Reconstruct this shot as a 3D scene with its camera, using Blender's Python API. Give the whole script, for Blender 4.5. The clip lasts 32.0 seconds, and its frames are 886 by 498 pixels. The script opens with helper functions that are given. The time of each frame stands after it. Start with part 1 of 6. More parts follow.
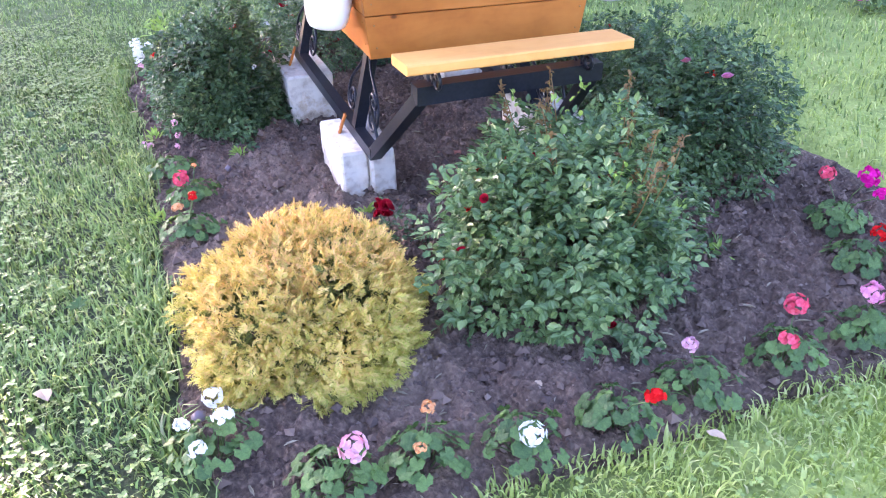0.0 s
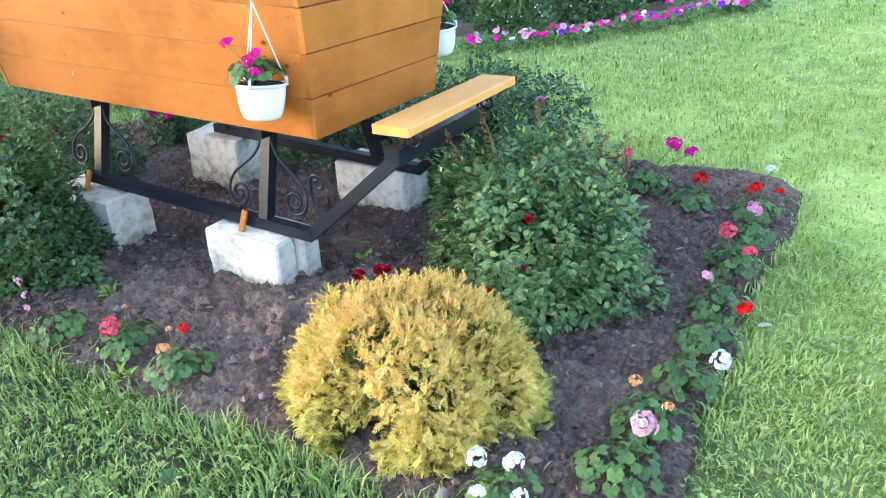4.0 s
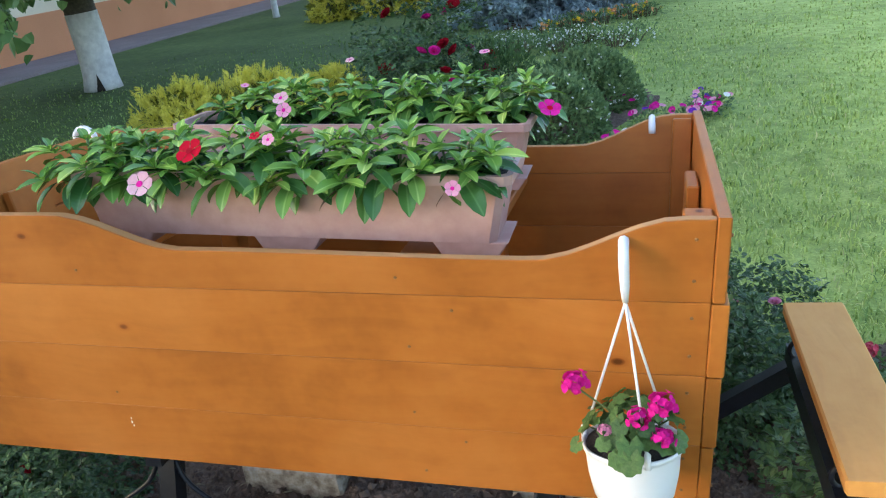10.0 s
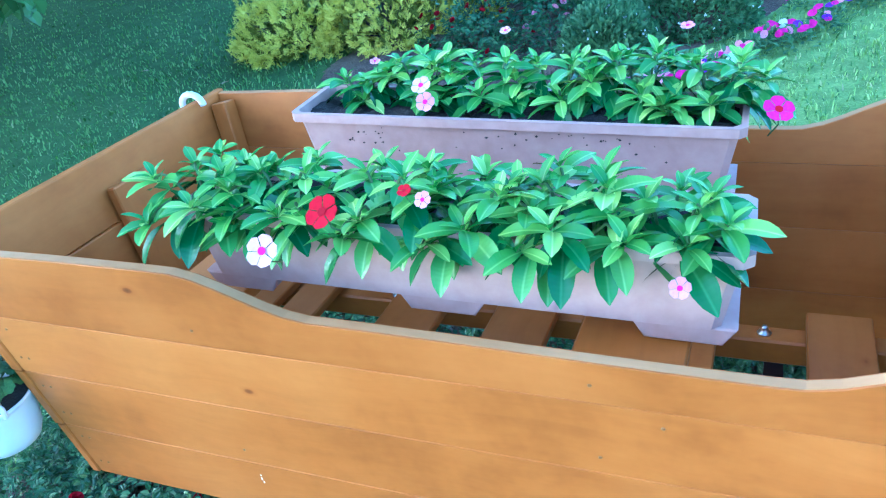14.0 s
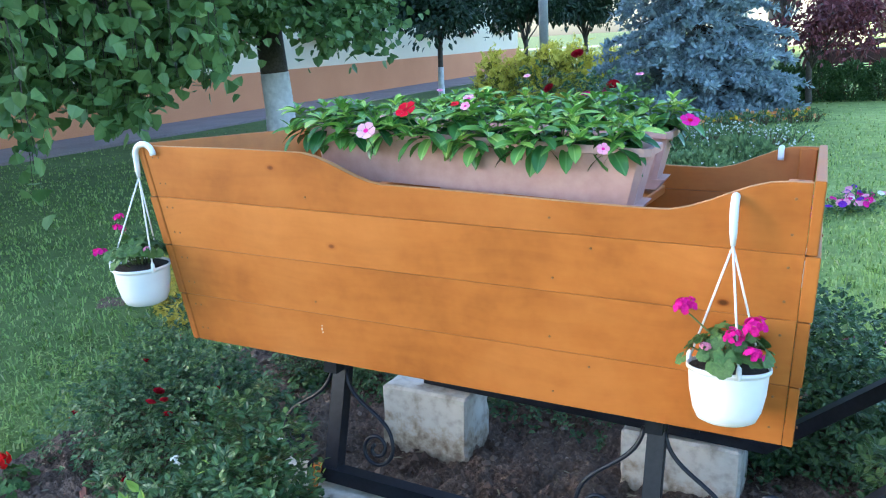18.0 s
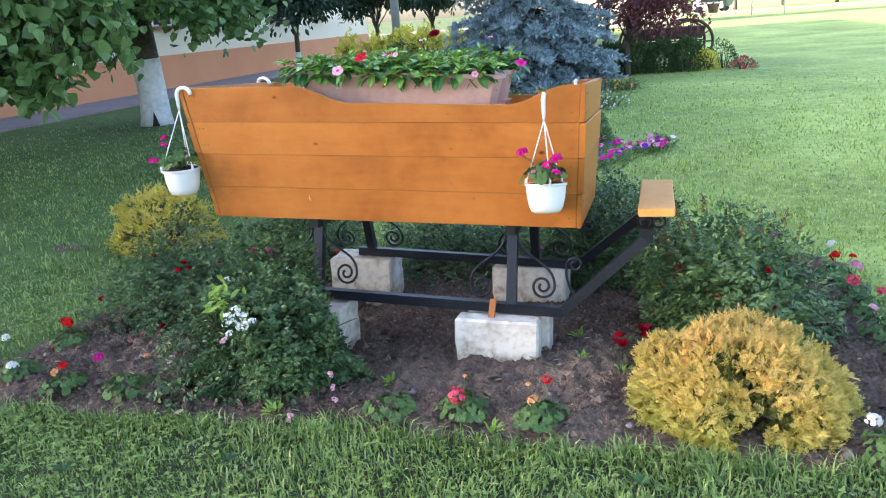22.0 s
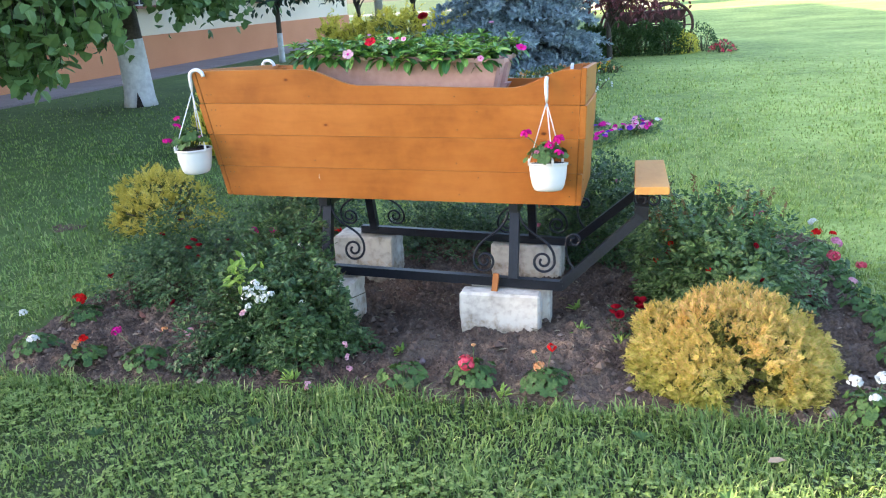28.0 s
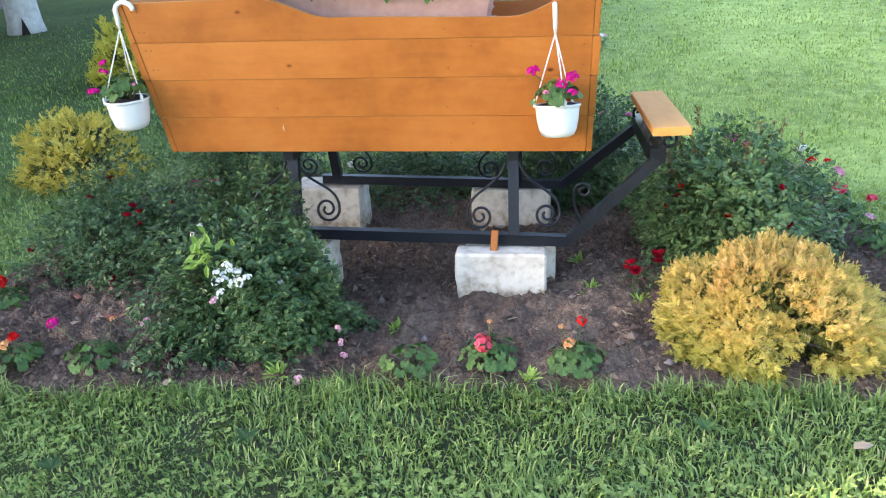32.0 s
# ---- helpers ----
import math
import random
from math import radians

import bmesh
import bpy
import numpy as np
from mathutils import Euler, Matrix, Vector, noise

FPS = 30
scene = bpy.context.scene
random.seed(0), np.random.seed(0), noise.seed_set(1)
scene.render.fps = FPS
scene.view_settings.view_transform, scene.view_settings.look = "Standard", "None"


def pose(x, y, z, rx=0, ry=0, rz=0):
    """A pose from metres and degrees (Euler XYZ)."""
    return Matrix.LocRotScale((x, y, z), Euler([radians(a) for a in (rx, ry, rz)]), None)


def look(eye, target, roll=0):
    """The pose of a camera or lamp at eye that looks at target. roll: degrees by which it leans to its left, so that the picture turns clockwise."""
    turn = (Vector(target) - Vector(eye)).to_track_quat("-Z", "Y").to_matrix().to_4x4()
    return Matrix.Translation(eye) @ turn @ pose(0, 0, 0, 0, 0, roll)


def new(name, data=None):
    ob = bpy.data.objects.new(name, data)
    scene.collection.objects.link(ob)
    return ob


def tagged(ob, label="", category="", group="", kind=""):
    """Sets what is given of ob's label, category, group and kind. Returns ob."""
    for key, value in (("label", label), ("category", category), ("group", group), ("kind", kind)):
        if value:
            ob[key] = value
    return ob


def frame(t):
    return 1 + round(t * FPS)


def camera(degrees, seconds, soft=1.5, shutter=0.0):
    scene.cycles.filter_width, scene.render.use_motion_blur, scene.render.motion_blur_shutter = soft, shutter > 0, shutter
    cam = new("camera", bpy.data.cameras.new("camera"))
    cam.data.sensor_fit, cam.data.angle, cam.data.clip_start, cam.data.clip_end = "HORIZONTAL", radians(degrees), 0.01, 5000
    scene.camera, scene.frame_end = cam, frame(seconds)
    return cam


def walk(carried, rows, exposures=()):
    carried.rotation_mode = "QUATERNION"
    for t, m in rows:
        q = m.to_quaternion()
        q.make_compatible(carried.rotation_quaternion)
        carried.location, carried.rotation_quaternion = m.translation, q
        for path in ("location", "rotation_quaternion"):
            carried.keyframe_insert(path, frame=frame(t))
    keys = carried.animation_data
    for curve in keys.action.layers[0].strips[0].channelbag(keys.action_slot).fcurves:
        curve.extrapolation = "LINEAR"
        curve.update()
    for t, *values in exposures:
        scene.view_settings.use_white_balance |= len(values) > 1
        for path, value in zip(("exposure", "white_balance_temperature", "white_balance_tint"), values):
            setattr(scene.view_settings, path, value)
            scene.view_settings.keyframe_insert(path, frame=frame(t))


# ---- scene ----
cam = camera(58.3, 32.0, 1.15)
PATH = [
    (0, (2.862, -0.545, 1.253), (1.241, 0.037, 0.238), -3.94),
    (0.5, (2.793, -0.727, 1.292), (1.211, 0.003, 0.310), -4.50),
    (1, (2.750, -0.988, 1.301), (1.358, 0.067, 0.325), -4.82),
    (1.5, (2.697, -1.176, 1.317), (1.417, 0.045, 0.384), -4.01),
    (2, (2.556, -1.332, 1.295), (1.335, -0.022, 0.405), -4.66),
    (2.5, (2.472, -1.446, 1.323), (1.349, -0.063, 0.413), -3.81),
    (4.5, (1.998, -1.702, 1.320), (1.089, -0.154, 0.439), -4.40),
    (5, (1.831, -1.745, 1.301), (0.955, -0.150, 0.470), -2.90),
    (5.5, (1.613, -1.808, 1.328), (0.864, -0.162, 0.474), -3.04),
    (6, (1.449, -1.795, 1.324), (0.749, -0.135, 0.458), -3.08),
    (6.5, (1.263, -1.749, 1.339), (0.508, -0.085, 0.525), -3.92),
    (7, (1.096, -1.762, 1.369), (0.336, -0.061, 0.643), -2.85),
    (7.5, (0.914, -1.796, 1.424), (0.207, -0.056, 0.735), -4.22),
    (8, (0.838, -1.731, 1.433), (0.188, 0.007, 0.688), -5.66),
    (8.5, (0.780, -1.559, 1.450), (0.142, 0.167, 0.668), -6.45),
    (9, (0.739, -1.403, 1.457), (0.132, 0.346, 0.699), -5.21),
    (9.5, (0.641, -1.201, 1.470), (0.090, 0.590, 0.769), -5.96),
    (10, (0.611, -1.023, 1.493), (0.074, 0.753, 0.746), -7.75),
    (10.5, (0.602, -0.829, 1.550), (0.046, 0.923, 0.763), -8.85),
    (11, (0.536, -0.719, 1.597), (-0.030, 0.993, 0.732), -9.76),
    (11.5, (0.474, -0.678, 1.632), (-0.170, 0.970, 0.699), -11.64),
    (12, (0.459, -0.647, 1.643), (-0.260, 0.919, 0.626), -14.27),
    (12.5, (0.456, -0.635, 1.650), (-0.233, 0.926, 0.607), -14.10),
    (13, (0.450, -0.628, 1.648), (-0.202, 0.948, 0.602), -13.15),
    (13.5, (0.431, -0.636, 1.651), (-0.255, 0.933, 0.619), -12.77),
    (14, (0.406, -0.663, 1.644), (-0.371, 0.879, 0.635), -11.71),
    (14.5, (0.406, -0.690, 1.620), (-0.447, 0.864, 0.692), -10.17),
    (15, (0.418, -0.723, 1.582), (-0.473, 0.853, 0.730), -8.19),
    (15.5, (0.442, -0.768, 1.542), (-0.482, 0.833, 0.780), -6.99),
    (17.5, (0.571, -1.288, 1.415), (-0.325, 0.418, 0.883), -3.96),
    (18, (0.695, -1.438, 1.350), (-0.160, 0.298, 0.845), -3.30),
    (18.5, (0.722, -1.597, 1.344), (-0.040, 0.183, 0.845), -2.79),
    (19, (0.715, -1.821, 1.327), (0.073, -0.002, 0.799), -2.89),
    (19.5, (0.764, -1.955, 1.330), (0.228, -0.093, 0.836), -1.71),
    (20, (0.873, -2.113, 1.315), (0.318, -0.265, 0.793), -1.39),
    (20.5, (0.919, -2.232, 1.326), (0.272, -0.426, 0.763), -2.92),
    (21, (0.853, -2.431, 1.336), (0.251, -0.614, 0.752), -4.47),
    (21.5, (0.860, -2.590, 1.354), (0.356, -0.753, 0.744), -5.15),
    (22, (0.936, -2.747, 1.334), (0.416, -0.899, 0.776), -4.18),
    (22.5, (0.967, -2.855, 1.336), (0.321, -1.042, 0.791), -4.21),
    (23, (0.714, -2.478, 1.195), (-0.043, -0.700, 0.680), -3.67),
    (23.5, (0.625, -2.456, 1.167), (-0.193, -0.710, 0.637), -3.30),
    (24, (0.508, -2.340, 1.124), (-0.302, -0.587, 0.607), -2.75),
    (24.5, (0.382, -2.128, 1.064), (-0.462, -0.385, 0.564), -2.16),
    (26.5, (0.740, -2.791, 1.314), (-0.004, -1.012, 0.790), -2.84),
    (27, (0.823, -2.956, 1.364), (0.148, -1.155, 0.817), -3.21),
    (27.5, (0.842, -2.938, 1.360), (0.257, -1.113, 0.786), -3.52),
    (28, (0.869, -2.911, 1.360), (0.402, -1.062, 0.756), -3.82),
    (28.5, (0.897, -2.891, 1.357), (0.528, -1.019, 0.758), -2.87),
    (29, (0.921, -2.865, 1.347), (0.588, -0.989, 0.740), -3.25),
    (29.5, (0.976, -2.840, 1.344), (0.760, -0.956, 0.707), -3.16),
    (30, (1.013, -2.811, 1.340), (0.898, -0.925, 0.685), -2.80),
    (30.5, (0.972, -2.776, 1.341), (0.762, -0.906, 0.663), -2.54),
    (31, (0.800, -2.738, 1.354), (0.578, -0.886, 0.633), -2.00),
    (31.5, (0.619, -2.684, 1.391), (0.402, -0.856, 0.611), -4.00),
    (32, (0.508, -2.544, 1.389), (0.254, -0.734, 0.576), -4.55),
]
EXPOSURES = [(0.0, 3.15, 5700, 44), (1.0, 2.78, 6000, 36), (2.0, 2.68, 6200, 24), (5.0, 3.0, 5700, 14), (7.0, 2.8, 5400, 12), (8.0, 2.85, 5200, 11), (9.0, 2.62, 5400, 11), (10.0, 2.0, 6100, 14), (11.0, 2.25, 5000, 7), (12.0, 2.85, 4200, -2), (13.0, 2.9, 3950, -3), (14.0, 2.88, 3950, -3), (15.0, 2.95, 4000, -1),
             (17.4, 2.95, 4500, 2), (18.0, 2.35, 5200, 11), (19.0, 1.8, 5700, 17), (20.0, 1.88, 6700, 18), (22.0, 2.3, 5900, 19), (24.0, 2.94, 5400, 15), (26.5, 2.9, 5500, 13), (27.0, 2.8, 5500, 13), (28.0, 2.26, 5850, 18), (30.0, 2.2, 6200, 23), (32.0, 2.4, 6000, 17)]
SKY = 0.15
walk(cam, [(t, look(eye, target, roll)) for t, eye, target, roll in PATH], EXPOSURES)

# ---- light ----
SUN_EL, SUN_AZ = radians(17.0), math.atan2(-0.30, -0.954)      # low sun behind the long house
world = bpy.data.worlds.new("sky")
scene.world = world
world.use_nodes = True
wn = world.node_tree.nodes
sky = wn.new("ShaderNodeTexSky")
sky.sky_type, sky.sun_disc = "NISHITA", False
sky.sun_elevation, sky.sun_rotation = SUN_EL, math.pi / 2 - SUN_AZ
sky.air_density, sky.dust_density, sky.ozone_density = 1.0, 2.0, 1.0
wn["Background"].inputs[1].default_value = SKY
world.node_tree.links.new(sky.outputs[0], wn["Background"].inputs[0])
sun = new("sun", bpy.data.lights.new("sun", "SUN"))
sun.data.energy, sun.data.angle, sun.data.color = 4.8, radians(0.6), (1.0, 0.84, 0.60)
sun.matrix_world = look((math.cos(SUN_AZ) * 40, math.sin(SUN_AZ) * 40, math.tan(SUN_EL) * 40), (0, 0, 0))
tagged(sun, kind="structure")


# ---- materials ----
def shader(name, rough=0.6, metal=0.0):
    m = bpy.data.materials.new(name)
    m.use_nodes = True
    nt = m.node_tree
    b = nt.nodes["Principled BSDF"]
    b.inputs["Roughness"].default_value, b.inputs["Metallic"].default_value = rough, metal
    return m, nt, b


def node(nt, kind, **kw):
    n = nt.nodes.new("ShaderNode" + kind)
    for k, v in kw.items():
        n.inputs[k.replace("_", " ")].default_value = v
    return n


def ramp(nt, src, stops):
    r = nt.nodes.new("ShaderNodeValToRGB")
    el = r.color_ramp.elements
    while len(el) < len(stops):
        el.new(0.5)
    for e, (p, c) in zip(el, stops):
        e.position, e.color = p, (*c, 1)
    nt.links.new(src, r.inputs[0])
    return r.outputs[0]


def mix(nt, kind, fac, a, b):
    x = nt.nodes.new("ShaderNodeMix")
    x.data_type, x.blend_type = "RGBA", kind
    for s, v in ((0, fac), (6, a), (7, b)):
        if isinstance(v, (int, float)):
            x.inputs[s].default_value = v
        elif isinstance(v, tuple):
            x.inputs[s].default_value = (*v, 1)
        else:
            nt.links.new(v, x.inputs[s])
    return x.outputs[2]


def coords(nt, scale=(1, 1, 1), kind="Object"):
    tc, mp = nt.nodes.new("ShaderNodeTexCoord"), nt.nodes.new("ShaderNodeMapping")
    mp.inputs["Scale"].default_value = scale
    nt.links.new(tc.outputs[kind], mp.inputs[0])
    return mp.outputs[0]


def noise_tex(nt, vec, scale, detail=4, rough=0.55):
    n = node(nt, "TexNoise", Scale=scale, Detail=detail, Roughness=rough)
    nt.links.new(vec, n.inputs["Vector"])
    return n.outputs["Fac"]


def bump(nt, b, src, strength, dist):
    n = node(nt, "Bump", Strength=strength, Distance=dist)
    nt.links.new(src, n.inputs["Height"])
    nt.links.new(n.outputs[0], b.inputs["Normal"])


def speckled(name, lo, hi, fine=60.0, coarse=4.0, rough=0.7, bump_d=0.002, bump_s=0.5, kind="Object", mid=None, vary=0.0, metal=0.0):
    """Two scales of noise between two colours, with relief of the finer one."""
    m, nt, b = shader(name, rough, metal)
    v = coords(nt, kind=kind)
    f, c = noise_tex(nt, v, fine), noise_tex(nt, v, coarse, 3)
    stops = [(0.32, lo), (0.68, hi)] if mid is None else [(0.28, lo), (0.5, mid), (0.72, hi)]
    col = mix(nt, "MIX", 0.5, ramp(nt, f, stops), ramp(nt, c, stops))
    if vary:
        oi = nt.nodes.new("ShaderNodeObjectInfo")
        col = mix(nt, "MULTIPLY", 1.0, col, ramp(nt, oi.outputs["Random"], [(0, (1 - vary,) * 3), (1, (1, 1, 1))]))
    nt.links.new(col, b.inputs["Base Color"])
    if bump_s:
        bump(nt, b, f, bump_s, bump_d)
    if name.startswith("black_painted"):
        b.inputs["Specular IOR Level"].default_value = 0.3
    return m


def leafy(name, dark, light, rough=0.45, trans=0.25, objects=False, stops=None, clump=5.0):
    """Foliage: every leaf its own shade, a little light through it."""
    m, nt, b = shader(name, rough)
    rnd = nt.nodes.new("ShaderNodeObjectInfo").outputs["Random"] if objects else nt.nodes.new("ShaderNodeNewGeometry").outputs["Random Per Island"]
    v = coords(nt)
    big = noise_tex(nt, v, clump, 2)
    col = mix(nt, "MIX", 0.35, ramp(nt, rnd, stops or [(0, dark), (1, light)]), ramp(nt, big, [(0.3, dark), (0.7, light)]))
    nt.links.new(col, b.inputs["Base Color"])
    b.inputs["Specular IOR Level"].default_value = 0.4
    tl = nt.nodes.new("ShaderNodeBsdfTranslucent")
    nt.links.new(col, tl.inputs[0])
    ms = nt.nodes.new("ShaderNodeMixShader")
    ms.inputs[0].default_value = trans
    nt.links.new(b.outputs[0], ms.inputs[1])
    nt.links.new(tl.outputs[0], ms.inputs[2])
    nt.links.new(ms.outputs[0], nt.nodes["Material Output"].inputs[0])
    return m


def wood(name, dark, mid, light, rough=0.42, worn=0.35):
    """Stained boards: grain along local x, knots, blotchy stain, each board its own shade."""
    m, nt, b = shader(name, rough)
    oi = nt.nodes.new("ShaderNodeObjectInfo")
    tc = nt.nodes.new("ShaderNodeTexCoord")
    shift = nt.nodes.new("ShaderNodeVectorMath")
    shift.operation = "MULTIPLY_ADD"
    nt.links.new(oi.outputs["Random"], shift.inputs[0])
    shift.inputs[1].default_value = (7.0, 5.0, 3.0)
    nt.links.new(tc.outputs["Object"], shift.inputs[2])
    mp = nt.nodes.new("ShaderNodeMapping")
    mp.inputs["Scale"].default_value = (0.9, 14.0, 14.0)
    nt.links.new(shift.outputs[0], mp.inputs[0])
    warp = node(nt, "TexNoise", Scale=2.2, Detail=3.0)
    nt.links.new(shift.outputs[0], warp.inputs["Vector"])
    add = nt.nodes.new("ShaderNodeVectorMath")
    add.operation = "MULTIPLY_ADD"
    nt.links.new(warp.outputs["Color"], add.inputs[0])
    add.inputs[1].default_value = (0.0, 2.2, 2.2)
    nt.links.new(mp.outputs[0], add.inputs[2])
    grain = noise_tex(nt, add.outputs[0], 2.6, 7, 0.62)
    blotch = noise_tex(nt, shift.outputs[0], 3.2, 5, 0.65)
    col = mix(nt, "MIX", 0.68, ramp(nt, grain, [(0.25, dark), (0.5, mid), (0.8, light)]), ramp(nt, blotch, [(0.33, dark), (0.47, mid), (0.66, light)]))
    mk = nt.nodes.new("ShaderNodeMapping")
    mk.inputs["Scale"].default_value = (5.0, 8.0, 8.0)
    nt.links.new(shift.outputs[0], mk.inputs[0])
    vo = node(nt, "TexVoronoi", Scale=1.0, Randomness=1.0)
    nt.links.new(mk.outputs[0], vo.inputs["Vector"])
    knot = ramp(nt, vo.outputs["Distance"], [(0.026, (0.16, 0.09, 0.05)), (0.046, (0.50, 0.38, 0.28)), (0.060, (0.88, 0.82, 0.75)), (0.10, (1.0, 1.0, 1.0))])
    col = mix(nt, "MULTIPLY", worn, col, knot)
    col = mix(nt, "MULTIPLY", 1.0, col, ramp(nt, oi.outputs["Random"], [(0, (0.90, 0.87, 0.85)), (1, (1.05, 1.05, 1.05))]))
    nt.links.new(col, b.inputs["Base Color"])
    rr = node(nt, "MapRange")
    nt.links.new(blotch, rr.inputs[0])
    rr.inputs[3].default_value, rr.inputs[4].default_value = rough - 0.08, rough + 0.16
    nt.links.new(rr.outputs[0], b.inputs["Roughness"])
    b.inputs["Specular IOR Level"].default_value = 0.3
    bump(nt, b, grain, 0.35, 0.0015)
    return m


M_BOARD = wood("stained_pine", (0.28, 0.086, 0.013), (0.42, 0.139, 0.021), (0.52, 0.190, 0.035), 0.42, 0.9)
M_SEAT = wood("pale_varnished_pine", (0.60, 0.255, 0.055), (0.78, 0.37, 0.09), (0.85, 0.45, 0.135), 0.6, 0.6)
M_RAW = wood("cut_pine_edge", (0.36, 0.17, 0.055), (0.48, 0.25, 0.095), (0.56, 0.32, 0.14), 0.7, 0.3)
M_IRON = speckled("black_painted_iron", (0.006, 0.007, 0.010), (0.018, 0.020, 0.027), 90, 6, 0.33, 0.0006, 0.4)
M_STEEL = speckled("zinc_plated_steel", (0.45, 0.46, 0.48), (0.62, 0.63, 0.65), 200, 20, 0.3, 0.0003, 0.2, metal=1.0)
M_NAIL = speckled("dark_nail_head", (0.16, 0.07, 0.02), (0.32, 0.14, 0.035), 300, 40, 0.5, 0.0003, 0.2)
M_PLANTER = speckled("faded_terracotta_plastic", (0.40, 0.235, 0.195), (0.54, 0.355, 0.305), 35, 6, 0.55, 0.0008, 0.2)
M_WHITE = speckled("white_plastic", (0.78, 0.78, 0.78), (0.84, 0.84, 0.83), 30, 4, 0.35, 0.0004, 0.1)
M_CORD = speckled("white_plastic_cord", (0.74, 0.74, 0.73), (0.82, 0.82, 0.80), 120, 20, 0.5, 0.0004, 0.2)
M_SOIL = speckled("garden_soil", (0.030, 0.018, 0.011), (0.34, 0.24, 0.158), 75, 2.2, 0.95, 0.016, 1.0, mid=(0.13, 0.084, 0.056))
M_CLOD = leafy("soil_clods", (0.05, 0.034, 0.026), (0.25, 0.185, 0.145), 0.95, 0.0, stops=[(0, (0.03, 0.018, 0.012)), (0.6, (0.15, 0.098, 0.067)), (0.95, (0.25, 0.175, 0.12)), (1, (0.36, 0.28, 0.21))], clump=2.0)
M_POTSOIL = speckled("potting_soil", (0.008, 0.006, 0.005), (0.07, 0.05, 0.04), 220, 18, 0.95, 0.004, 1.0, mid=(0.02, 0.015, 0.012))
M_TURF = None


def turf_material():
    """Lawn seen between and beyond the blades: fine grain, mown tufts, wide patches."""
    m, nt, b = shader("turf_under_grass", 0.9)
    v = coords(nt)
    cols = [(0.34, (0.09, 0.125, 0.028)), (0.5, (0.29, 0.36, 0.095)), (0.64, (0.56, 0.62, 0.22))]
    f, g, c = noise_tex(nt, v, 70, 5, 0.7), noise_tex(nt, v, 7.5, 4, 0.65), noise_tex(nt, v, 0.5, 3)
    col = mix(nt, "MIX", 0.35, mix(nt, "MIX", 0.5, ramp(nt, f, cols), ramp(nt, g, cols)), ramp(nt, c, cols))
    # light and shade put into the colour: darker under the trees, paler on the open side; the front is lusher
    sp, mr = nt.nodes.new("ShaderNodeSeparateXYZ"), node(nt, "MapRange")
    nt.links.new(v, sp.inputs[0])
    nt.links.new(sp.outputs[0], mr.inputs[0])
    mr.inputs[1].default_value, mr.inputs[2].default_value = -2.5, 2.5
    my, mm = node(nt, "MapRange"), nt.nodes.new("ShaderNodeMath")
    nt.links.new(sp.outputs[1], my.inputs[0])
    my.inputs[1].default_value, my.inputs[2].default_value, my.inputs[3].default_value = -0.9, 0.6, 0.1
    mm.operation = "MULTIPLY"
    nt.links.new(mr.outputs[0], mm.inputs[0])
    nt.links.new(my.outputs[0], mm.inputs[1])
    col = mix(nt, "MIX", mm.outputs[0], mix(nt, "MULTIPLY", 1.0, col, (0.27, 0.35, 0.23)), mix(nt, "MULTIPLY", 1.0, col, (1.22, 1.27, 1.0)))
    # where real blades stand close, dark thatch and earth, with the shade between blades put into the colour; further
    # off the sheet is the sward itself
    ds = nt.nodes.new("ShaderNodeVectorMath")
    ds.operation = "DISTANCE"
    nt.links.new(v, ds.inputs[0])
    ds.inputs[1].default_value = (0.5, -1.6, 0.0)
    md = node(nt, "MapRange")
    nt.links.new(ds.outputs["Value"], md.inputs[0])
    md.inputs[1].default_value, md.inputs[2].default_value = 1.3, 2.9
    shaded_thatch = ramp(nt, f, [(0.3, (0.018, 0.022, 0.008)), (0.55, (0.05, 0.065, 0.02)), (0.75, (0.12, 0.12, 0.05))])
    col = mix(nt, "MIX", md.outputs[0], shaded_thatch, col)
    nt.links.new(col, b.inputs["Base Color"])
    bump(nt, b, mix(nt, "MIX", 0.5, f, g), 0.6, 0.02)
    return m


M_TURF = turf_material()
M_GRASS = leafy("lush_shaded_grass_blades", (0.10, 0.17, 0.035), (0.34, 0.46, 0.12), 0.48, 0.3, stops=[(0, (0.05, 0.10, 0.02)), (0.3, (0.14, 0.24, 0.05)), (0.7, (0.33, 0.47, 0.12)), (0.94, (0.46, 0.58, 0.19)), (1.0, (0.52, 0.46, 0.25))], clump=3.0)
# these paler greens carry the open side's brighter light
M_LITGRASS = leafy("lit_side_grass_blades", (0.20, 0.28, 0.045), (0.66, 0.76, 0.19), 0.38, 0.45, stops=[(0, (0.18, 0.25, 0.045)), (0.35, (0.36, 0.46, 0.11)), (0.7, (0.54, 0.64, 0.18)), (0.92, (0.76, 0.81, 0.33)), (1.0, (0.74, 0.62, 0.34))], clump=6.5)
M_CLOVER = leafy("clover_leaves", (0.09, 0.16, 0.03), (0.40, 0.52, 0.14), 0.4, 0.25)
M_STRAW = leafy("dry_straw", (0.22, 0.18, 0.10), (0.42, 0.36, 0.24), 0.8, 0.1)
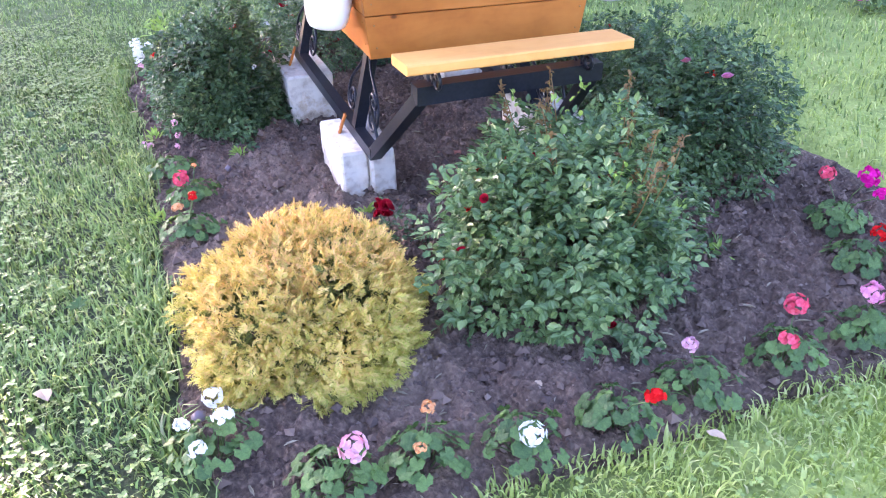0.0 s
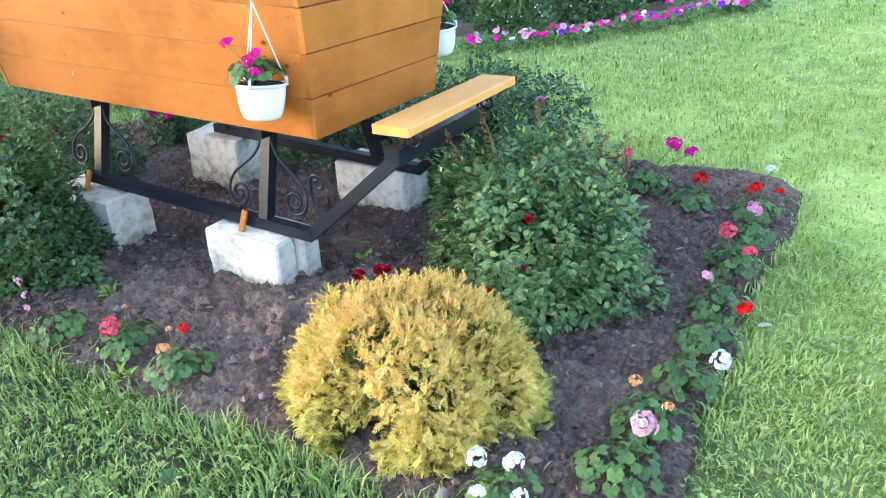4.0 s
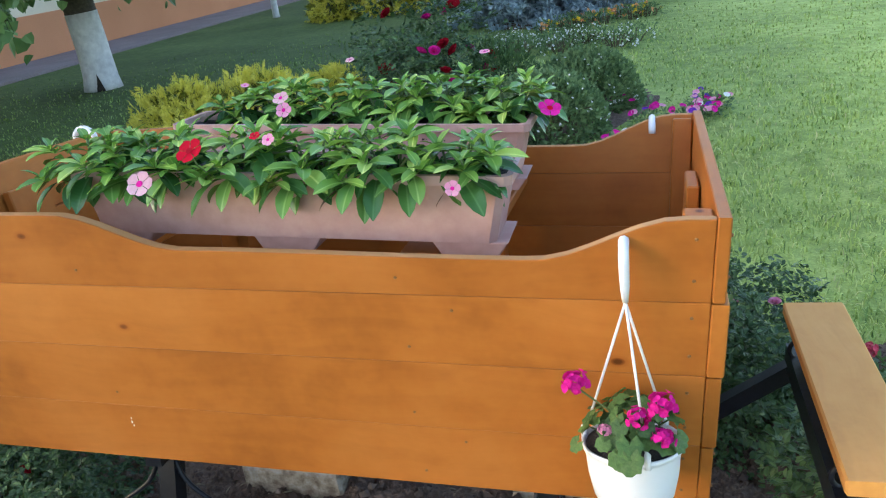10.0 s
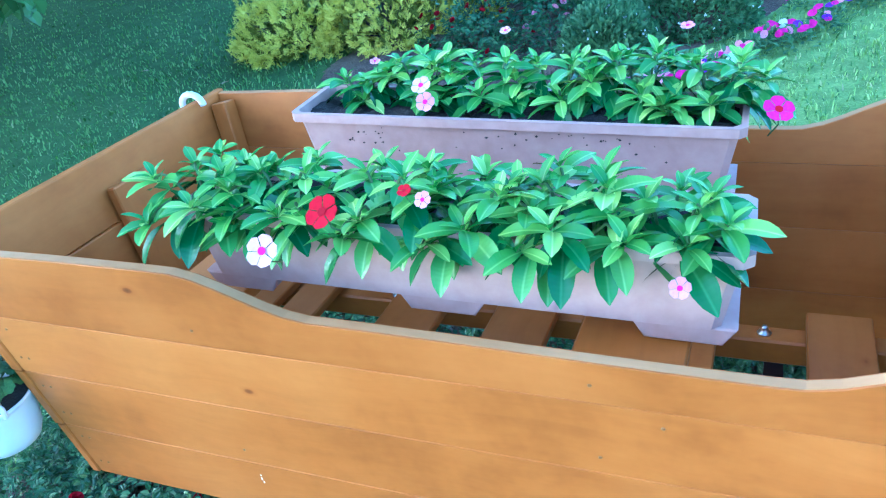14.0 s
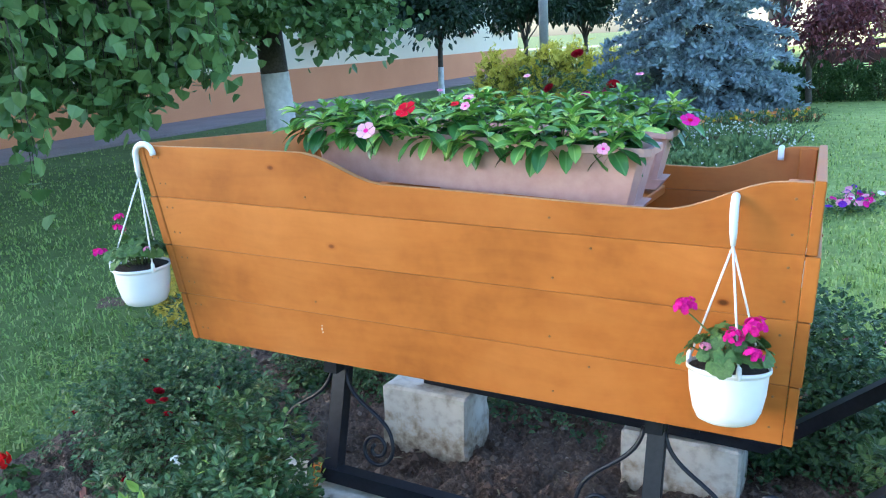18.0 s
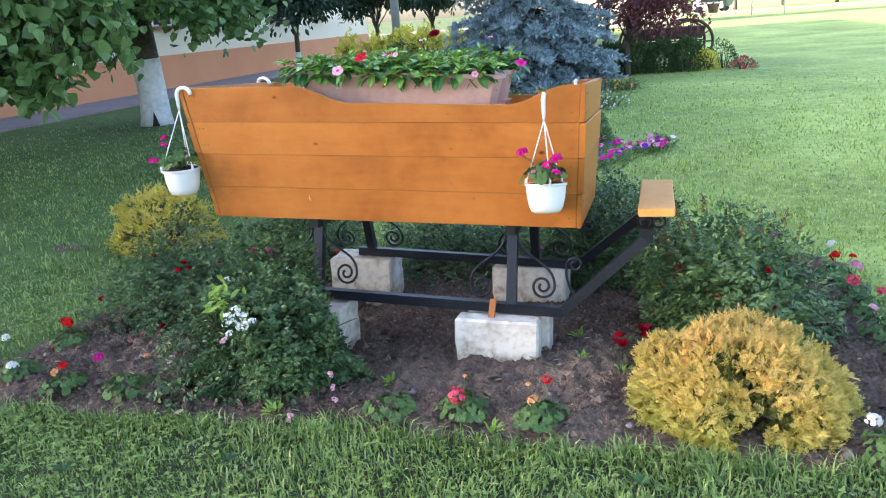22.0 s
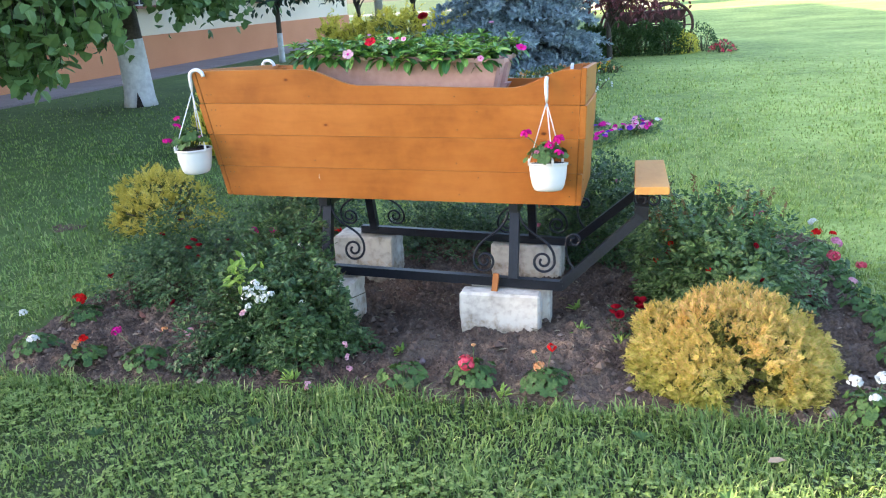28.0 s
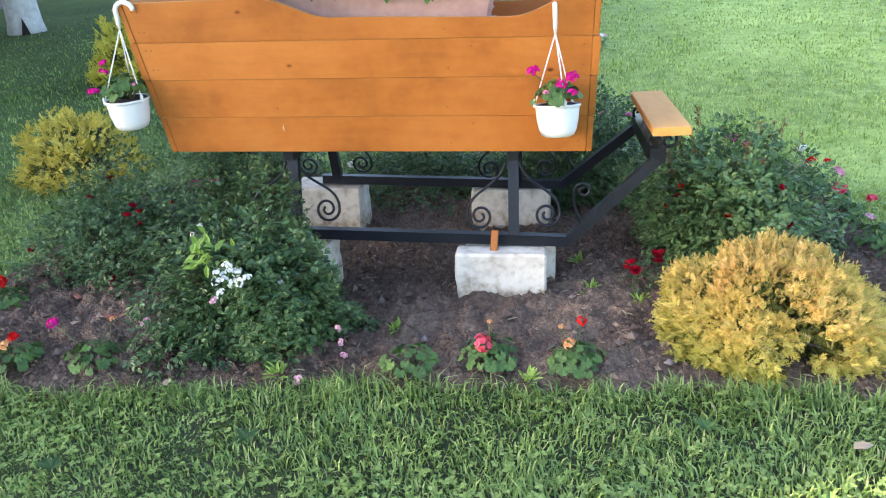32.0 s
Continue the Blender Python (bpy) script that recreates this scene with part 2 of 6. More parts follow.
def vinca_leaf_material(name, tones):
    m, nt, b = shader(name, 0.25)
    oi = nt.nodes.new("ShaderNodeObjectInfo")
    col = ramp(nt, oi.outputs["Random"], [(u, c) for u, c in zip((0, 0.5, 0.85, 1), tones)])
    tc = nt.nodes.new("ShaderNodeTexCoord")
    sp = nt.nodes.new("ShaderNodeSeparateXYZ")
    nt.links.new(tc.outputs["Object"], sp.inputs[0])
    ab = nt.nodes.new("ShaderNodeMath")
    ab.operation = "ABSOLUTE"
    nt.links.new(sp.outputs[1], ab.inputs[0])
    rib = ramp(nt, ab.outputs[0], [(0.0, (1.9, 1.5, 2.0)), (0.018, (1.35, 1.2, 1.35)), (0.03, (1, 1, 1))])
    col = mix(nt, "MULTIPLY", 1.0, col, rib)
    wv = node(nt, "TexWave", Scale=4.2, Distortion=1.5)
    nt.links.new(tc.outputs["Object"], wv.inputs["Vector"])
    nt.links.new(col, b.inputs["Base Color"])
    bump(nt, b, wv.outputs["Fac"], 0.05, 0.008)
    tl = nt.nodes.new("ShaderNodeBsdfTranslucent")
    nt.links.new(col, tl.inputs[0])
    ms = nt.nodes.new("ShaderNodeMixShader")
    ms.inputs[0].default_value = 0.16
    nt.links.new(b.outputs[0], ms.inputs[1])
    nt.links.new(tl.outputs[0], ms.inputs[2])
    nt.links.new(ms.outputs[0], nt.nodes["Material Output"].inputs[0])
    return m


M_VINCA = vinca_leaf_material("periwinkle_leaf", ((0.09, 0.22, 0.035), (0.18, 0.36, 0.058), (0.30, 0.50, 0.085), (0.40, 0.56, 0.12)))
# darker greens for the two lower leaf levels of each shoot
M_VINCA_LOW = vinca_leaf_material("lower_periwinkle_leaf", ((0.035, 0.11, 0.028), (0.075, 0.20, 0.042), (0.13, 0.29, 0.058), (0.20, 0.37, 0.075)))
M_GERLEAF = leafy("geranium_leaf", (0.03, 0.075, 0.02), (0.16, 0.28, 0.065), 0.55, 0.25, True)
M_STEM = leafy("green_stem", (0.06, 0.11, 0.03), (0.14, 0.20, 0.06), 0.6, 0.1)
M_ROSELEAF = leafy("rose_leaf", (0.020, 0.060, 0.022), (0.19, 0.30, 0.10), 0.30, 0.2, stops=[(0, (0.016, 0.05, 0.018)), (0.65, (0.065, 0.13, 0.042)), (0.92, (0.14, 0.23, 0.075)), (1, (0.28, 0.36, 0.13))])
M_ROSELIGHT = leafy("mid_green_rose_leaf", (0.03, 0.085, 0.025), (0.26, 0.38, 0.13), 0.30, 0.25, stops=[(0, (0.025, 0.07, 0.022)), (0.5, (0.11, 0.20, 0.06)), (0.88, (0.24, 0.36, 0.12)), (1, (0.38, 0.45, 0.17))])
M_ROSEYOUNG = leafy("young_rose_leaf", (0.22, 0.36, 0.06), (0.42, 0.58, 0.12), 0.4, 0.35)
M_ROSERED = leafy("reddish_rose_shoot", (0.20, 0.09, 0.035), (0.38, 0.27, 0.09), 0.45, 0.25)
M_THUJA = leafy("golden_thuja_spray", (0.42, 0.34, 0.07), (0.82, 0.60, 0.22), 0.65, 0.42, stops=[(0, (0.48, 0.52, 0.09)), (0.4, (0.78, 0.68, 0.16)), (0.80, (0.93, 0.73, 0.29)), (1, (0.84, 0.52, 0.21))])


def height_tinted(m, low, high):
    """Multiplies the spray colour by height: greener towards the foot of the shrub, more orange at its crown."""
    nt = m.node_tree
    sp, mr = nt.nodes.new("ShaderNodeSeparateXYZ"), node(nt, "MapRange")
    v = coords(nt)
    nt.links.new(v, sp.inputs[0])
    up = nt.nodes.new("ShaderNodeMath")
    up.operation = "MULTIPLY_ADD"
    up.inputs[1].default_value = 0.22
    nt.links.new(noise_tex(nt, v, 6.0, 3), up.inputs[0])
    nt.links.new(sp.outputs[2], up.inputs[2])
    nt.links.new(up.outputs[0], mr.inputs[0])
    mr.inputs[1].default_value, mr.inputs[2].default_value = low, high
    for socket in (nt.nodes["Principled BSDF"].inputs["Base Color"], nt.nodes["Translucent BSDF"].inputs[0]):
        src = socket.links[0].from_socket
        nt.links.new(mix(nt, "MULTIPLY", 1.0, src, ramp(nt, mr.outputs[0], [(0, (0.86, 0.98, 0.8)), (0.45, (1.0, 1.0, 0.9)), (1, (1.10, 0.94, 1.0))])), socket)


height_tinted(M_THUJA, 0.12, 0.40)
# greener inside, and darkened: the shade in the gaps is put into the colour
M_THUJA_IN = leafy("shaded_green_thuja_spray", (0.06, 0.08, 0.018), (0.30, 0.31, 0.06), 0.7, 0.2)
M_GOLD = leafy("golden_juniper", (0.66, 0.60, 0.06), (0.95, 0.86, 0.18), 0.6, 0.4)
M_YELLOWGREEN = leafy("yellow_green_thuja", (0.46, 0.42, 0.06), (0.82, 0.66, 0.14), 0.6, 0.3)
# dark copy of the juniper gold, with the inner shade in its colour
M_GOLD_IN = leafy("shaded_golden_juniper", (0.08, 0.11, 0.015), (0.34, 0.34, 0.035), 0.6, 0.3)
M_GLOBE = leafy("grey_green_shrub", (0.06, 0.125, 0.045), (0.27, 0.38, 0.15), 0.6, 0.25)
M_SPRUCE = leafy("blue_spruce_needles", (0.15, 0.22, 0.24), (0.50, 0.60, 0.63), 0.6, 0.2)
M_MAPLE = leafy("purple_maple_leaf", (0.08, 0.02, 0.028), (0.25, 0.08, 0.085), 0.5, 0.25)
M_HEDGE = leafy("hedge_leaf", (0.03, 0.08, 0.025), (0.12, 0.21, 0.06), 0.5, 0.15)
M_LIME = leafy("lime_leaf", (0.05, 0.12, 0.035), (0.28, 0.42, 0.14), 0.32, 0.35)
M_DARKLEAF = leafy("dark_tree_leaf", (0.012, 0.03, 0.016), (0.04, 0.08, 0.035), 0.5, 0.15)
M_BARK = speckled("bark", (0.035, 0.028, 0.022), (0.12, 0.10, 0.08), 30, 5, 0.9, 0.01, 0.9)
M_TWIG = speckled("green_brown_cane", (0.06, 0.06, 0.025), (0.14, 0.11, 0.05), 60, 9, 0.8, 0.002, 0.5)
M_LIMEWASH = speckled("limewashed_bark", (0.50, 0.50, 0.50), (0.82, 0.82, 0.81), 14, 5, 0.9, 0.008, 0.8)
M_CONCRETE = speckled("limewashed_concrete", (0.36, 0.28, 0.19), (0.88, 0.83, 0.70), 30, 11, 0.9, 0.005, 0.8, mid=(0.80, 0.74, 0.61), vary=0.26)


def grimy(m):
    """Brown splashes of dirt on the lower part of the blocks, with ragged shapes."""
    nt = m.node_tree
    b = nt.nodes["Principled BSDF"]
    src = b.inputs["Base Color"].links[0].from_socket
    v = coords(nt)
    sp = nt.nodes.new("ShaderNodeSeparateXYZ")
    nt.links.new(v, sp.inputs[0])
    up = nt.nodes.new("ShaderNodeMath")
    up.operation = "MULTIPLY_ADD"
    nt.links.new(sp.outputs[2], up.inputs[0])
    up.inputs[1].default_value = 2.2
    nt.links.new(noise_tex(nt, v, 22, 6, 0.7), up.inputs[2])
    nt.links.new(mix(nt, "MULTIPLY", 0.8, src, ramp(nt, up.outputs[0], [(0.28, (0.34, 0.25, 0.16)), (0.42, (0.80, 0.70, 0.56)), (0.55, (1, 1, 1))])), b.inputs["Base Color"])


grimy(M_CONCRETE)
M_PLASTER_O = speckled("orange_plaster", (0.60, 0.255, 0.12), (0.71, 0.325, 0.16), 40, 0.7, 0.9, 0.002, 0.4)
M_PLASTER_C = speckled("cream_plaster", (0.78, 0.68, 0.49), (0.86, 0.77, 0.59), 40, 0.6, 0.9, 0.002, 0.4)
M_PAVING = speckled("grey_paving", (0.20, 0.155, 0.155), (0.32, 0.26, 0.26), 30, 1.2, 0.85, 0.003, 0.5, vary=0.2)
M_ROOF = speckled("roof_tile", (0.20, 0.07, 0.04), (0.34, 0.13, 0.08), 20, 1.5, 0.85, 0.01, 0.5)
M_GLASS = speckled("dark_window_glass", (0.02, 0.025, 0.03), (0.05, 0.055, 0.06), 2, 0.5, 0.08, 0.0, 0.0)
M_FRAMEW = speckled("white_window_frame", (0.66, 0.65, 0.62), (0.78, 0.77, 0.74), 20, 3, 0.5, 0.001, 0.2)
M_SILL = speckled("brown_sill", (0.24, 0.09, 0.06), (0.33, 0.14, 0.09), 30, 4, 0.7, 0.001, 0.3)
M_POLE = speckled("galvanised_pole", (0.26, 0.28, 0.29), (0.40, 0.42, 0.43), 40, 4, 0.5, 0.001, 0.3)
M_ROAD = speckled("pale_road", (0.30, 0.29, 0.27), (0.42, 0.41, 0.38), 20, 0.6, 0.9, 0.002, 0.4)
M_SIGNBLUE = speckled("blue_sign_paint", (0.02, 0.08, 0.36), (0.03, 0.11, 0.44), 6, 1, 0.4, 0.001, 0.1)
M_OLDWOOD = speckled("weathered_dark_wood", (0.045, 0.022, 0.018), (0.13, 0.065, 0.05), 30, 4, 0.85, 0.004, 0.6)
M_DEADLEAF = leafy("fallen_leaf", (0.36, 0.25, 0.14), (0.58, 0.46, 0.32), 0.8, 0.1)


def petal(name, a, b, rough=0.8):
    m = leafy(name, a, b, rough, 0.2)
    m.node_tree.nodes["Principled BSDF"].inputs["Specular IOR Level"].default_value = 0.1
    return m


P_MAGENTA = petal("magenta_petal", (0.55, 0.008, 0.20), (0.82, 0.03, 0.36))
P_PINK = petal("pink_petal", (0.72, 0.22, 0.38), (0.84, 0.42, 0.55))
P_PALE = petal("pale_pink_petal", (0.72, 0.32, 0.40), (0.80, 0.54, 0.58))
P_RED = petal("red_petal", (0.60, 0.008, 0.010), (0.82, 0.025, 0.018))
P_CARMINE = petal("carmine_petal", (0.42, 0.002, 0.016), (0.58, 0.005, 0.030))
P_CORAL = petal("coral_petal", (0.74, 0.07, 0.12), (0.84, 0.17, 0.22))
P_CRIMSON = petal("crimson_petal", (0.22, 0.004, 0.012), (0.42, 0.008, 0.025))
P_WHITE = petal("white_petal", (0.76, 0.75, 0.70), (0.86, 0.86, 0.82))
P_VIOLET = petal("violet_petal", (0.10, 0.02, 0.30), (0.22, 0.05, 0.48))
P_ORANGE = petal("orange_petal", (0.70, 0.26, 0.09), (0.82, 0.50, 0.24))
P_YELLOW = petal("yellow_petal", (0.75, 0.50, 0.03), (0.85, 0.65, 0.08))


# ---- mesh tools ----
rng = np.random.default_rng(11)


def mesh_np(name, verts, faces, mat, smooth=False):
    """A mesh from arrays of vertices and equal-sided faces."""
    me = bpy.data.meshes.new(name)
    verts, faces = np.asarray(verts, np.float32), np.asarray(faces, np.int32)
    n, k = faces.shape
    me.vertices.add(len(verts))
    me.vertices.foreach_set("co", verts.ravel())
    me.loops.add(n * k)
    me.loops.foreach_set("vertex_index", faces.ravel())
    me.polygons.add(n)
    me.polygons.foreach_set("loop_start", np.arange(n, dtype=np.int32) * k)
    me.polygons.foreach_set("loop_total", np.full(n, k, np.int32))
    me.polygons.foreach_set("use_smooth", np.full(n, bool(smooth)))
    me.update(calc_edges=True)
    me.materials.append(mat)
    return me


def bm_mesh(name, bm, mat, smooth=False):
    me = bpy.data.meshes.new(name)
    bmesh.ops.recalc_face_normals(bm, faces=bm.faces)
    bm.to_mesh(me)
    bm.free()
    if smooth:
        me.polygons.foreach_set("use_smooth", np.ones(len(me.polygons), bool))
    me.materials.append(mat)
    return me


def part(name, me, parent, label="", m=None, kind=""):
    ob = new(name, me)
    ob.parent = parent
    if m is not None:
        ob.matrix_local = m
    return tagged(ob, label=label, kind=kind)


def thing(name, m, label, category, group="", kind=""):
    ob = new(name)
    ob.empty_display_size = 0.1
    ob.matrix_world = m
    return tagged(ob, label, category, group, kind)


def box_bm(sx, sy, sz, bevel=0.003, centre=(0, 0, 0)):
    bm = bmesh.new()
    bmesh.ops.create_cube(bm, size=1.0)
    for v in bm.verts:
        v.co = Vector((v.co.x * sx + centre[0], v.co.y * sy + centre[1], v.co.z * sz + centre[2]))
    if bevel:
        bmesh.ops.bevel(bm, geom=list(bm.edges), offset=bevel, segments=1, affect="EDGES")
    return bm


def prism_bm(outline, thick, bevel=0.0025):
    """An outline in x and z, thick along +y, with eased edges."""
    bm = bmesh.new()
    a = [bm.verts.new((x, 0, z)) for x, z in outline]
    b = [bm.verts.new((x, thick, z)) for x, z in outline]
    bm.faces.new(a)
    bm.faces.new(b[::-1])
    for i in range(len(a)):
        j = (i + 1) % len(a)
        bm.faces.new((a[j], a[i], b[i], b[j]))
    bmesh.ops.recalc_face_normals(bm, faces=bm.faces)
    if bevel:
        es = [e for e in bm.edges if abs(e.verts[0].co.y - e.verts[1].co.y) < 1e-6]
        bmesh.ops.bevel(bm, geom=es, offset=bevel, segments=1, affect="EDGES")
    return bm


def tube_np(points, radius, sides=6, square=False):
    """Vertices and quads of a tube along points; radius may be a list; the ends are closed by taper rings."""
    p = np.asarray(points, float)
    r = np.broadcast_to(np.asarray(radius, float), (len(p),))
    t = np.gradient(p, axis=0)
    t /= np.linalg.norm(t, axis=1)[:, None] + 1e-9
    ref = np.array((0.0, 1.0, 0.0)) if abs(t[:, 1]).mean() < 0.8 else np.array((0.0, 0.0, 1.0))
    u = np.cross(t, ref)
    u /= np.linalg.norm(u, axis=1)[:, None] + 1e-9
    w = np.cross(t, u)
    a = np.arange(sides) * 2 * math.pi / sides + (math.pi / 4 if square else 0)
    ring = np.cos(a)[None, :, None] * u[:, None, :] + np.sin(a)[None, :, None] * w[:, None, :]
    k = math.sqrt(2) if square else 1.0
    v = p[:, None, :] + ring * (r * k)[:, None, None]
    v = np.concatenate([p[:1, None, :].repeat(sides, 1), v, p[-1:, None, :].repeat(sides, 1)], 0)
    n = len(v)
    i, j = np.meshgrid(np.arange(n - 1), np.arange(sides), indexing="ij")
    j2 = (j + 1) % sides
    f = np.stack([i * sides + j, i * sides + j2, (i + 1) * sides + j2, (i + 1) * sides + j], -1).reshape(-1, 4)
    return v.reshape(-1, 3), f


def tube(name, points, radius, mat, sides=6, square=False, smooth=True):
    v, f = tube_np(points, radius, sides, square)
    return mesh_np(name, v, f, mat, smooth and not square)


def joined(name, pieces, mat, smooth=False):
    vs, fs, n = [], [], 0
    for v, f in pieces:
        vs.append(v)
        fs.append(np.asarray(f) + n)
        n += len(v)
    return mesh_np(name, np.concatenate(vs), np.concatenate(fs), mat, smooth)


def lathe(name, profile, mat, sides=28, smooth=True):
    """A turned body: profile of (radius, height)."""
    pr = np.asarray(profile, float)
    a = np.arange(sides) * 2 * math.pi / sides
    v = np.stack([pr[:, 0, None] * np.cos(a), pr[:, 0, None] * np.sin(a), np.repeat(pr[:, 1, None], sides, 1)], -1)
    n = len(pr)
    i, j = np.meshgrid(np.arange(n - 1), np.arange(sides), indexing="ij")
    j2 = (j + 1) % sides
    f = np.stack([i * sides + j, i * sides + j2, (i + 1) * sides + j2, (i + 1) * sides + j], -1).reshape(-1, 4)
    return mesh_np(name, v.reshape(-1, 3), f, mat, smooth)


def unit(v):
    return v / (np.linalg.norm(v, axis=-1, keepdims=True) + 1e-9)


LEAF = np.array(((0, 0, 0), (0.33, 0.5, 0.05), (0.72, 0.36, 0.03), (1, 0, -0.12), (0.72, -0.36, 0.03), (0.33, -0.5, 0.05)))


ROUND = np.array(((0, 0, 0), (0.40, 0.52, 0.07), (0.88, 0.42, 0.05), (1, 0, 0.0), (0.88, -0.42, 0.05), (0.40, -0.52, 0.07)))


def leaves_np(pos, way, up, size, ratio=0.55, shape=LEAF):
    """One folded leaf of two quads at each place, pointing along way."""
    pos, way, up = np.asarray(pos, float), unit(np.asarray(way, float)), np.asarray(up, float)
    side = unit(np.cross(up, way))
    nor = np.cross(way, side)
    size = np.broadcast_to(np.asarray(size, float), (len(pos),))[:, None, None]
    s = shape
    v = pos[:, None, :] + size * (s[None, :, 0:1] * way[:, None, :] + s[None, :, 1:2] * ratio * 2 * 0.5 * side[:, None, :] + s[None, :, 2:3] * nor[:, None, :])
    n = len(pos)
    base = (np.arange(n) * 6)[:, None]
    f = np.concatenate([base + np.array((0, 1, 2, 3)), base + np.array((0, 3, 4, 5))], 0)
    return v.reshape(-1, 3), f


def diamonds_np(pos, way, up, size, ratio=0.3):
    """One four-cornered scale leaf at each place."""
    pos, way = np.asarray(pos, float), unit(np.asarray(way, float))
    side = unit(np.cross(np.asarray(up, float), way))
    s = np.broadcast_to(np.asarray(size, float), (len(pos),))[:, None]
    m = pos + way * s * 0.5
    v = np.stack([pos, m + side * s * ratio * 0.5, pos + way * s, m - side * s * ratio * 0.5], 1)
    return v.reshape(-1, 3), np.arange(len(pos) * 4).reshape(-1, 4)


def blades_np(pos, height, width, lean, a):
    """Grass: three-cornered bent blades of two faces (a quad and a folded tip)."""
    n = len(pos)
    d = np.stack([np.cos(a), np.sin(a), np.zeros(n)], 1)
    s = np.stack([-d[:, 1], d[:, 0], d[:, 2]], 1)
    z = np.array((0, 0, 1.0))
    h, w, l = height[:, None], width[:, None], lean[:, None]
    b0, b1 = pos - s * w / 2, pos + s * w / 2
    m = pos + z * h * 0.6 + d * h * l * 0.35
    tip = pos + z * h * (1 - 0.35 * l) + d * h * l
    v = np.stack([b0, b1, m + s * w * 0.38, tip, m - s * w * 0.38], 1).reshape(-1, 3)
    base = (np.arange(n) * 5)[:, None]
    return v, np.concatenate([base + np.array((0, 1, 2, 4)), base + np.array((4, 2, 3, 3))], 0)


def blades_mesh(name, pos, height, width, lean, mat, a):
    v, f = blades_np(pos, height, width, lean, a)
    q, t = f[: len(f) // 2], f[len(f) // 2:, :3]
    me = bpy.data.meshes.new(name)
    nq = len(q)
    me.vertices.add(len(v))
    me.vertices.foreach_set("co", v.astype(np.float32).ravel())
    me.loops.add(nq * 7)
    me.loops.foreach_set("vertex_index", np.concatenate([q.ravel(), t.ravel()]).astype(np.int32))
    me.polygons.add(2 * nq)
    me.polygons.foreach_set("loop_start", np.concatenate([np.arange(nq) * 4, nq * 4 + np.arange(nq) * 3]).astype(np.int32))
    me.polygons.foreach_set("loop_total", np.concatenate([np.full(nq, 4), np.full(nq, 3)]).astype(np.int32))
    me.update(calc_edges=True)
    me.materials.append(mat)
    return me


def value_noise(x, y, scale, seed):
    """Smooth noise of arrays, about 0 to 1."""
    g = np.random.default_rng(seed).random((128, 128))
    u, v = x * scale + 1000.0, y * scale + 1000.0
    i, j = np.floor(u).astype(int), np.floor(v).astype(int)
    a, b = u - i, v - j
    a, b = a * a * (3 - 2 * a), b * b * (3 - 2 * b)
    i, j = i % 128, j % 128
    i2, j2 = (i + 1) % 128, (j + 1) % 128
    return (g[i, j] * (1 - a) + g[i2, j] * a) * (1 - b) + (g[i, j2] * (1 - a) + g[i2, j2] * a) * b


def ground_z(y):
    return 0.05 - 0.07 * np.tanh(np.asarray(y, float) / 1.2)


def at_ground(x, y, dz=0.0, turn=0.0):
    return pose(x, y, float(ground_z(y)) + dz, 0, 0, turn)


# ---- setting ----
BED = (-1.78, 1.86, -0.64, 1.66)


def bed_edge(x, y):
    """Above 0 inside the flower bed, with a wavering edge, in metres."""
    w = 0.07 * (value_noise(x, y, 3.1, 5) - 0.5) + 0.05 * (value_noise(x, y, 11.0, 6) - 0.5)
    dx = np.minimum(x - BED[0], BED[1] - x)
    dy = np.minimum(y - BED[2], BED[3] - y)
    inside = np.minimum(dx, dy)
    r = np.where(x < 0, 0.5, 0.24)
    corner = np.hypot(np.maximum(r - dx, 0), np.maximum(r - dy, 0))
    inside = np.where((dx < r) & (dy < r), r - corner, inside)
    return inside + w


def back_bed(x, y):
    """The second bed behind: a rounded slanting shape."""
    u = (x + 1.05) * 0.80 + (y - 4.95) * 0.6
    v = -(x + 1.05) * 0.6 + (y - 4.95) * 0.80
    w = 0.10 * (value_noise(x, y, 2.2, 8) - 0.5)
    return 1.0 - np.hypot(u / 1.95, v / 1.15) + w


def far_bed(x, y):
    return 1.0 - np.hypot((x + 0.9) / 1.2, (y - 11.7) / 1.1) + 0.1 * (value_noise(x, y, 1.5, 9) - 0.5)


def build_ground():
    xs = np.concatenate([[-900, -300, -100, -40, -20], np.arange(-12, 12.01, 0.16), [16, 24, 40, 100, 300, 900]])
    ys = np.concatenate([[-900, -200, -60, -20, -10, -6], np.arange(-4, 9.01, 0.16), [10, 11, 12, 14, 17, 20, 26, 34, 50, 90, 200, 500, 2000]])
    x, y = np.meshgrid(xs, ys)
    z = ground_z(y) + 0.02 * (value_noise(x, y, 0.9, 3) - 0.5) * (np.hypot(x, y) < 14)
    z = z - 0.09 * np.clip(bed_edge(x, y) / 0.12, 0, 1)
    n, m = x.shape
    i, j = np.meshgrid(np.arange(n - 1), np.arange(m - 1), indexing="ij")
    f = np.stack([i * m + j, i * m + j + 1, (i + 1) * m + j + 1, (i + 1) * m + j], -1).reshape(-1, 4)
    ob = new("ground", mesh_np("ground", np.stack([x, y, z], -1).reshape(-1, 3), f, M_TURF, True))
    tagged(ob, "wide mown lawn of green grass", "lawn", kind="structure")


def soil_lump(x, y):
    return 0.022 * (value_noise(x, y, 7, 21) - 0.5) + 0.036 * (value_noise(x, y, 17, 22) - 0.5) + 0.040 * (value_noise(x, y, 38, 23) - 0.5) + 0.020 * (value_noise(x, y, 80, 24) - 0.5)


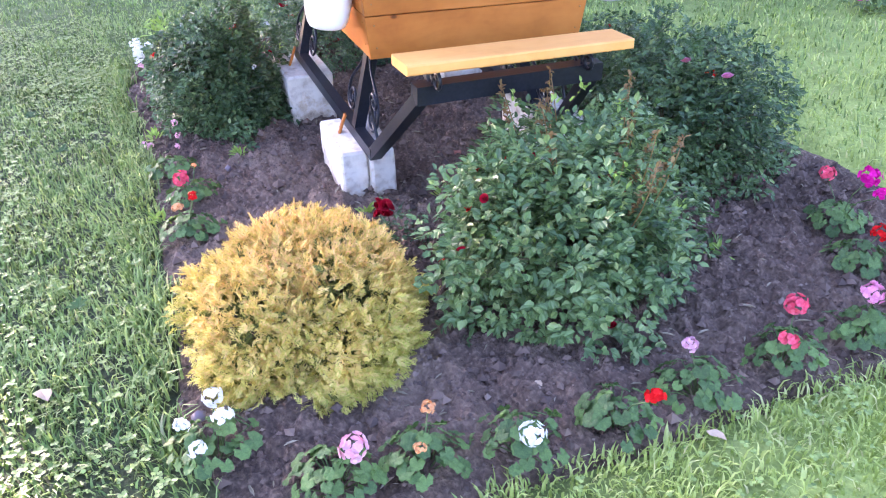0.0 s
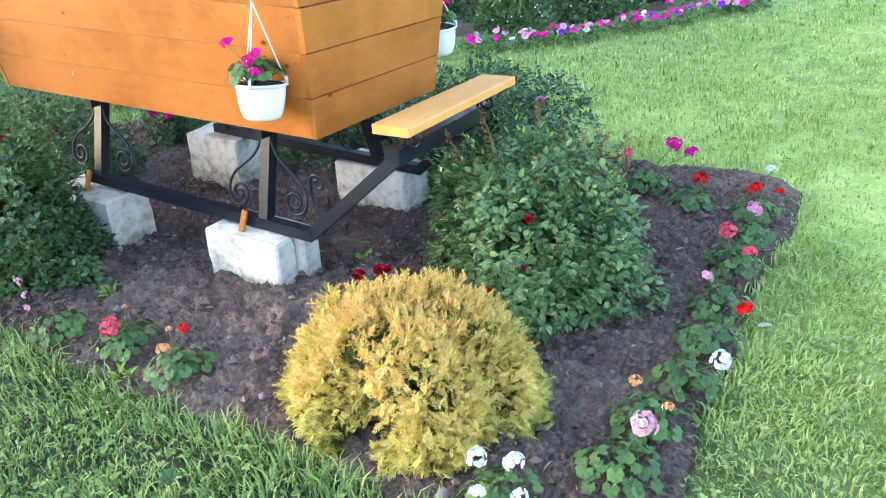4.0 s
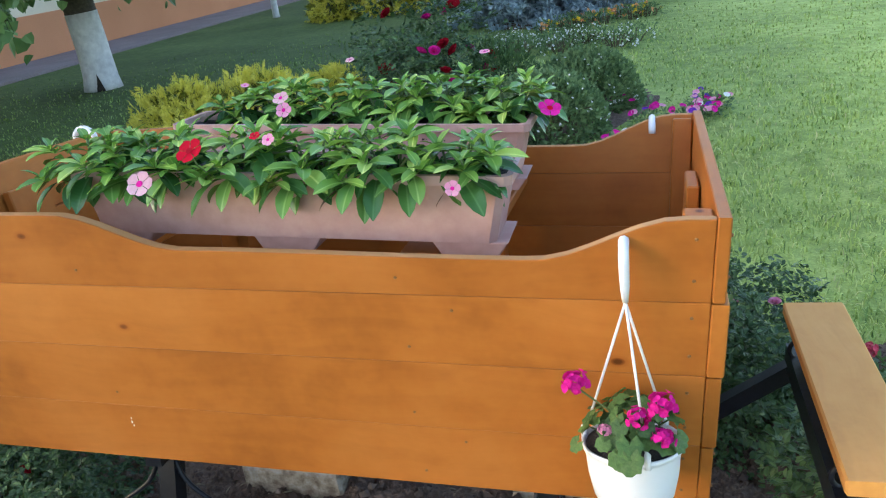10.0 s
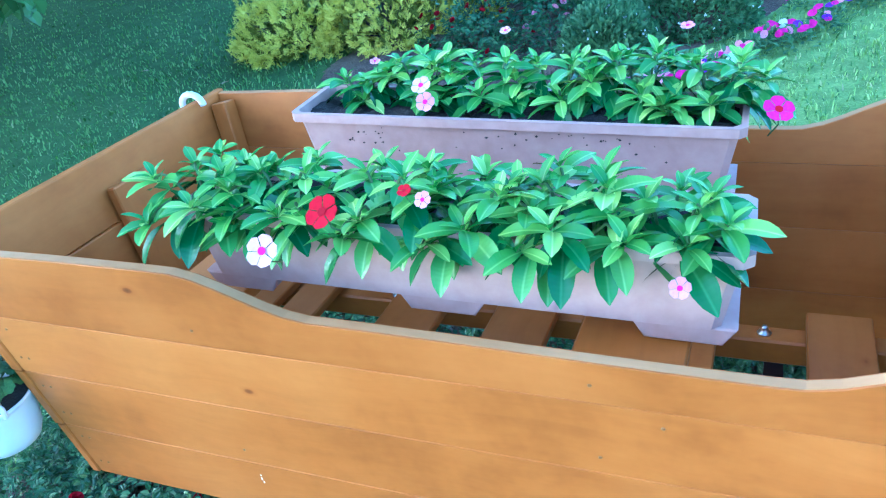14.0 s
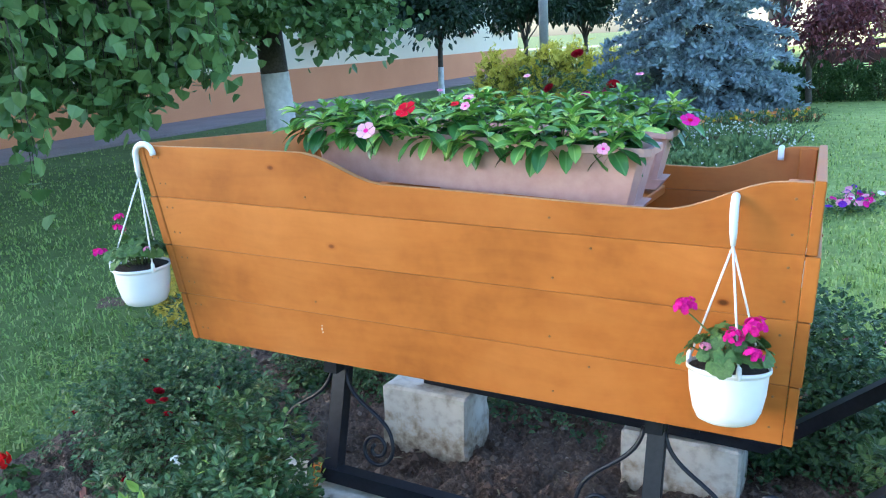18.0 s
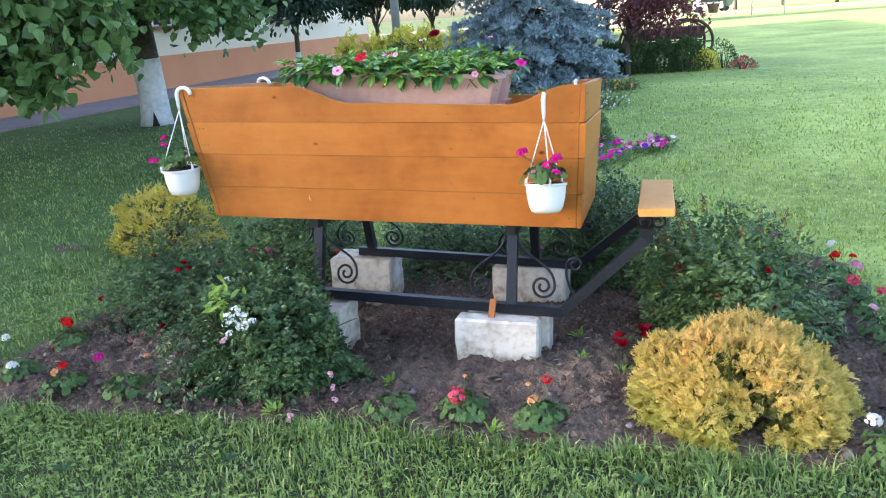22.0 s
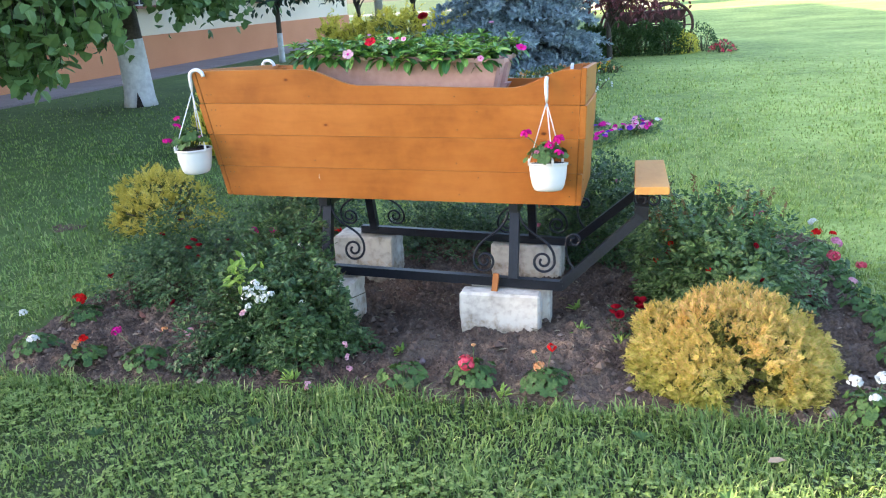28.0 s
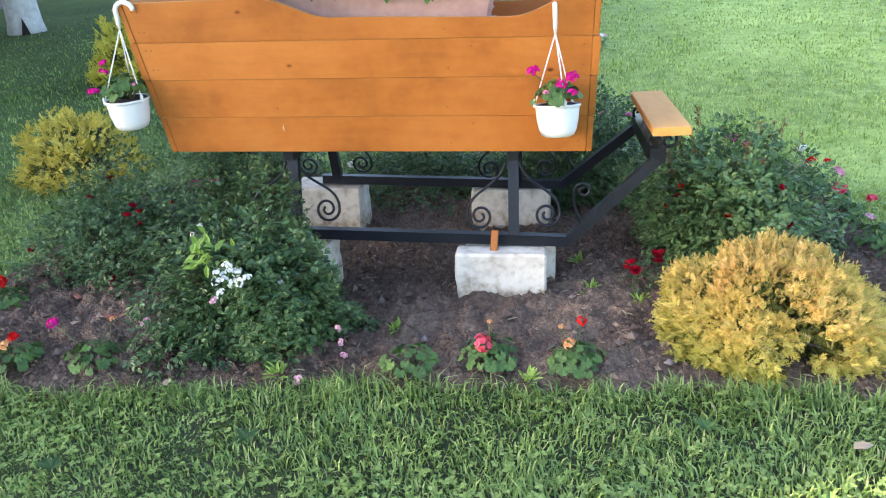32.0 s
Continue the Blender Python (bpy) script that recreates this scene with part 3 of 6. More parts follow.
def bed_z(x, y):
    """Height of the soil inside the flower bed."""
    return ground_z(y) + np.clip(bed_edge(x, y) / 0.15, 0, 1) * (0.03 + soil_lump(x, y)) - 0.008


def soil_sheet(name, x0, x1, y0, y1, step, inside, label, rise=0.05):
    xs, ys = np.arange(x0, x1, step), np.arange(y0, y1, step)
    x, y = np.meshgrid(xs, ys)
    e = inside(x, y)
    lump = soil_lump(x, y)
    z = ground_z(y) + np.where(e > 0, np.minimum(e / 0.15, 1) * (rise * 0.6 + lump) + 0.004, -0.05 + e * 0.6) - 0.012
    n, m = x.shape
    i, j = np.meshgrid(np.arange(n - 1), np.arange(m - 1), indexing="ij")
    f = np.stack([i * m + j, i * m + j + 1, (i + 1) * m + j + 1, (i + 1) * m + j], -1).reshape(-1, 4)
    keep = (e.ravel()[f] > -0.06).any(1)
    ob = new(name, mesh_np(name, np.stack([x, y, z], -1).reshape(-1, 3), f[keep], M_SOIL, True))
    return tagged(ob, label, "soil", kind="structure")


def scatter(n, x0, x1, y0, y1):
    return rng.uniform(x0, x1, n), rng.uniform(y0, y1, n)


def lumps_np(pos, size):
    """Small uneven stones or clods: squashed octahedra with random corners."""
    n = len(pos)
    base = np.array(((1, 0, 0), (0, 1, 0), (-1, 0, 0), (0, -1, 0), (0, 0, 0.8), (0, 0, -0.7)), float)
    a = rng.uniform(0, 6.28, n)
    v = base[None] * rng.uniform(0.6, 1.2, (n, 6, 1))
    c, s = np.cos(a)[:, None], np.sin(a)[:, None]
    v = np.stack([v[..., 0] * c - v[..., 1] * s, v[..., 0] * s + v[..., 1] * c, v[..., 2]], -1)
    v = v * np.asarray(size)[:, None, None] + pos[:, None, :]
    f = np.array(((0, 1, 4), (1, 2, 4), (2, 3, 4), (3, 0, 4), (1, 0, 5), (2, 1, 5), (3, 2, 5), (0, 3, 5)))
    return v.reshape(-1, 3), ((np.arange(n) * 6)[:, None, None] + f[None]).reshape(-1, 3)


def build_soil():
    soil_sheet("flower_bed_soil", -2.05, 2.1, -0.85, 2.05, 0.0125, bed_edge, "dug dark-brown crumbly soil of the flower bed")
    soil_sheet("back_bed_soil", -4.2, 1.6, 3.0, 7.0, 0.05, lambda x, y: back_bed(x, y) * 0.8, "dark soil of the planted bed behind")
    soil_sheet("far_bed_soil", -2.8, 1.6, 9.8, 13.4, 0.08, lambda x, y: far_bed(x, y) * 0.8, "dark soil under the blue spruce")
    soil_sheet("lawn_bare_patch", -3.6, -2.4, 1.1, 2.3, 0.03, lambda x, y: 0.11 - np.hypot((x + 3.0) * 0.8, (y - 1.7) * 1.7) * 0.55 + 0.12 * (value_noise(x, y, 6, 2) - 0.5), "small bare patch of soil in the lawn")
    x, y = scatter(26000, -1.9, 1.95, -0.7, 1.9)
    k = bed_edge(x, y) > 0.02
    x, y = x[k], y[k]
    s = np.minimum(rng.lognormal(-5.3, 0.55, len(x)), 0.022)
    s[:700] = rng.uniform(0.010, 0.022, 700)
    p = np.stack([x, y, bed_z(x, y) + s * 0.25], 1)
    v, f = lumps_np(p, s)
    tagged(new("soil_clods", mesh_np("soil_clods", v, f, M_CLOD)), "crumbled dry clods of brown soil lying on the bed", "clods", kind="stuff")
    x, y = scatter(900, -1.8, 1.85, -0.6, 1.7)
    k = bed_edge(x, y) > 0.03
    x, y = x[k], y[k]
    a = rng.uniform(0, 6.28, len(x))
    v, f = leaves_np(np.stack([x, y, bed_z(x, y) + 0.007], 1), np.stack([np.cos(a), np.sin(a), rng.normal(0, 0.15, len(x))], 1), np.tile((0, 0, 1.0), (len(x), 1)), rng.uniform(0.012, 0.045, len(x)), 0.16)
    tagged(new("dry_bits", mesh_np("dry_bits", v, f, M_STRAW)), "dry straw and plant bits lying on the soil", "litter", kind="stuff")


def on_lawn(x, y):
    e = np.maximum(bed_edge(x, y), back_bed(x, y))
    e = np.maximum(e, far_bed(x, y))
    return (e < rng.uniform(-0.03, 0.025, len(x))) & (x > path_x(y) + 0.1)


def path_x(y):
    return -9.85 + 0.0 * y


def build_grass():
    """Blades thick near the bed and thinning outwards, growing in tufts that lean together."""
    n = 640000
    near, far = 2.4, 15.0
    u = rng.random(n)
    p = 0.35
    inner = u < 0.34
    r = np.where(inner, near * np.sqrt(u / 0.34), ((near ** p) + np.clip((u - 0.34) / 0.66, 0, 1) * (far ** p - near ** p)) ** (1 / p))
    th = rng.uniform(0, 2 * math.pi, n)
    x, y = 0.8 + r * np.cos(th), -1.0 + r * np.sin(th)
    k = (rng.random(n) < (y + 4.6) / 2.0) & (x < 11) & (rng.random(n) < (far - r) / 7.0) & on_lawn(x, y) & (rng.random(n) < 0.5 + 0.8 * value_noise(x, y, 5.0, 31))
    x, y, r = x[k], y[k], r[k]
    n = len(x)
    tall = 0.45 + 0.6 * value_noise(x, y, 1.7, 33) + 0.75 * value_noise(x, y, 9.0, 34) ** 2 + 0.45 * ((bed_edge(x, y) > -0.10) & (y < -0.4) & (x < 1.7))
    s = np.maximum(r, near) / near
    p = np.stack([x, y, ground_z(y) - 0.004 + 0.02 * (value_noise(x, y, 0.9, 3) - 0.5)], 1)
    a = 14.0 * value_noise(x, y, 4.0, 35) + rng.normal(0, 1.4, n)
    h, w, l = 0.036 * s ** 0.05 * tall * rng.uniform(0.5, 1.3, n), 0.0052 * s ** 0.65 * rng.uniform(0.5, 1.5, n), rng.uniform(0.2, 1.15, n)
    # dry marks open-side blades, whose colour holds that side's brighter light
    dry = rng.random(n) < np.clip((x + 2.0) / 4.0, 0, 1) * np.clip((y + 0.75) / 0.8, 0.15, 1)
    for name, k, mat, label in (("lush_shaded_lawn_grass", ~dry, M_GRASS, "lush mid-green mown lawn grass in leaning tufts, tree-side shade in its colour"), ("lit_side_lawn_grass", dry, M_LITGRASS, "paler yellowish-green mown lawn grass, the open side's brighter light in its colour")):
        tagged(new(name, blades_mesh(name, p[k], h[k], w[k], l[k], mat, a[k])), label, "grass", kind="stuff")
    x, y = scatter(76000, -2.6, 3.4, -2.1, 1.2)
    k = on_lawn(x, y) & (rng.random(len(x)) < (0.08 + 1.0 * value_noise(x, y, 2.3, 41) ** 1.5) * np.where(y > -0.7, 0.2, 1.0))
    x, y = x[k], y[k]
    n = len(x)
    c = np.stack([x, y, ground_z(y) + rng.uniform(0.008, 0.036, n)], 1).repeat(3, 0)
    a = (rng.uniform(0, 6.28, n)[:, None] + np.arange(3) * 2.094).ravel()
    v, f = leaves_np(c, np.stack([np.cos(a), np.sin(a), rng.normal(0.1, 0.2, 3 * n)], 1), np.tile((0, 0, 1.0), (3 * n, 1)), rng.uniform(0.006, 0.012, n).repeat(3), 0.98, ROUND)
    tagged(new("clover", mesh_np("clover", v, f, M_CLOVER)), "patches of three-leaved clover in the lawn", "clover", kind="stuff")


# ---- sleigh ----
SL = pose(-0.0645, 0.063, 0.594, -3.6, 2.16, 0)
SLI = SL.inverted()
H = 0.512


def near_y(z):
    return -0.118 * z


def far_y(z):
    return 0.682 + 0.14 * z


def left_x(z):
    return -0.716 - 0.18 * z


def right_x(z):
    return 0.716 + 0.02 * z


def top_z(x):
    """The cut line of the top side boards: high at the back, a dip, and a rise at the front."""
    s = lambda a, b: (lambda t: t * t * (3 - 2 * t))(min(1, max(0, (x - a) / (b - a))))
    return H + 0.004 * s(-0.8, -0.5) - 0.062 * s(-0.345, -0.12) - 0.008 * s(-0.1, 0.45) + 0.066 * s(0.47, 0.685)


def to_sleigh(p):
    return np.array([tuple(SLI @ Vector(q)) for q in p])


def build_sleigh():
    sl = thing("flower_sleigh", SL, "orange-stained wooden sleigh planter on a black iron frame", "sleigh planter")
    cuts = [0.0, 0.126, 0.257, 0.383, None]
    thick = 0.022
    for side in (0, 1):
        fy = far_y if side else near_y
        for i in range(4):
            z0, z1 = cuts[i] + 0.0004, cuts[i + 1]
            if z1 is None:
                xs = np.linspace(left_x(H), right_x(H), 46)
                top = [(float(x), top_z(float(x))) for x in xs]
            else:
                z1 -= 0.0004
                top = [(left_x(z1), z1), (right_x(z1), z1)]
            out = [(left_x(z0), z0), (right_x(z0), z0)] + top[::-1]
            zc = z0 + 0.065
            bm = prism_bm([(x, z - zc) for x, z in out], thick, 0.0008)
            for v in bm.verts:
                v.co.y += fy(v.co.z + zc) - fy(zc) - (thick if side else 0)
            ob = part("side_board", bm_mesh("side_board", bm, M_BOARD), sl, m=Matrix.Translation((0, fy(zc), zc)))
            if z1 is None:
                tb = prism_bm([(x, z + 0.0006 - zc) for x, z in top] + [(x, z - 0.0022 - zc) for x, z in top[::-1]], thick - 0.006, 0)
                for v in tb.verts:
                    v.co.y += fy(v.co.z + zc) - fy(zc) - (thick if side else 0) + 0.003
                part("cut_edge", bm_mesh("cut_edge", tb, M_RAW), sl, "paler sawn top edge", Matrix.Translation((0, fy(zc), zc)))
    for end in (0, 1):
        fx = right_x if end else left_x
        for i in range(4):
            z0 = cuts[i] + 0.0015
            z1 = (cuts[i + 1] or H + 0.006) - 0.0015
            zc = (z0 + z1) / 2
            out = [(near_y(z0) - 0.003, z0 - zc), (far_y(z0) + 0.003, z0 - zc), (far_y(z1) + 0.003, z1 - zc), (near_y(z1) - 0.003, z1 - zc)]
            bm = prism_bm(out, thick + 0.003 * ((i * 7) % 3 - 1), 0.002)
            sgn = 1 if end else -1
            for v in bm.verts:
                y = v.co.y
                v.co.y = (-y if end else y) - (fx(v.co.z + zc) - fx(zc)) - sgn * 0.001
            part("end_board", bm_mesh("end_board", bm, M_BOARD), sl, m=Matrix.Translation((fx(zc), 0, zc)) @ pose(0, 0, 0, 0, 0, 90))
    # posts inside the corners and battens inside the ends
    for end in (0, 1):
        for side in (0, 1):
            def corner(z):
                return Vector(((right_x(z) - 0.022) if end else (left_x(z) + 0.024), (far_y(z) - 0.044) if side else (near_y(z) + 0.044), z))
            z0, z1 = 0.012, H - (0.004 if end else 0.012)
            a, b = corner(z0), corner(z1)
            ax = (b - a).normalized()
            ay = (Vector((0, 1, 0)) - ax * ax.y).normalized()
            m = Matrix((ax, ay, ax.cross(ay))).transposed().to_4x4()
            part("corner_post", bm_mesh("corner_post", box_bm((b - a).length, 0.042, 0.042, 0.003), M_BOARD), sl, m=Matrix.Translation((a + b) / 2) @ m)
    batten = bm_mesh("inner_batten", box_bm(H - 0.07, 0.12, 0.022, 0.003), M_BOARD)
    for x, lean in ((left_x(0.22) + 0.013, 10.2), (right_x(0.22) - 0.013, -1.1)):
        part("inner_batten", batten, sl, m=Matrix.Translation((x, 0.36, 0.24)) @ Euler((0, radians(-90 - lean), 0)).to_matrix().to_4x4())
    # floor: two long beams, cross slats with gaps
    for y in (0.13, 0.53):
        part("floor_beam", bm_mesh("floor_beam", box_bm(1.42, 0.05, 0.05, 0.004), M_BOARD), sl, m=Matrix.Translation((0.0, y, 0.095)))
    for x, w in ((-0.62, 0.15), (-0.475, 0.085), (-0.225, 0.125), (0.005, 0.125), (0.215, 0.185), (0.345, 0.05), (0.575, 0.11)):
        part("floor_slat", bm_mesh("floor_slat", box_bm(0.56, w, 0.022, 0.003), M_BOARD), sl, m=Matrix.Translation((x, 0.30, 0.133)) @ pose(0, 0, 0, 0, 0, 90))
    for x in (-0.30, 0.45):
        part("bolt", lathe("bolt", [(0, 0.016), (0.005, 0.016), (0.007, 0.012), (0.007, 0.004), (0.013, 0.003), (0.013, 0), (0, 0)], M_STEEL, 8), sl, "zinc bolt with washer", Matrix.Translation((x, 0.53, 0.12)))
    # raised rack under the planters
    for x in (-0.40, 0.285):
        part("rack_board", bm_mesh("rack_board", box_bm(0.67, 0.145, 0.024, 0.003), M_BOARD), sl, m=Matrix.Translation((x, 0.325, 0.388)) @ pose(0, 0, 0, 0, 0, 90))
        for y in (0.13, 0.60):
            part("rack_post", bm_mesh("rack_post", box_bm(0.23, 0.05, 0.05, 0.003), M_BOARD), sl, m=Matrix.Translation((x, y, 0.261)) @ pose(0, 0, 0, 0, 90, 0))
    part("rack_rail", bm_mesh("rack_rail", box_bm(0.72, 0.022, 0.06, 0.003), M_BOARD), sl, m=Matrix.Translation((-0.055, 0.60, 0.345)))
    # nails
    nail = lathe("nail", [(0, 0.0009), (0.002, 0.0008), (0.0029, 0), (0.0029, -0.002)], M_NAIL, 7)
    for i in range(4):
        for z in (cuts[i] + 0.035, cuts[i] + 0.10):
            for x in (left_x(z) + 0.022, left_x(z) + 0.040, right_x(z) - 0.025):
                part("nail", nail, sl, m=Matrix.Translation((x, near_y(z) - 0.0005, z)) @ pose(0, 0, 0, 90, 0, 0))
            for y in (near_y(z) + 0.02, far_y(z) - 0.02):
                part("nail", nail, sl, m=Matrix.Translation((right_x(z) + 0.024, y, z)) @ pose(0, 0, 0, 0, 90, 0))
        for x in ((-0.33, 0.255) if i % 2 else (0.262, 0.34)):
            z = cuts[i] + (0.03 if x < 0.3 else 0.10)
            part("nail", nail, sl, m=Matrix.Translation((x, near_y(z) - 0.0005, z)) @ pose(0, 0, 0, 90, 0, 0))
    # white paint drips on the near side
    drip = lathe("paint_fleck", [(0, 0.0008), (0.0022, 0.0006), (0.003, 0.0)], M_WHITE, 8)
    for x, z, k in ((-0.318, 0.096, 0.5), (-0.319, 0.087, 0.75), (-0.317, 0.079, 0.55)):
        part("paint_fleck", drip, sl, "white paint drip", Matrix.Translation((x, near_y(z) - 0.0006, z)) @ pose(0, 0, 0, 90, 0, 0) @ Matrix.Diagonal((k * 0.8, k * 1.5, 1, 1)))
    # iron frame
    for y, dz in ((0.063, 0.0), (0.727, -0.027)):
        a, b, c = (-0.46, y, 0.304 + dz), (0.598, y, 0.241 + dz), (0.906, y, 0.518 + dz)
        pts = to_sleigh([a, b])
        part("runner", tube("runner", [pts[0], pts[1]], 0.0185, M_IRON, 4, True), sl)
        pts = to_sleigh([(b[0] - 0.012, y, b[2] - 0.003), (c[0], 0.128 if y < 0.3 else 0.655, c[2])])
        part("runner_prow", tube("runner_prow", [pts[0], pts[1]], 0.0185, M_IRON, 4, True), sl)
        sgn = 1 if y < 0.3 else -1
        for x, zb, zt in ((-0.392, 0.308, 0.578), (0.400, 0.264, 0.548)):
            leg = to_sleigh([(x, y + 0.004 * sgn, zb + dz), (x + 0.006, y + 0.085 * sgn, zt + dz)])
            part("leg", tube("leg", [leg[0], leg[1]], 0.0185, M_IRON, 4, True), sl)
            for d in (-1, 1):
                part("scroll", tube("scroll", to_sleigh(scroll_points(x, y + 0.012 * sgn, zb + dz, zt + dz, d, sgn)), 0.0052, M_IRON, 6), sl, "curled wrought-iron scroll")
        part("prow_scroll", tube("prow_scroll", to_sleigh(prow_scroll(y, dz)), 0.0050, M_IRON, 6), sl, "curled wrought-iron scroll")
    for x, z in ((-0.39, 0.582), (0.406, 0.552)):
        p = to_sleigh([(x, 0.09, z), (x, 0.70, z - 0.04)])
        part("cross_bar", tube("cross_bar", [p[0], p[1]], 0.018, M_IRON, 4, True), sl)
    p = to_sleigh([(0.897, 0.108, 0.525), (0.897, 0.682, 0.497)])
    part("prow_bar", tube("prow_bar", [p[0], p[1]], 0.026, M_IRON, 4, True), sl)
    for y in (0.16, 0.62):
        for d in (-1, 1):
            t = np.linspace(0, 1, 30)
            ang, rad = t * 2.4 * math.pi, 0.030 - 0.022 * t
            z0 = 0.574 - (y - 0.07) * 0.055
            pts = np.stack([0.918 + d * 0.012 + d * rad * np.sin(ang) + d * 0.01, np.full(30, y), z0 + rad * np.cos(ang) - 0.004], 1)
            part("bench_scroll", tube("bench_scroll", to_sleigh(pts), 0.0052, M_IRON, 6), sl, "small curled iron bracket")
    # the pale front seat board
    sb = prism_bm([(-0.338, -0.014), (0.338, -0.014), (0.338, 0.014), (-0.338, 0.014)], 0.128, 0.004)
    part("seat_board", bm_mesh("seat_board", sb, M_SEAT), sl, "pale varnished pine board", SLI @ pose(0.998, 0.398, 0.605, 0, 3.2, 90))
    # wooden wedges under the runners
    for x, z in ((0.332, 0.256), (-0.425, 0.297)):
        part("wedge", bm_mesh("wedge", box_bm(0.085, 0.026, 0.009, 0.002), M_BOARD), sl, "short orange wooden strip", SLI @ pose(x, 0.026, z, 0, -66, 78))
    return sl


def scroll_points(x, y, zb, zt, d, sgn):
    """A rod from the top of a leg, bowing out and ending in a curl above the runner."""
    cx, cz, r = x + d * 0.118, zb + 0.068, 0.046
    t = np.linspace(0, 1, 16)
    p0, p1, p2, p3 = np.array((x + d * 0.022, zt - 0.02)), np.array((x + d * 0.03, zt - 0.12)), np.array((cx + d * r * 1.05, cz + 0.10)), np.array((cx + d * r, cz))
    c = (1 - t)[:, None] ** 3 * p0 + 3 * ((1 - t) ** 2 * t)[:, None] * p1 + 3 * ((1 - t) * t ** 2)[:, None] * p2 + (t ** 3)[:, None] * p3
    a = np.linspace(0, 3.3 * math.pi, 44)[1:]
    rr = r * (1 - 0.80 * np.linspace(0, 1, 44)[1:])
    s = np.stack([cx + d * rr * np.cos(a), cz - rr * np.sin(a)], 1)
    q = np.concatenate([c, s])
    yy = y + sgn * 0.06 * np.clip((q[:, 1] - zb) / (zt - zb), 0, 1)
    return np.stack([q[:, 0], yy, q[:, 1]], 1)


def prow_scroll(y, dz):
    """A hooked rod standing on the sloping prow."""
    t = np.linspace(0, 1, 12)
    base, top = np.array((0.658, 0.285 + dz)), np.array((0.614, 0.427 + dz))
    c = base + (top - base) * t[:, None] + np.stack([-0.018 * np.sin(t * math.pi), 0 * t], 1)
    a = np.linspace(0, 2.6 * math.pi, 34)[1:]
    rr = 0.030 * (1 - 0.72 * np.linspace(0, 1, 34)[1:])
    s = np.stack([0.614 + 0.030 - rr * np.cos(a), 0.427 + dz + rr * np.sin(a)], 1)
    q = np.concatenate([c, s])
    return np.stack([q[:, 0], np.full(len(q), y), q[:, 1]], 1)


def build_blocks():
    r = random.Random(4)
    for x0, x1, y0, d, top in ((0.190, 0.512, -0.030, 0.090, 0.230), (0.222, 0.545, 0.064, 0.082, 0.237), (-0.605, -0.262, -0.04, 0.19, 0.262), (-0.602, -0.285, 0.655, 0.18, 0.250), (0.197, 0.536, 0.685, 0.18, 0.205)):
        bm = box_bm(x1 - x0, d, 0.26, 0.008)
        bmesh.ops.subdivide_edges(bm, edges=[e for e in bm.edges if e.calc_length() > 0.1], cuts=7, use_grid_fill=True)
        for v in bm.verts:
            n = noise.noise_vector(v.co * 14 + Vector((x0 * 31, y0 * 17, 0)))
            v.co += n * 0.0022
            if noise.noise(v.co * 9 + Vector((x0 * 7, 3, 1))) > 0.3 and abs(v.co.x) > (x1 - x0) * 0.44:
                v.co *= 0.975
        b = thing("concrete_block", pose((x0 + x1) / 2, y0 + d / 2, top - 0.13, -1.5, 1.2, r.uniform(-3, 3)), "limewashed concrete block with stained chipped edges, half sunk in soil", "concrete block", "blocks under the sleigh")
        part("block_body", bm_mesh("block_body", bm, M_CONCRETE), b)


# ---- planters and pots ----
def planter_mesh():
    """A long tapered trough: walls, inner walls, and two cut-outs in the foot."""
    L, W, Hh = 0.80, 0.165, 0.142
    bm = bmesh.new()

    def ring(l, w, z):
        c = 0.012
        pts = [(-l + c, -w), (l - c, -w), (l, -w + c), (l, w - c), (l - c, w), (-l + c, w), (-l, w - c), (-l, -w + c)]
        return [bm.verts.new((x, y, z)) for x, y in pts]

    rings = [ring(L / 2 - 0.03, W / 2 - 0.022, 0.022), ring(L / 2 - 0.012, W / 2 - 0.010, Hh - 0.018), ring(L / 2, W / 2, Hh - 0.016), ring(L / 2, W / 2, Hh), ring(L / 2 - 0.010, W / 2 - 0.010, Hh), ring(L / 2 - 0.016, W / 2 - 0.014, Hh - 0.03), ring(L / 2 - 0.03, W / 2 - 0.026, 0.04)]
    for a, b in zip(rings, rings[1:]):
        for i in range(8):
            j = (i + 1) % 8
            bm.faces.new((a[i], a[j], b[j], b[i]))
    bm.faces.new(rings[0][::-1])
    bm.faces.new(rings[-1])
    return bm


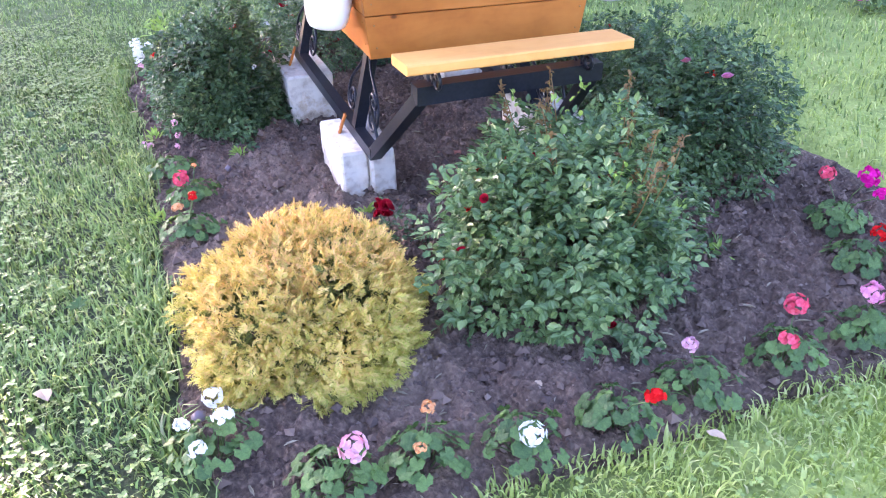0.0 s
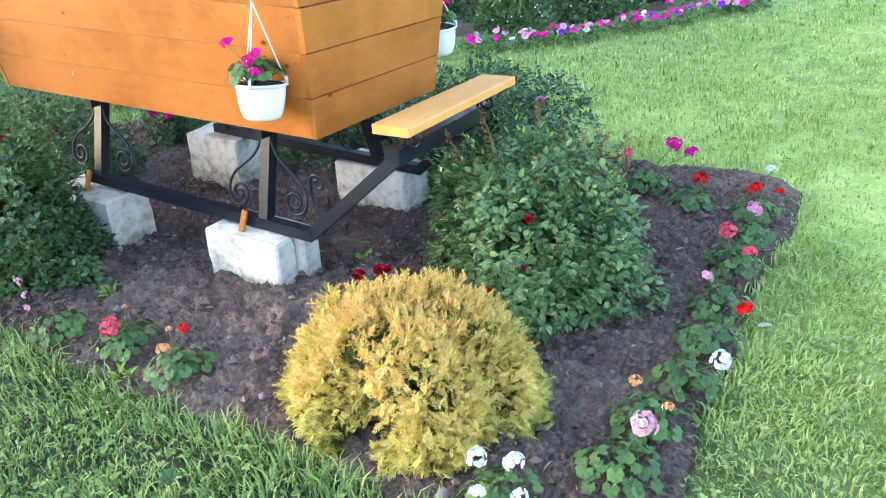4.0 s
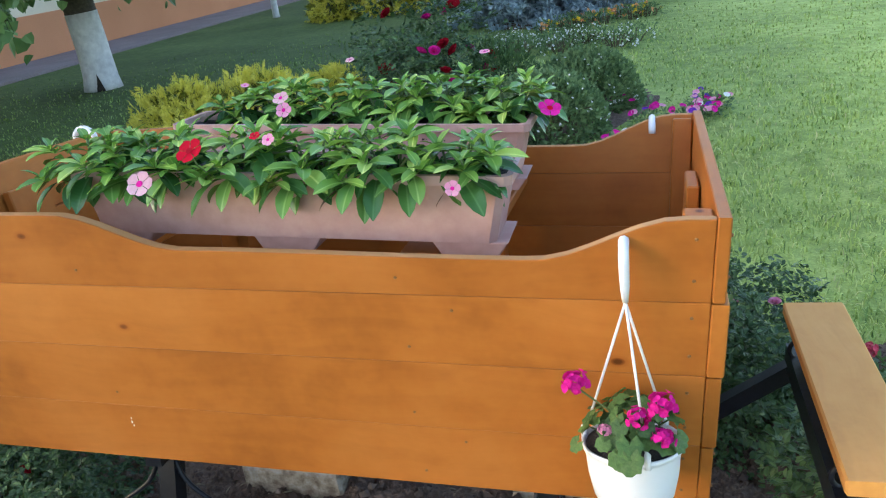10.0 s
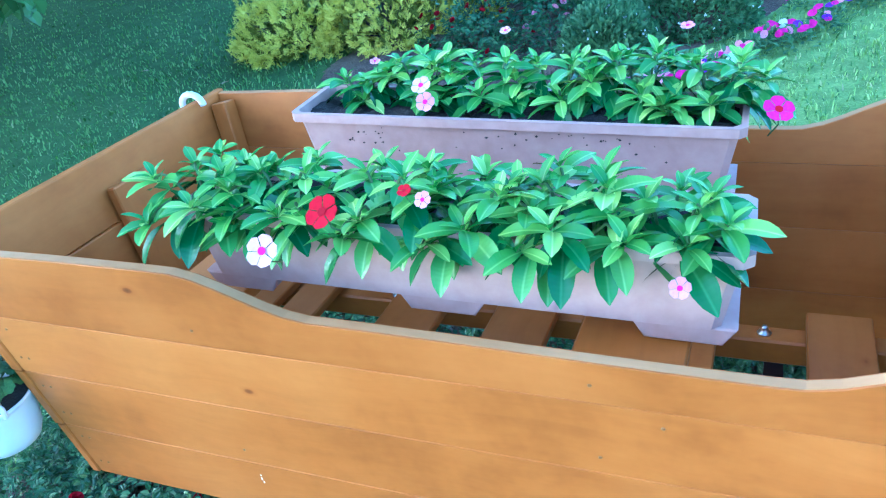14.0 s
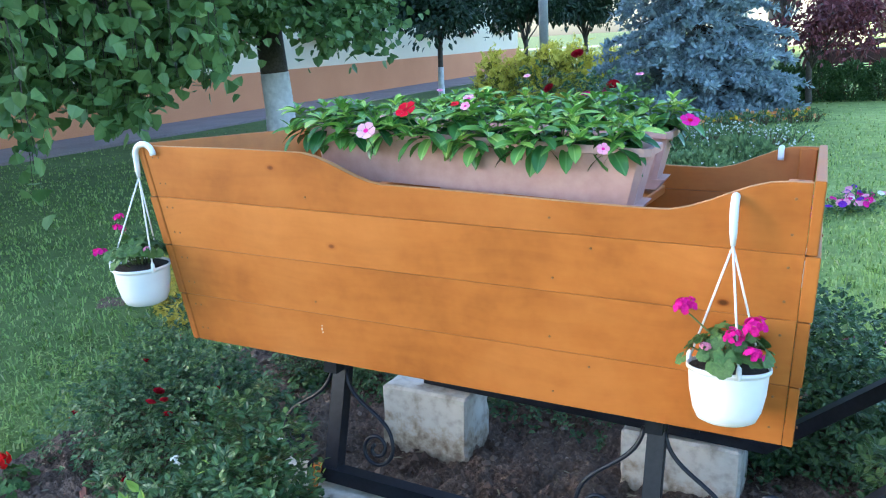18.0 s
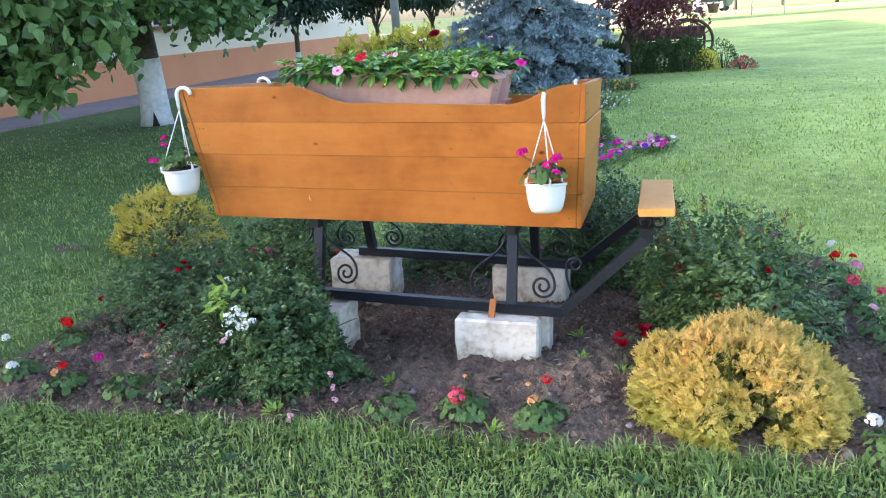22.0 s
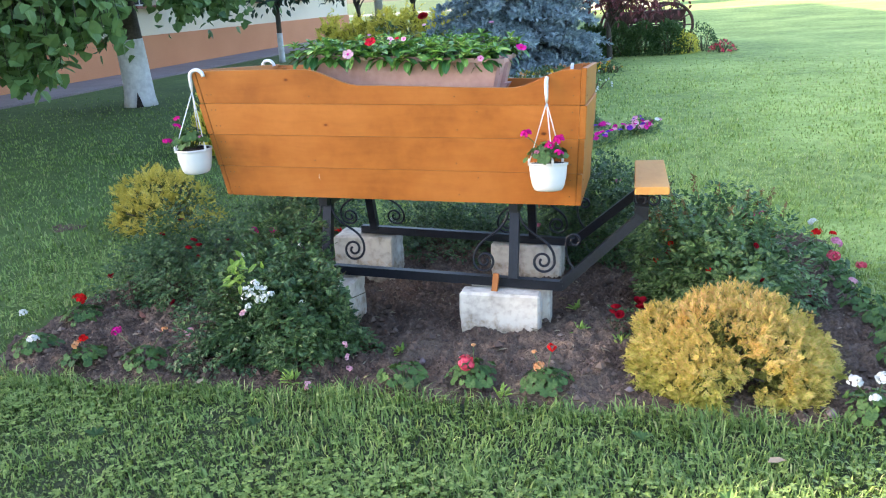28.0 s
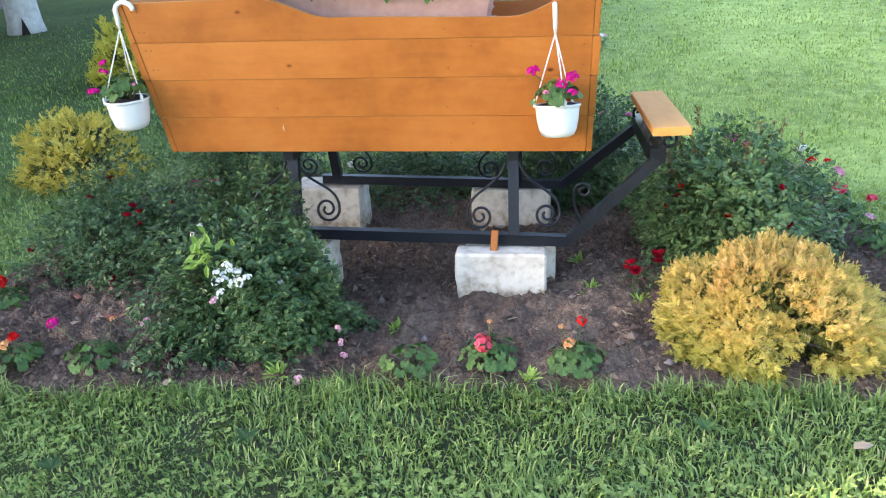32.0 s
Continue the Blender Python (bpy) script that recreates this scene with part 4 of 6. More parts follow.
def build_planter(m, label, flecks=False):
    p = thing("planter_box", m, label, "planter", "planters in the sleigh")
    bm = planter_mesh()
    part("trough", bm_mesh("trough", bm, M_PLANTER), p)
    foot = prism_bm([(-0.065, 0.026), (0.065, 0.026), (0.048, 0.0), (-0.048, 0.0)], 0.115, 0.002)
    me = bm_mesh("foot", foot, M_PLANTER)
    for x in (-0.325, 0.0, 0.325):
        part("foot", me, p, m=Matrix.Translation((x, -0.0575, -0.003)))
    xs, ys = np.meshgrid(np.linspace(-0.385, 0.385, 90), np.linspace(-0.068, 0.068, 18))
    z = 0.117 + 0.010 * value_noise(xs, ys, 60, 61) + 0.008 * value_noise(xs, ys, 20, 62)
    n, k = xs.shape
    i, j = np.meshgrid(np.arange(n - 1), np.arange(k - 1), indexing="ij")
    f = np.stack([i * k + j, i * k + j + 1, (i + 1) * k + j + 1, (i + 1) * k + j], -1).reshape(-1, 4)
    part("potting_soil", mesh_np("potting_soil", np.stack([xs, ys, z], -1).reshape(-1, 3), f, M_POTSOIL), p, "dark moist potting soil")
    if flecks:
        q = np.random.default_rng(5)
        n = 44
        c = q.choice(((-0.26, 0.02), (-0.22, 0.03), (0.02, 0.05), (0.08, 0.05), (0.15, 0.04), (0.24, 0.03)), n)
        fx = c[:, 0] + q.normal(0, 1, n) * c[:, 1]
        fz = 0.118 - np.abs(q.normal(0, 0.025, n))
        v, f = lumps_np(np.stack([fx, -0.0655 - (fz - 0.07) * 0.10 - 0.002, fz], 1), q.uniform(0.0015, 0.0035, n))
        part("soil_crumbs", mesh_np("soil_crumbs", v, f, M_POTSOIL), p, "dark splashed soil crumbs", kind="stuff")
    return p


def vinca_leaf_mesh(seed, mat):
    """A glossy oblong leaf 1 long, folded along the rib and drooping at the tip; 0.44 wide."""
    r = random.Random(seed)
    us = np.linspace(0, 1, 8)
    w = 0.195 * np.sin(np.clip(us * 0.96 + 0.02, 0, 1) * math.pi) ** 0.75 * (0.75 + 0.5 * us)
    w[0], w[-1] = 0.018, 0.01
    droop = -0.30 * us ** 2.2 + 0.10 * us
    rows = []
    for k in range(8):
        for s in (-1, -0.5, 0, 0.5, 1):
            rows.append((us[k], s * w[k], droop[k] + 0.075 * abs(s) * math.sin(us[k] * math.pi) + 0.012 * r.uniform(-1, 1) * abs(s)))
    f = [(k * 5 + c, (k + 1) * 5 + c, (k + 1) * 5 + c + 1, k * 5 + c + 1) for k in range(7) for c in range(4)]
    return mesh_np("vinca_leaf", rows, f, mat, True)


def star_flower(name, mat, eye, lobes=5, cup=0.10, wide=0.64):
    """A flat five-petalled flower of radius 1 facing +z, with a small eye."""
    vs, fs = [], []
    for k in range(lobes):
        a = k * 2 * math.pi / lobes
        c, s = math.cos(a), math.sin(a)
        prof = [(0.0, 0.05), (0.35, 0.22), (0.72, 0.5 * wide * 1.55), (0.97, 0.30 * wide * 1.5), (1.0, 0.0)]
        b = len(vs)
        for u, w in prof:
            for t in (-1, 0, 1):
                vs.append((u * c - t * w * s, u * s + t * w * c, cup * u * u + 0.03 * (t == 0) * u + (0.012 * k if t else 0)))
        for i in range(4):
            for t in range(2):
                fs.append((b + i * 3 + t, b + (i + 1) * 3 + t, b + (i + 1) * 3 + t + 1, b + i * 3 + t + 1))
    n = len(vs)
    me = mesh_np(name, vs, fs, mat, True)
    me2 = None
    if eye is not None:
        me2 = lathe(name + "_eye", [(0.0, 0.10), (0.14, 0.085), (0.26, 0.09)], eye, 10)
    return me, me2


def build_vinca(mats_leaf, x, y, z, spread, tall, shoots, seed, label):
    r = random.Random(seed)
    v = thing("vinca_plant", pose(x, y, z), label, "flowering plant", "periwinkles in the planters")
    for s in range(shoots):
        a = s * 2.4 + r.uniform(-0.4, 0.4)
        out = spread * (0.25 + 0.75 * ((s + 0.5) / shoots) ** 0.5)
        dy = math.sin(a) * out * 0.8
        top = Vector((math.cos(a) * out, dy, tall * (1.0 - 0.35 * (out / spread) - (0.45 * out / spread if dy < -0.03 else 0)) * r.uniform(0.85, 1.1)))
        base = Vector((math.cos(a) * 0.02, math.sin(a) * 0.012, 0))
        t = np.linspace(0, 1, 5)[:, None]
        b, e = np.array(base), np.array(top)
        pts = b + (e - b) * t + np.array((0, 0, 1)) * 0.03 * np.sin(t * math.pi)
        part("stem", tube("stem", pts, 0.0022, M_STEM, 5), v)
        for lvl, (h, size, tilt) in enumerate(((0.36, 0.074, -28), (0.66, 0.068, -14), (0.88, 0.056, 12), (1.0, 0.036, 45))):
            o = base.lerp(top, h)
            n = 3 if lvl == 0 else (4 if lvl < 2 else 5 if lvl == 2 else 4)
            a0 = r.uniform(0, 360)
            for k in range(n):
                if lvl < 2 and r.random() < 0.12:
                    continue
                az = a0 + k * 360 / n + r.uniform(-18, 18)
                sc = size * r.uniform(0.8, 1.2)
                m = Matrix.Translation(o) @ pose(0, 0, 0, 0, 0, az) @ pose(0, 0, 0, r.uniform(-22, 22), -(tilt + r.uniform(-14, 14)), 0) @ Matrix.Scale(sc, 4)
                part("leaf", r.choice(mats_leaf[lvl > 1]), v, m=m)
    return v


def build_pot(x, y, z, hook, turn, over, label, lean=0):
    """A hanging white pot: z is its rim; hook is the rim of the sleigh board that it hangs from."""
    p = thing("hanging_pot", pose(x, y, z - 0.108, lean) @ pose(0, 0, 0, 0, 0, turn), label, "hanging pot", "pots hung round the sleigh")
    part("pot", lathe("pot", [(0, 0.004), (0.042, 0.004), (0.052, 0.009), (0.060, 0.026), (0.067, 0.060), (0.070, 0.095), (0.071, 0.100), (0.0745, 0.101), (0.0745, 0.108), (0.0715, 0.108), (0.068, 0.10), (0.066, 0.094)], M_WHITE, 36), p)
    part("potting_soil", lathe("potting_soil", [(0, 0.113), (0.035, 0.111), (0.058, 0.108), (0.0695, 0.103)], M_POTSOIL, 20), p, "dark potting soil")
    pi = p.matrix_world.inverted()
    hk = np.array(hook)
    bottom = hk + np.array((over[0] * 0.030, over[1] * 0.030, -0.055))
    t = np.linspace(0, math.pi, 12)
    arc = np.stack([hk[0] + over[0] * (0.030 * np.cos(t) - 0.0) * 1.0, hk[1] + over[1] * 0.030 * np.cos(t), hk[2] - 0.020 + 0.028 * np.sin(t)], 1)[:]
    pts = np.concatenate([[bottom + np.array((0, 0, -0.022))], [bottom], arc])
    local = np.array([tuple(pi @ Vector(q)) for q in pts])
    part("hook", tube("hook", local, [0.0045, 0.0070] + [0.0080] * 12, M_WHITE, 8), p, "curved white plastic hook")
    low = Vector(local[0])
    for k in range(3):
        a = k * 2.094 + 0.5
        e = Vector((0.0735 * math.cos(a), 0.0735 * math.sin(a), 0.106))
        part("cord", tube("cord", [low, low.lerp(e, 0.5), e], 0.0022, M_CORD, 5), p)
        part("clip", lathe("clip", [(0, -0.01), (0.005, -0.008), (0.005, 0.014), (0.0, 0.02)], M_WHITE, 8), p, m=Matrix.Translation(e))
    return p


def geranium_leaf_mesh(seed):
    """A round, shallow-lobed, ruffled leaf of radius 1 with its stalk at the centre notch."""
    r = random.Random(seed)
    vs, fs = [(0, 0, -0.12)], []
    n = 18
    for ring, rad in ((1, 0.55), (2, 1.0)):
        for k in range(n):
            a = math.pi + 2 * math.pi * (k + 0.5) / n
            notch = 0.45 if k in (0, n - 1) else 1.0
            lob = 1.0 + 0.10 * math.cos(7 * a) * (ring == 2)
            vs.append((rad * lob * notch * math.cos(a), rad * lob * notch * math.sin(a), (0.10 if ring == 1 else 0.02) + 0.10 * ring * 0.5 * math.sin(5 * a + seed) + r.uniform(-0.04, 0.04)))
    for k in range(n - 1):
        fs.append((0, 1 + k, 2 + k, 2 + k))
        fs.append((1 + k, 1 + n + k, 2 + n + k, 2 + k))
    fs = [f for f in fs if len(set(f)) == 4]
    tri = [(0, 1 + k, 2 + k) for k in range(n - 1)]
    me = bpy.data.meshes.new("geranium_leaf")
    me.from_pydata(vs, [], tri + fs)
    me.polygons.foreach_set("use_smooth", np.ones(len(me.polygons), bool))
    me.materials.append(M_GERLEAF)
    return me


def flower_head_mesh(name, mat, florets, seed, petals=5):
    """A rounded umbel of small open florets, radius about 1."""
    r = np.random.default_rng(seed)
    i = np.arange(florets) + 0.5
    ph, th = np.arccos(1 - 1.25 * i / florets), i * 2.39996
    d = np.stack([np.cos(th) * np.sin(ph), np.sin(th) * np.sin(ph), np.cos(ph) * 0.8], 1) + r.normal(0, 0.2, (florets, 3))
    d = unit(d)
    out = r.uniform(0.5, 0.95, florets)
    pos, way, up = [], [], []
    for k in range(florets):
        ref = np.array((0.3, 0.2, 1.0)) if abs(d[k, 2]) < 0.9 else np.array((1.0, 0, 0))
        u = unit(np.cross(d[k], ref))
        w = np.cross(d[k], u)
        a0 = r.uniform(0, 6)
        for q in range(petals):
            a = a0 + q * 2 * math.pi / petals
            way.append(u * math.cos(a) + w * math.sin(a) + d[k] * 0.35)
            pos.append(d[k] * out[k] * np.array((1.0, 1.0, 0.7)))
            up.append(d[k])
    v, f = leaves_np(pos, way, up, r.uniform(0.30, 0.44, len(pos)), 0.95, ROUND)
    return mesh_np(name, v, f, mat)


def rose_mesh(name, mat, seed):
    """A small double rose of radius 1: rings of cupped petals."""
    r = np.random.default_rng(seed)
    pos, way, up, size = [], [], [], []
    for ring, (n, tilt, s) in enumerate(((7, 0.55, 1.0), (6, 1.1, 0.9), (5, 2.0, 0.8), (4, 4.0, 0.66))):
        for k in range(n):
            a = k * 2 * math.pi / n + ring * 0.5 + r.uniform(-0.15, 0.15)
            d = np.array((math.cos(a), math.sin(a), 0))
            way.append(d + np.array((0, 0, tilt)))
            up.append(np.array((0, 0, 1.0)) - d * tilt)
            pos.append(d * 0.08 + np.array((0, 0, ring * 0.04)))
            size.append(s)
    v, f = leaves_np(pos, way, up, np.array(size), 1.15, ROUND)
    return mesh_np(name, v, f, mat)


# ---- plants ----
GER_LEAVES = [geranium_leaf_mesh(s) for s in (1, 2, 3)]
HEADS = {k: flower_head_mesh("flower_head", m, 20, i) for i, (k, m) in enumerate((("magenta", P_MAGENTA), ("pink", P_PINK), ("pale", P_PALE), ("red", P_RED), ("coral", P_CORAL), ("white", P_WHITE), ("orange", P_ORANGE), ("crimson", P_CRIMSON)))}
ROSES = {k: (flower_head_mesh("rose_bloom", m, 11, i + 40) if k in ("white", "pale") else rose_mesh("rose_bloom", m, i + 40)) for i, (k, m) in enumerate((("pale", P_PALE), ("white", P_WHITE), ("crimson", P_CRIMSON), ("red", P_RED), ("pink", P_PINK), ("magenta", P_MAGENTA)))}
WORDS = {"magenta": "magenta", "pink": "pink", "pale": "pale pink and white", "red": "scarlet", "coral": "coral pink", "white": "white", "orange": "fading orange", "crimson": "crimson"}


def geranium(m, leaves, spread, tall, heads, seed, label, group="geraniums edging the bed", young=False):
    """heads: colour, x, y, z, radius, from the plant's foot."""
    r = random.Random(seed)
    g = thing("geranium", m, label, "flowering plant", group)
    for k in range(leaves):
        a = k * 2.4 + r.uniform(-0.5, 0.5)
        d = spread * math.sqrt((k + 0.6) / leaves) * r.uniform(0.8, 1.1)
        z = tall * (1.05 - 0.65 * (d / spread)) * r.uniform(0.7, 1.15) + 0.01
        o = Vector((d * math.cos(a), d * math.sin(a), z))
        s = r.uniform(0.011, 0.021)
        mm = Matrix.Translation(o) @ pose(0, 0, 0, 0, 0, math.degrees(a)) @ pose(0, 0, 0, r.uniform(-25, 25), 12 + 38 * d / spread + r.uniform(-18, 18), 0) @ Matrix.Scale(s, 4)
        part("leaf", r.choice(GER_LEAVES), g, m=mm)
        if k % 2 == 0:
            part("stalk", tube("stalk", [(0.2 * o.x, 0.2 * o.y, 0), (0.6 * o.x, 0.6 * o.y, z * 0.7), tuple(o - Vector((0, 0, 0.002)))], 0.0016, M_STEM, 4), g)
    for c, x, y, z, rad in heads:
        part("flower_stalk", tube("flower_stalk", [(0, 0, 0.01), (x * 0.4, y * 0.4, z * 0.6), (x, y, z - rad * 0.3)], 0.0017, M_STEM, 4), g)
        part("flower_head", HEADS[c], g, WORDS[c] + " flower head", Matrix.Translation((x, y, z)) @ pose(0, 0, 0, r.uniform(-30, 30), r.uniform(-30, 30), r.uniform(0, 360)) @ Matrix.Scale(rad * (0.72 if c == "orange" else 0.86), 4))
    return g


def dome(n, rx, ry, h, shell=0.35, low=-0.15, seed=0, rough=0.18):
    """Places in the outer shell of an uneven dome, and their outward ways."""
    q = np.random.default_rng(seed)
    cz = q.uniform(low, 1, n)
    a = q.uniform(0, 2 * math.pi, n)
    s = np.sqrt(np.clip(1 - cz ** 2, 0, 1))
    d = np.stack([s * np.cos(a), s * np.sin(a), cz], 1)
    k = 1 + rough * (value_noise(d[:, 0] + d[:, 2] * 0.7 + seed, d[:, 1] - d[:, 2] * 0.4, 2.7, seed + 70) - 0.5) * 2
    k = k * (1 - shell * q.random(n) ** 1.6)
    p = d * k[:, None] * np.array((rx, ry, h))
    return p, unit(d / np.array((rx, ry, h)))


def leaf_ways(out, droop, spread, seed):
    q = np.random.default_rng(seed)
    return unit(out + q.normal(0, spread, out.shape) + np.array((0, 0, droop)))


def canes(n, rx, ry, h, seed, mat, rad=0.004):
    q = np.random.default_rng(seed)
    ps = []
    for k in range(n):
        a, o = q.uniform(0, 6.28), q.uniform(0.3, 0.95)
        e = np.array((math.cos(a) * rx * o, math.sin(a) * ry * o, h * q.uniform(0.6, 0.98) * (1 - 0.3 * o)))
        t = np.linspace(0, 1, 5)[:, None]
        b = np.array((math.cos(a) * 0.05, math.sin(a) * 0.05, -0.03))
        ps.append(tube_np(b + (e - b) * t + np.array((0, 0, 1)) * np.sin(t * math.pi) * h * 0.12, np.linspace(rad, rad * 0.4, 5), 5))
    return joined("canes", ps, mat, True)


def rose_bush(x, y, rx, ry, h, n, size, seed, label, blooms=(), extra=None, young=0, lift=0.0, low=-0.05, mat=None, stems=14, shoots=()):
    b = thing("rose_bush", at_ground(x, y), label, "rose bush", "rose bushes in the bed")
    part("cane_frame", canes(stems, rx, ry, h, seed, M_TWIG), b, kind="stuff")
    p, o = dome(n, rx, ry, h, 0.55, low, seed, 0.42)
    p[:, 2] = np.maximum(p[:, 2] + lift, 0.02)
    q = np.random.default_rng(seed + 1)
    # leaflets in small sprays of five
    w = leaf_ways(o, -0.1, 0.7, seed + 2)
    up = unit(np.array((0, 0, 1.0)) + 0.6 * o + q.normal(0, 0.35, o.shape))
    side = unit(np.cross(up, w))
    P, W, U = [], [], []
    for along, sd in ((0.9, 0.0), (0.45, 0.9), (0.45, -0.9), (0.0, 0.9), (0.0, -0.9)):
        P.append(p + w * size * along + side * sd * size * 0.22)
        W.append(unit(w * (1 if sd == 0 else 0.55) + side * sd))
        U.append(up + q.normal(0, 0.2, up.shape))
    v, f = leaves_np(np.concatenate(P), np.concatenate(W), np.concatenate(U), size * q.uniform(0.75, 1.25, n * 5), 0.62)
    part("foliage", mesh_np("foliage", v, f, mat or M_ROSELEAF), b, kind="stuff")
    if young:
        p2, o2 = dome(young, rx * 0.9, ry * 0.9, h * 1.12, 0.25, 0.35, seed + 5, 0.3)
        p2[:, 2] += lift
        v, f = leaves_np(p2.repeat(4, 0) + q.normal(0, 0.012, (young * 4, 3)), leaf_ways(o2.repeat(4, 0), 0.3, 0.8, seed + 6), np.tile((0, 0.2, 1.0), (young * 4, 1)), size * q.uniform(0.6, 1.0, young * 4), 0.5)
        part("young_growth", mesh_np("young_shoots", v, f, extra or M_ROSEYOUNG), b, kind="stuff")
    for sx, sy, sz in shoots:
        t = np.linspace(0, 1, 6)[:, None]
        e = np.array((sx, sy, sz))
        b0 = e * np.array((0.55, 0.55, 0.3))
        part("shoot", tube("shoot", b0 + (e - b0) * t + np.array((0.02, 0.01, 0)) * np.sin(t * 3.1), np.linspace(0.0028, 0.0012, 6), M_ROSERED, 5), b, "thin reddish young shoot")
        k = 46
        u = q.uniform(0.35, 1.0, (k, 1)) ** 0.7
        c = b0 + (e - b0) * u
        d = q.normal(0, 1, (k, 3)) + np.array((0, 0, 0.4))
        part("shoot_leaves", mesh_np("shoot_leaves", *leaves_np(c, d, q.normal(0, 0.4, (k, 3)) + np.array((0, 0, 1.0)), size * q.uniform(0.5, 0.95, k), 0.5), M_ROSERED), b, kind="stuff")
    r = random.Random(seed)
    for c, bx, by, bz, rad in blooms:
        part("bloom", ROSES[c], b, WORDS[c] + " bloom", Matrix.Translation((bx, by, bz)) @ pose(0, 0, 0, r.uniform(-50, 50), r.uniform(-50, 50), r.uniform(0, 360)) @ Matrix.Scale(rad, 4))
    return b


def dome_blooms(colour, n, rx, ry, h, rad, seed, low=0.1):
    p, _ = dome(n, rx * 1.02, ry * 1.02, h * 1.03, 0.05, low, seed, 0.3)
    return [(colour, *q, rad) for q in p]


def fans_np(p, w, nor, size, q, narrow=0.75):
    """Flat feathered sprays: an axis with side twigs that shorten towards the tip, all of slim diamonds."""
    side = unit(np.cross(nor, w))
    n = len(p)
    P, W, S = [], [], []
    for s0, ln in ((0.0, 0.45), (0.30, 0.42), (0.60, 0.42)):
        P.append(p + w * (size * s0)[:, None])
        W.append(w)
        S.append(size * ln)
    for s0 in (0.10, 0.24, 0.38, 0.52, 0.66, 0.80):
        for sg in (-1.0, 1.0):
            a = narrow * q.uniform(0.75, 1.2, n)[:, None]
            d = w * np.cos(a) + sg * side * np.sin(a)
            ln = size * 0.50 * (1.05 - 0.75 * s0) * q.uniform(0.8, 1.2, n)
            b = p + w * (size * s0)[:, None]
            P.append(b)
            W.append(d)
            S.append(ln)
            if s0 < 0.5:
                P.append(b + d * (ln * 0.45)[:, None])
                W.append(d * math.cos(0.5) + w * math.sin(0.5))
                S.append(ln * 0.5)
    k = len(P)
    return diamonds_np(np.concatenate(P), np.concatenate(W) + q.normal(0, 0.10, (n * k, 3)), np.tile(nor, (k, 1)), np.concatenate(S), 0.24)


def thuja(x, y, rx, ry, h, n, seed, label, group="golden thujas", name="golden_thuja", mats=None, L=0.021, rise=0.35, hole=False):
    """A squat golden conifer of fanned sprays in tufts, with gaps that open on a green inside darkened for shade."""
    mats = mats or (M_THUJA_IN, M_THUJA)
    t = thing(name, at_ground(x, y), label, "conifer shrub", group)
    q = np.random.default_rng(seed)
    part("stem", tube("stem", [(0, 0, -0.05), (0.01, 0, h * 0.5), (0, 0.01, h * 0.8)], [0.03, 0.022, 0.01], M_BARK, 7), t)
    twigs = []
    for k in range(26):
        a, e = q.uniform(0, 6.28), q.uniform(0.1, 1.2)
        d = np.array((math.cos(a) * math.cos(e) * rx, math.sin(a) * math.cos(e) * ry, math.sin(e) * h)) * 0.88
        twigs.append(tube_np([(0, 0, 0.02), d * 0.5 + (0, 0, 0.01), d], [0.009, 0.006, 0.003], 5))
    part("branch_frame", joined("branch_frame", twigs, M_BARK, True), t, kind="stuff")
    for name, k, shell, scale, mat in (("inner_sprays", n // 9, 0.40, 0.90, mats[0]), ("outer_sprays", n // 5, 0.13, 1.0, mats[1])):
        tufts = max(20, k // 5)
        pc, oc = dome(tufts * 2, rx * scale, ry * scale, h * scale, shell, -0.22, seed + len(name), 0.15)
        if name == "outer_sprays":
            gap = value_noise(oc[:, 0] * 1.3 + oc[:, 2], oc[:, 1] * 1.3 - oc[:, 2] * 0.8, 8.0, seed + 3)
            keep = gap > 0.27
            pc, oc = pc[keep], oc[keep]
        if hole:
            keep = ~((np.abs(oc[:, 0] - 0.10 + 0.12 * np.sin(pc[:, 2] * 60)) < 0.25) & (oc[:, 1] < -0.4) & (pc[:, 2] < 0.32 * h))
            pc, oc = pc[keep], oc[keep]
        pick = q.integers(0, len(pc), k)
        o = unit(oc[pick] + q.normal(0, 0.22, (k, 3)))
        p = pc[pick] + q.normal(0, L * 0.8, (k, 3)) - o * L * 1.6
        p[:, 2] += h * 0.05
        p[:, 2] = np.where(p[:, 2] < 0.02, np.abs(p[:, 2]) + 0.015, p[:, 2])
        w = unit(o * 0.75 + np.array((0, 0, rise)) + q.normal(0, 0.55, o.shape))
        nor = unit(o + np.array((0, 0, 0.3)) + q.normal(0, 0.55, o.shape))
        v, f = fans_np(p, w, nor, L * 2.7 * q.uniform(0.65, 1.2, k), q)
        part(name, mesh_np(name, v, f, mat), t, kind="stuff")
    return t


